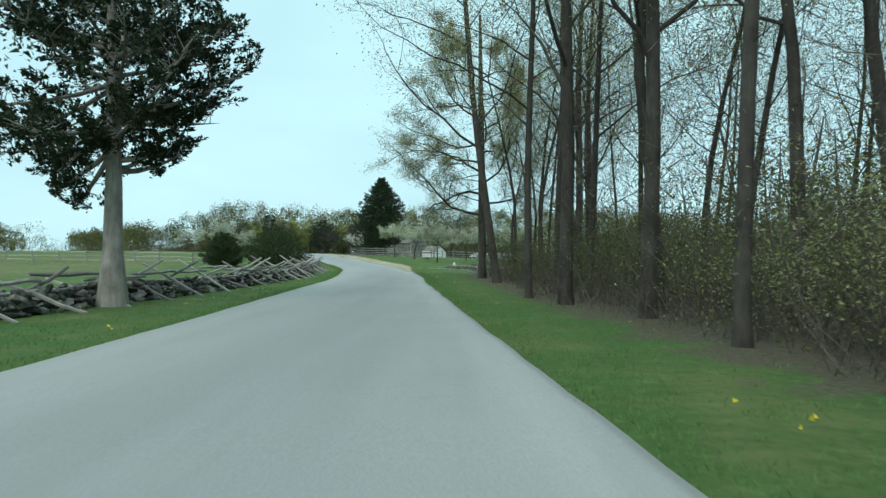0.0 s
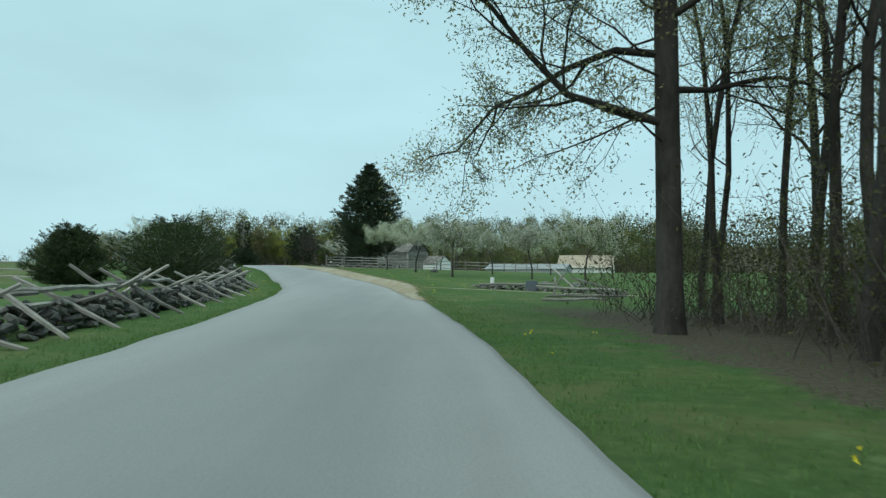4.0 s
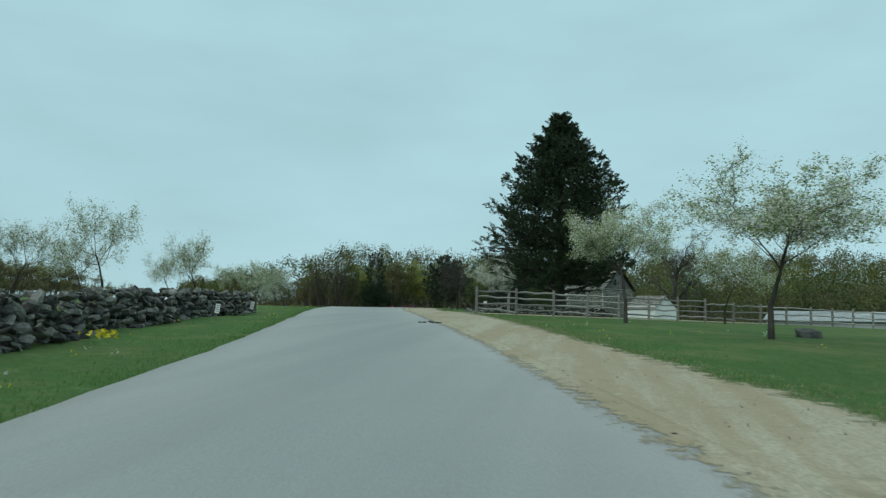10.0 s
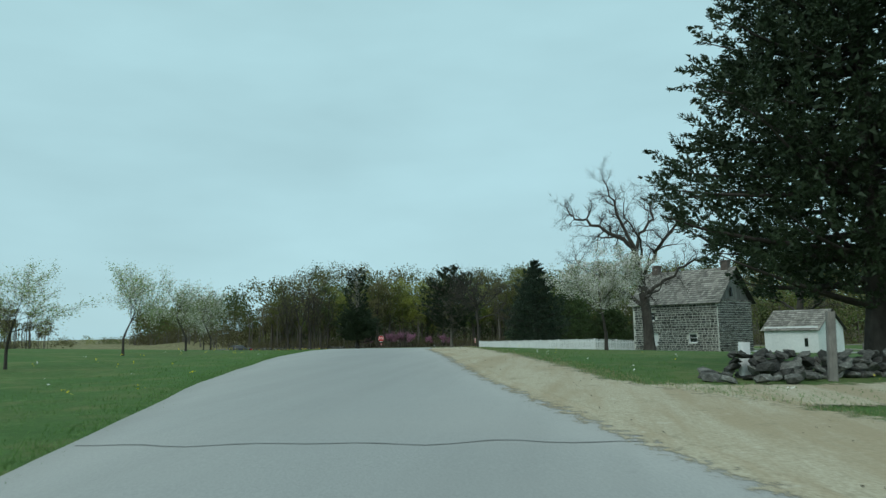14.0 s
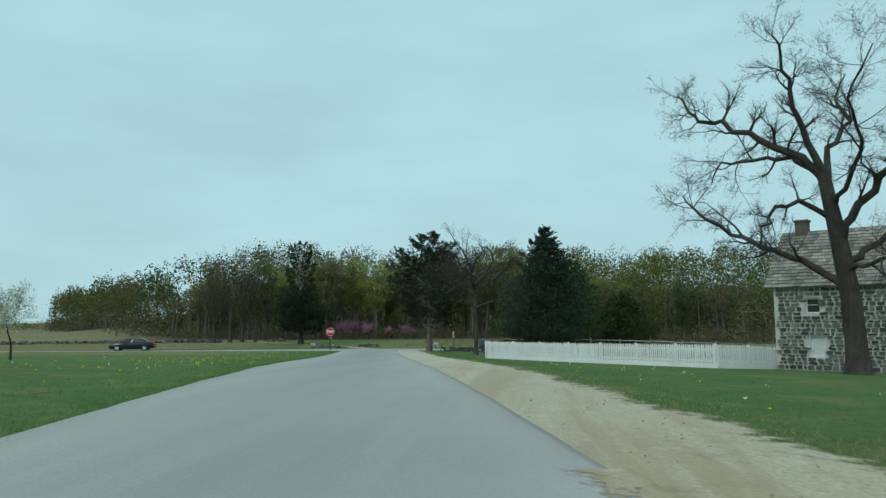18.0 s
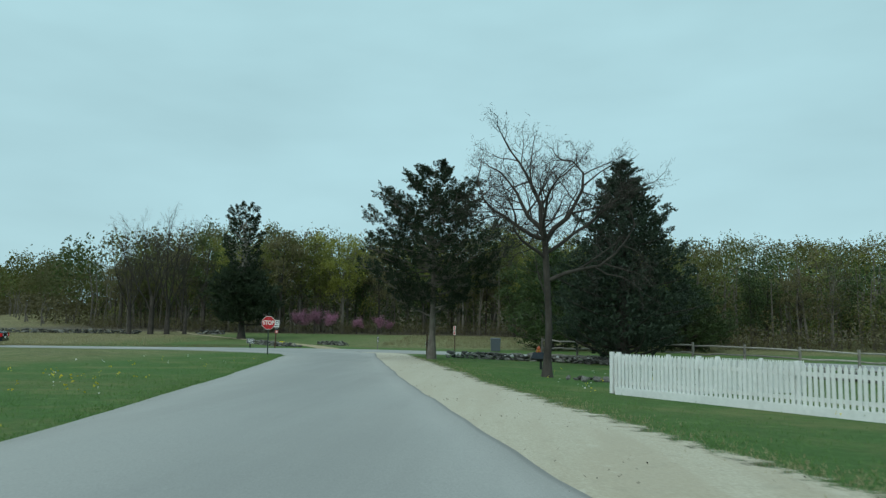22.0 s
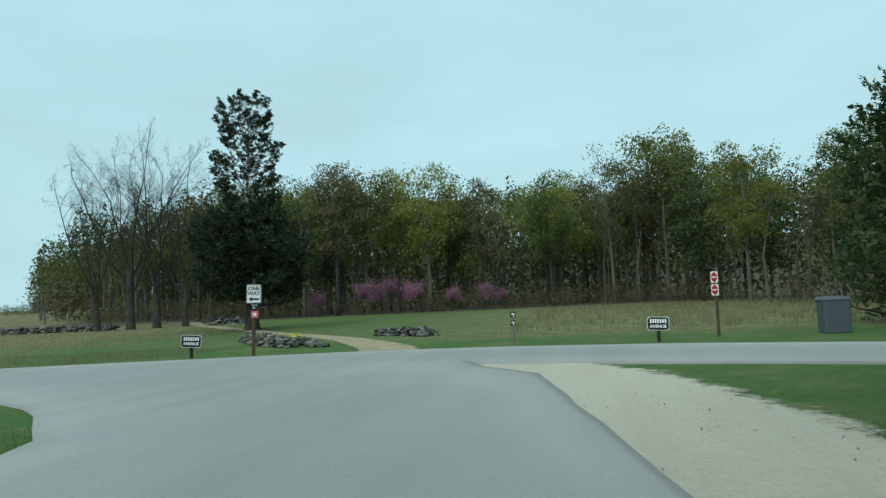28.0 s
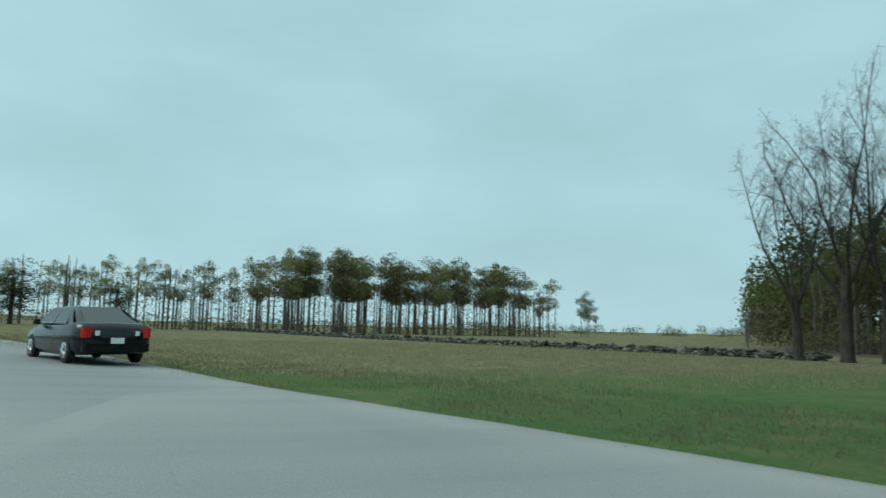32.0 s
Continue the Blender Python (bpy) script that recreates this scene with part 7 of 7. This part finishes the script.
box_t = thing("waste_container", "grey-blue plastic container beyond the road", "container", pose(-29.0, 216.3, gz(-29, 216.3), 0, 0, 5))
part("body", boxmesh("body", 0.75, 0.6, 1.0, GREYPLASTIC, 0.05, 1.06), box_t)
part("lid", boxmesh("lid", 0.86, 0.7, 0.09, GREYPLASTIC, 0.06, 0.85), box_t, m=Matrix.Translation((0, 0, 1.0)))
hyd = thing("fire_hydrant", "yellow and orange fire hydrant by the fence end", "fire hydrant", pose(-26.4, 203.6, gz(-26.4, 203.6)))
g = Geo()
g.tube([(0, 0, -0.05), (0, 0, 0.06), (0, 0, 0.08), (0, 0, 0.5)], [0.15, 0.15, 0.1, 0.1], 10)
part("barrel", g.mesh("barrel", HYD_Y, True), hyd)
g = Geo()
g.tube([(0, 0, 0.5), (0, 0, 0.53), (0, 0, 0.62), (0, 0, 0.7), (0, 0, 0.75)], [0.13, 0.13, 0.12, 0.06, 0.025], 10, True)
part("bonnet", g.mesh("bonnet", HYD_R, True), hyd, "orange bonnet")
for a in ((0.18, 0), (-0.18, 0), (0, -0.19)):
    g = Geo()
    g.tube([(a[0] * 0.4, a[1] * 0.4, 0.4), (a[0], a[1], 0.4)], [0.055, 0.06], 8, True)
    part("outlet", g.mesh("outlet", HYD_R), hyd, "orange outlet cap")
for x, y, h, lean in ((-20.6, 97.2, 0.55, 8), (-22.43, 103.2, 0.5, 14)):
    t = thing("marker_sign", "small white marker leaning in the grass", "sign", pose(x, y, gz(x, y), 0, lean, 15))
    part("stake", boxmesh("stake", 0.03, 0.03, 0.25, POSTWOOD), t)
    f = part("panel", plate("panel", 0.14, 0.3, 0.02, SIGNWHITE), t, m=Matrix.Translation((0, -0.02, 0.38)))
    part("lettering_bars", bars(SIGNBLACK, [(0, 0.1 - 0.06 * k, 0.1, 0.02) for k in range(4)]), f, m=Matrix.Translation((0, -0.012, 0)))
for x, y, h in ((-15.05, 119.3, 0.66), (1.1, 70.4, 0.6)):
    t = thing("marker_post", "short white stone post on the wall end", "post", pose(x, y, gz(x, y), 0, 2, 20))
    part("shaft", boxmesh("shaft", 0.2, 0.17, h, WHITE, 0.03, 0.94), t)
t = thing("gate_post", "dark weathered post beside the farm wall", "post", pose(-13.6, 119.0, gz(-13.6, 119.0), 0, 2, 0))
part("shaft", post_mesh(1.25, 0.16, POSTWOOD), t)
t = thing("utility_box", "dark low cabinet leaning against the rails", "cabinet", pose(3.0, 68.4, gz(3, 68.4), 0, 0, -25))
part("body", boxmesh("body", 0.65, 0.4, 0.52, GREYPLASTIC, 0.04, 0.8), t)


# ---------------------------------------------------------------- parked car
def car_body():
    """Lofted body shell of a four-door saloon, nose to +x."""
    secs = [(-2.38, 0.62, 0.42, 0.86, 0.78), (-2.3, 0.8, 0.3, 0.98, 0.84), (-1.7, 0.88, 0.22, 1.02, 0.88), (-0.9, 0.9, 0.2, 0.98, 0.9), (0.3, 0.9, 0.2, 0.96, 0.9), (1.2, 0.9, 0.2, 0.92, 0.88), (1.9, 0.87, 0.22, 0.8, 0.84), (2.28, 0.74, 0.3, 0.68, 0.74), (2.38, 0.55, 0.4, 0.6, 0.55)]
    g = Geo()
    for x, hw_, z0, z1, top in secs:
        zc = z0 + (z1 - z0) * 0.55
        ring = [(-hw_ * 0.9, z0), (-hw_, z0 + 0.12), (-hw_, zc), (-hw_ * 0.97, z1 - 0.06), (-hw_ * 0.86, z1), (0, z1 + 0.03), (hw_ * 0.86, z1), (hw_ * 0.97, z1 - 0.06), (hw_, zc), (hw_, z0 + 0.12), (hw_ * 0.9, z0)]
        g.v += [(x, a, b) for a, b in ring]
    k = 11
    for s in range(len(secs) - 1):
        o = s * k
        g.f += [(o + i, o + k + i, o + k + i + 1, o + i + 1) for i in range(k - 1)]
        g.f.append((o + k - 1, o + 2 * k - 1, o + k, o))
    g.f += [tuple(range(k)), tuple(len(g.v) - 1 - i for i in range(k))]
    return g.mesh("body", CARPAINT, True)


car = thing("parked_car", "dark navy four-door saloon on the crossing road", "car", pose(-67.6, 206.6, gz(-67.6, 206.6) + 0.02, 0, 0, 198))
part("body", car_body(), car)
g = Geo()
roof_secs = [(-1.75, 0.7, 1.0), (-0.95, 0.6, 1.4), (-0.2, 0.6, 1.44), (0.35, 0.61, 1.4), (1.15, 0.72, 0.96)]
for x, hw_, z in roof_secs:
    lowz = 0.95
    g.v += [(x, -0.82, lowz), (x, -hw_, z - 0.06 if z > 1.1 else z), (x, -hw_ * 0.8, z), (x, hw_ * 0.8, z), (x, hw_, z - 0.06 if z > 1.1 else z), (x, 0.82, lowz)]
for s in range(len(roof_secs) - 1):
    g.f += [(s * 6 + i, s * 6 + 6 + i, s * 6 + 7 + i, s * 6 + 1 + i) for i in range(5)]
part("roof", g.mesh("roof", CARPAINT, True), car)
for s, e, nm in ((0, 1, "rear_window"), (3, 4, "windscreen")):
    g2 = Geo()
    a, b = [g.v[s * 6 + i] for i in (2, 3)], [g.v[e * 6 + i] for i in (2, 3)]
    g2.quad(*[(x, y * 1.02, z + 0.012) for x, y, z in (a[0], a[1], b[1], b[0])])
    part(nm, g2.mesh(nm, GLASS), car, "dark sloping screen")
for side in (-1, 1):
    for x0, x1, nm in ((-0.95, -0.2, "rear_side_window"), (-0.14, 0.62, "front_side_window")):
        w = Geo()
        zt = lambda x: float(np.interp(x, [r[0] for r in roof_secs], [r[2] for r in roof_secs])) - 0.09
        w.quad((x0 - (0.3 if x0 < -0.5 else 0), side * 0.845, 0.97), (x1 + (0.3 if x1 > 0.5 else 0), side * 0.845, 0.97), (x1, side * 0.645, zt(x1)), (x0, side * 0.645, zt(x0)))
        part(nm, w.mesh(nm, GLASS), car)
    w = Geo()
    w.v += [(-1.7, side * 0.83, 0.96), (1.15, side * 0.83, 0.96), (0.62, side * 0.63, 1.37), (-0.95, side * 0.62, 1.37)]
    w.f += [(0, 1, 2, 3)]
    part("side_pillar", w.mesh("side_pillar", CARPAINT), car)
    part("door_mirror", boxmesh("door_mirror", 0.1, 0.2, 0.14, CARPAINT, 0.03, 0.8), car, m=pose(0.72, side * 0.98, 0.93))
    w = Geo()
    w.box(pose(-2.27, side * 0.6, 0.66, 0, 0, side * 16), 0.2, 0.44, 0.24, 0.05)
    part("tail_light", w.mesh("tail_light", TAILRED), car, "red tail light")
    w = Geo()
    w.box(pose(-2.345, side * 0.47, 0.71, 0, 0, side * 16), 0.1, 0.13, 0.12, 0.03)
    part("reversing_light", w.mesh("reversing_light", SIGNWHITE), car, "pale reversing lamp")
    for x in (-1.42, 1.42):
        w = Geo()
        w.tube([(x, side * 0.72, 0.33), (x, side * 0.75, 0.33), (x, side * 0.89, 0.33), (x, side * 0.915, 0.33)], [0.29, 0.33, 0.33, 0.29], 20, True)
        wheel = part("wheel", w.mesh("wheel", RUBBER, False), car, "black tyre")
        w = Geo()
        w.tube([(x, side * 0.9, 0.33), (x, side * 0.925, 0.33)], [0.215, 0.2], 16, True)
        for k in range(5):
            a = k * 2 * math.pi / 5
            w.tube([(x, side * 0.93, 0.33), (x + 0.19 * math.cos(a), side * 0.93, 0.33 + 0.19 * math.sin(a))], [0.035, 0.02], 4)
        part("rim", w.mesh("rim", CHROME), wheel, "bright alloy rim")
part("number_plate", boxmesh("number_plate", 0.02, 0.32, 0.16, SIGNWHITE), car, "pale blank number plate", m=Matrix.Translation((-2.385, 0, 0.5)))
part("bumper", boxmesh("bumper", 0.16, 1.6, 0.2, CARPAINT, 0.06), car, m=Matrix.Translation((-2.33, 0, 0.32)))
part("trim_strip", boxmesh("trim_strip", 0.02, 0.5, 0.04, CHROME), car, "bright strip on the boot lid", m=Matrix.Translation((-2.36, 0, 0.79)))

# ---------------------------------------------------------------- grass and flowers
rng = np.random.default_rng(41)


def tufts(name, label, pts, height, mat, blades, rng, wide=0.05, width=0.012):
    n = len(pts)
    base = np.array([(x, y, gz(x, y) - 0.02) for x, y in pts])
    base = np.repeat(base, blades, 0)
    m = len(base)
    base[:, :2] += rng.normal(size=(m, 2)) * wide
    h = height * rng.uniform(0.5, 1.2, m)
    tip = base + np.stack([rng.normal(size=m) * 0.35 * h, rng.normal(size=m) * 0.35 * h, h], 1)
    a = rng.uniform(0, math.pi, m)
    s = np.stack([np.cos(a), np.sin(a), np.zeros(m)], 1) * width
    v = np.stack([base - s, base + s, tip], 1).reshape(-1, 3)
    me = bpy.data.meshes.new(name)
    me.vertices.add(3 * m)
    me.vertices.foreach_set("co", v.ravel())
    me.loops.add(3 * m)
    me.loops.foreach_set("vertex_index", np.arange(3 * m, dtype=np.int32))
    me.polygons.add(m)
    me.polygons.foreach_set("loop_start", np.arange(0, 3 * m, 3, dtype=np.int32))
    me.materials.append(mat)
    me.update(calc_edges=True)
    return thing(name, label, "grass", kind="stuff", data=me)


def on_road(x, y):
    if y < 207 and edge_l(y) - 0.1 < x < (dirt_r(y) if y > 56 else edge_r(y)) + 0.1:
        return True
    return 213.9 - 0.004 * (x + 42) ** 2 - 6.3 < y < 213.9 - 0.004 * (x + 42) ** 2 and -75 < x < 0


pts = []
while len(pts) < 16000:
    y = float(rng.uniform(-2, 200))
    if rng.uniform() < 0.55:
        x = edge_l(y) - abs(float(rng.normal())) * (0.3 if rng.uniform() < 0.4 else 2.2) + 0.02
    else:
        x = (dirt_r(y) if y > 56 else edge_r(y)) + abs(float(rng.normal())) * (0.4 if rng.uniform() < 0.4 else 2.0) + 0.1
    pts.append((x, y))
tufts("verge_grass", "short green grass along the road verges", pts, 0.06, BLADE, 7, rng, 0.16, 0.007)
pts = []
while len(pts) < 5200:
    y = float(rng.uniform(54, 200))
    pts.append((dirt_r(y) + 0.1 + float(rng.normal()) * 0.4, y))
tufts("verge_grass", "dry tan and olive grass where the gravel ends", pts, 0.05, BLADE_DRY, 6, rng, 0.16, 0.007)
pts = []
while len(pts) < 5200:
    x, y = float(rng.uniform(-100, -58)), float(rng.uniform(196, 245))
    if y - 0.37 * (x + 57.8) > 213.6 + 1.5 * noise.noise((x * 0.5, y * 0.5, 1.0)) and y < 240 + 0.25 * (-73 - x):
        pts.append((x, y))
tufts("field_grass", "tall dry tan grass of the unmown field", pts, 0.2, BLADE_DRY, 7, rng, 0.3, 0.01)
pts = []
while len(pts) < 3000:
    x = float(rng.uniform(-90, -50))
    line_y = 0.37 * (x + 57.8)
    y = line_y + float(rng.uniform(210.6, 217))
    if noise.noise((x * 0.35, y * 0.6, 2.0)) > -0.1:
        pts.append((x, y))
tufts("field_grass", "mixed green and tan grass between the road and the field", pts, 0.1, BLADE_DRY, 6, rng, 0.4, 0.008)
pts = [(float(rng.uniform(-40, -8)), float(rng.uniform(222, 256))) for _ in range(1500)]
tufts("field_grass", "dry brownish grass before the woods", pts, 0.35, BLADE_DRY, 6, rng, 0.15, 0.018)


pts = []
while len(pts) < 1100:
    y = float(rng.uniform(60, 203))
    x = edge_r(y) + (dirt_r(y) - edge_r(y)) * float(rng.uniform(-0.05, 1.0))
    if noise.noise((x * 0.8, y * 0.5, 7.0)) > 0.02:
        pts.append((x, y, gz(x, y) + 0.024))
thing("gravel_litter", "dark twigs and leaf scraps strewn on the gravel", "litter", kind="stuff", data=cards("gravel_litter", np.array(pts), 0.022, rng, LITTER, 1.8, flat=0.9))


def flowers(name, label, pts, mat, size, rng, lift=0.08, per=3):
    c = np.repeat(np.array([(x, y, gz(x, y) + lift) for x, y in pts]), per, 0)
    c = c + rng.normal(size=c.shape) * 0.04
    return thing(name, label, "flowers", kind="stuff", data=cards(name, c, size, rng, mat, 1.0))


pts = []
for _ in range(230):
    y = float(rng.uniform(0, 190))
    x = edge_l(y) - float(rng.uniform(0.6, 7)) if rng.uniform() < 0.6 else (dirt_r(y) if y > 56 else edge_r(y)) + float(rng.uniform(0.6, 6))
    if x + 0.062 * y < 4 or y > 56:
        pts.append((x, y))
flowers("dandelions", "scattered yellow dandelions in the verge grass", pts, YELLOW_FL, 0.05, rng)
flowers("dandelions", "yellow flowers thick in the meadow by the lane", [(edge_l(y) - float(rng.uniform(1.5, 9)), y) for y in rng.uniform(150, 178, 90)], YELLOW_FL, 0.07, rng)
flowers("white_flowers", "small pale flowers in the lawn", [(edge_l(y) - float(rng.uniform(0.6, 9)) if k % 2 else dirt_r(y) + float(rng.uniform(0.6, 9)), y) for k, y in enumerate(rng.uniform(60, 190, 130))], WHITE_FL, 0.05, rng)
for x, y in ((-17.3, 87.4), (-48.3, 220.6), (-24.9, 179.0)):
    n = 26
    a = rng.normal(size=(n, 2)) * 0.13
    t = thing("daffodils", "clump of bright yellow daffodils in the grass", "flowers", kind="stuff", data=cards("daffodils", [(x + p[0], y + p[1], gz(x, y) + 0.22 + 0.1 * rng.uniform()) for p in a], 0.12, rng, YELLOW_FL, 1.0))
crumbs = thing("asphalt_crumbs", "dark broken lumps of asphalt on the road edge", "debris")
for k in range(9):
    x, y, s = -13.6 + float(rng.normal()) * 0.16, 97.85 + float(rng.normal()) * 0.22, float(rng.uniform(0.06, 0.15))
    part("lump", ROCKS[k % 7], crumbs, m=pose(x, y, gz(x, y) + 0.05, 0, 0, 50 * k) @ Matrix.Diagonal((s * 1.5, s, s * 0.6, 1)))
for k in range(26):
    y = float(rng.uniform(66, 96))
    x, s = edge_r(y) + float(rng.normal()) * 0.12, float(rng.uniform(0.02, 0.055))
    part("lump", ROCKS[k % 7], crumbs, m=pose(x, y, gz(x, y) + 0.035, 0, 0, 50 * k) @ Matrix.Diagonal((s * 1.6, s, s * 0.5, 1)))
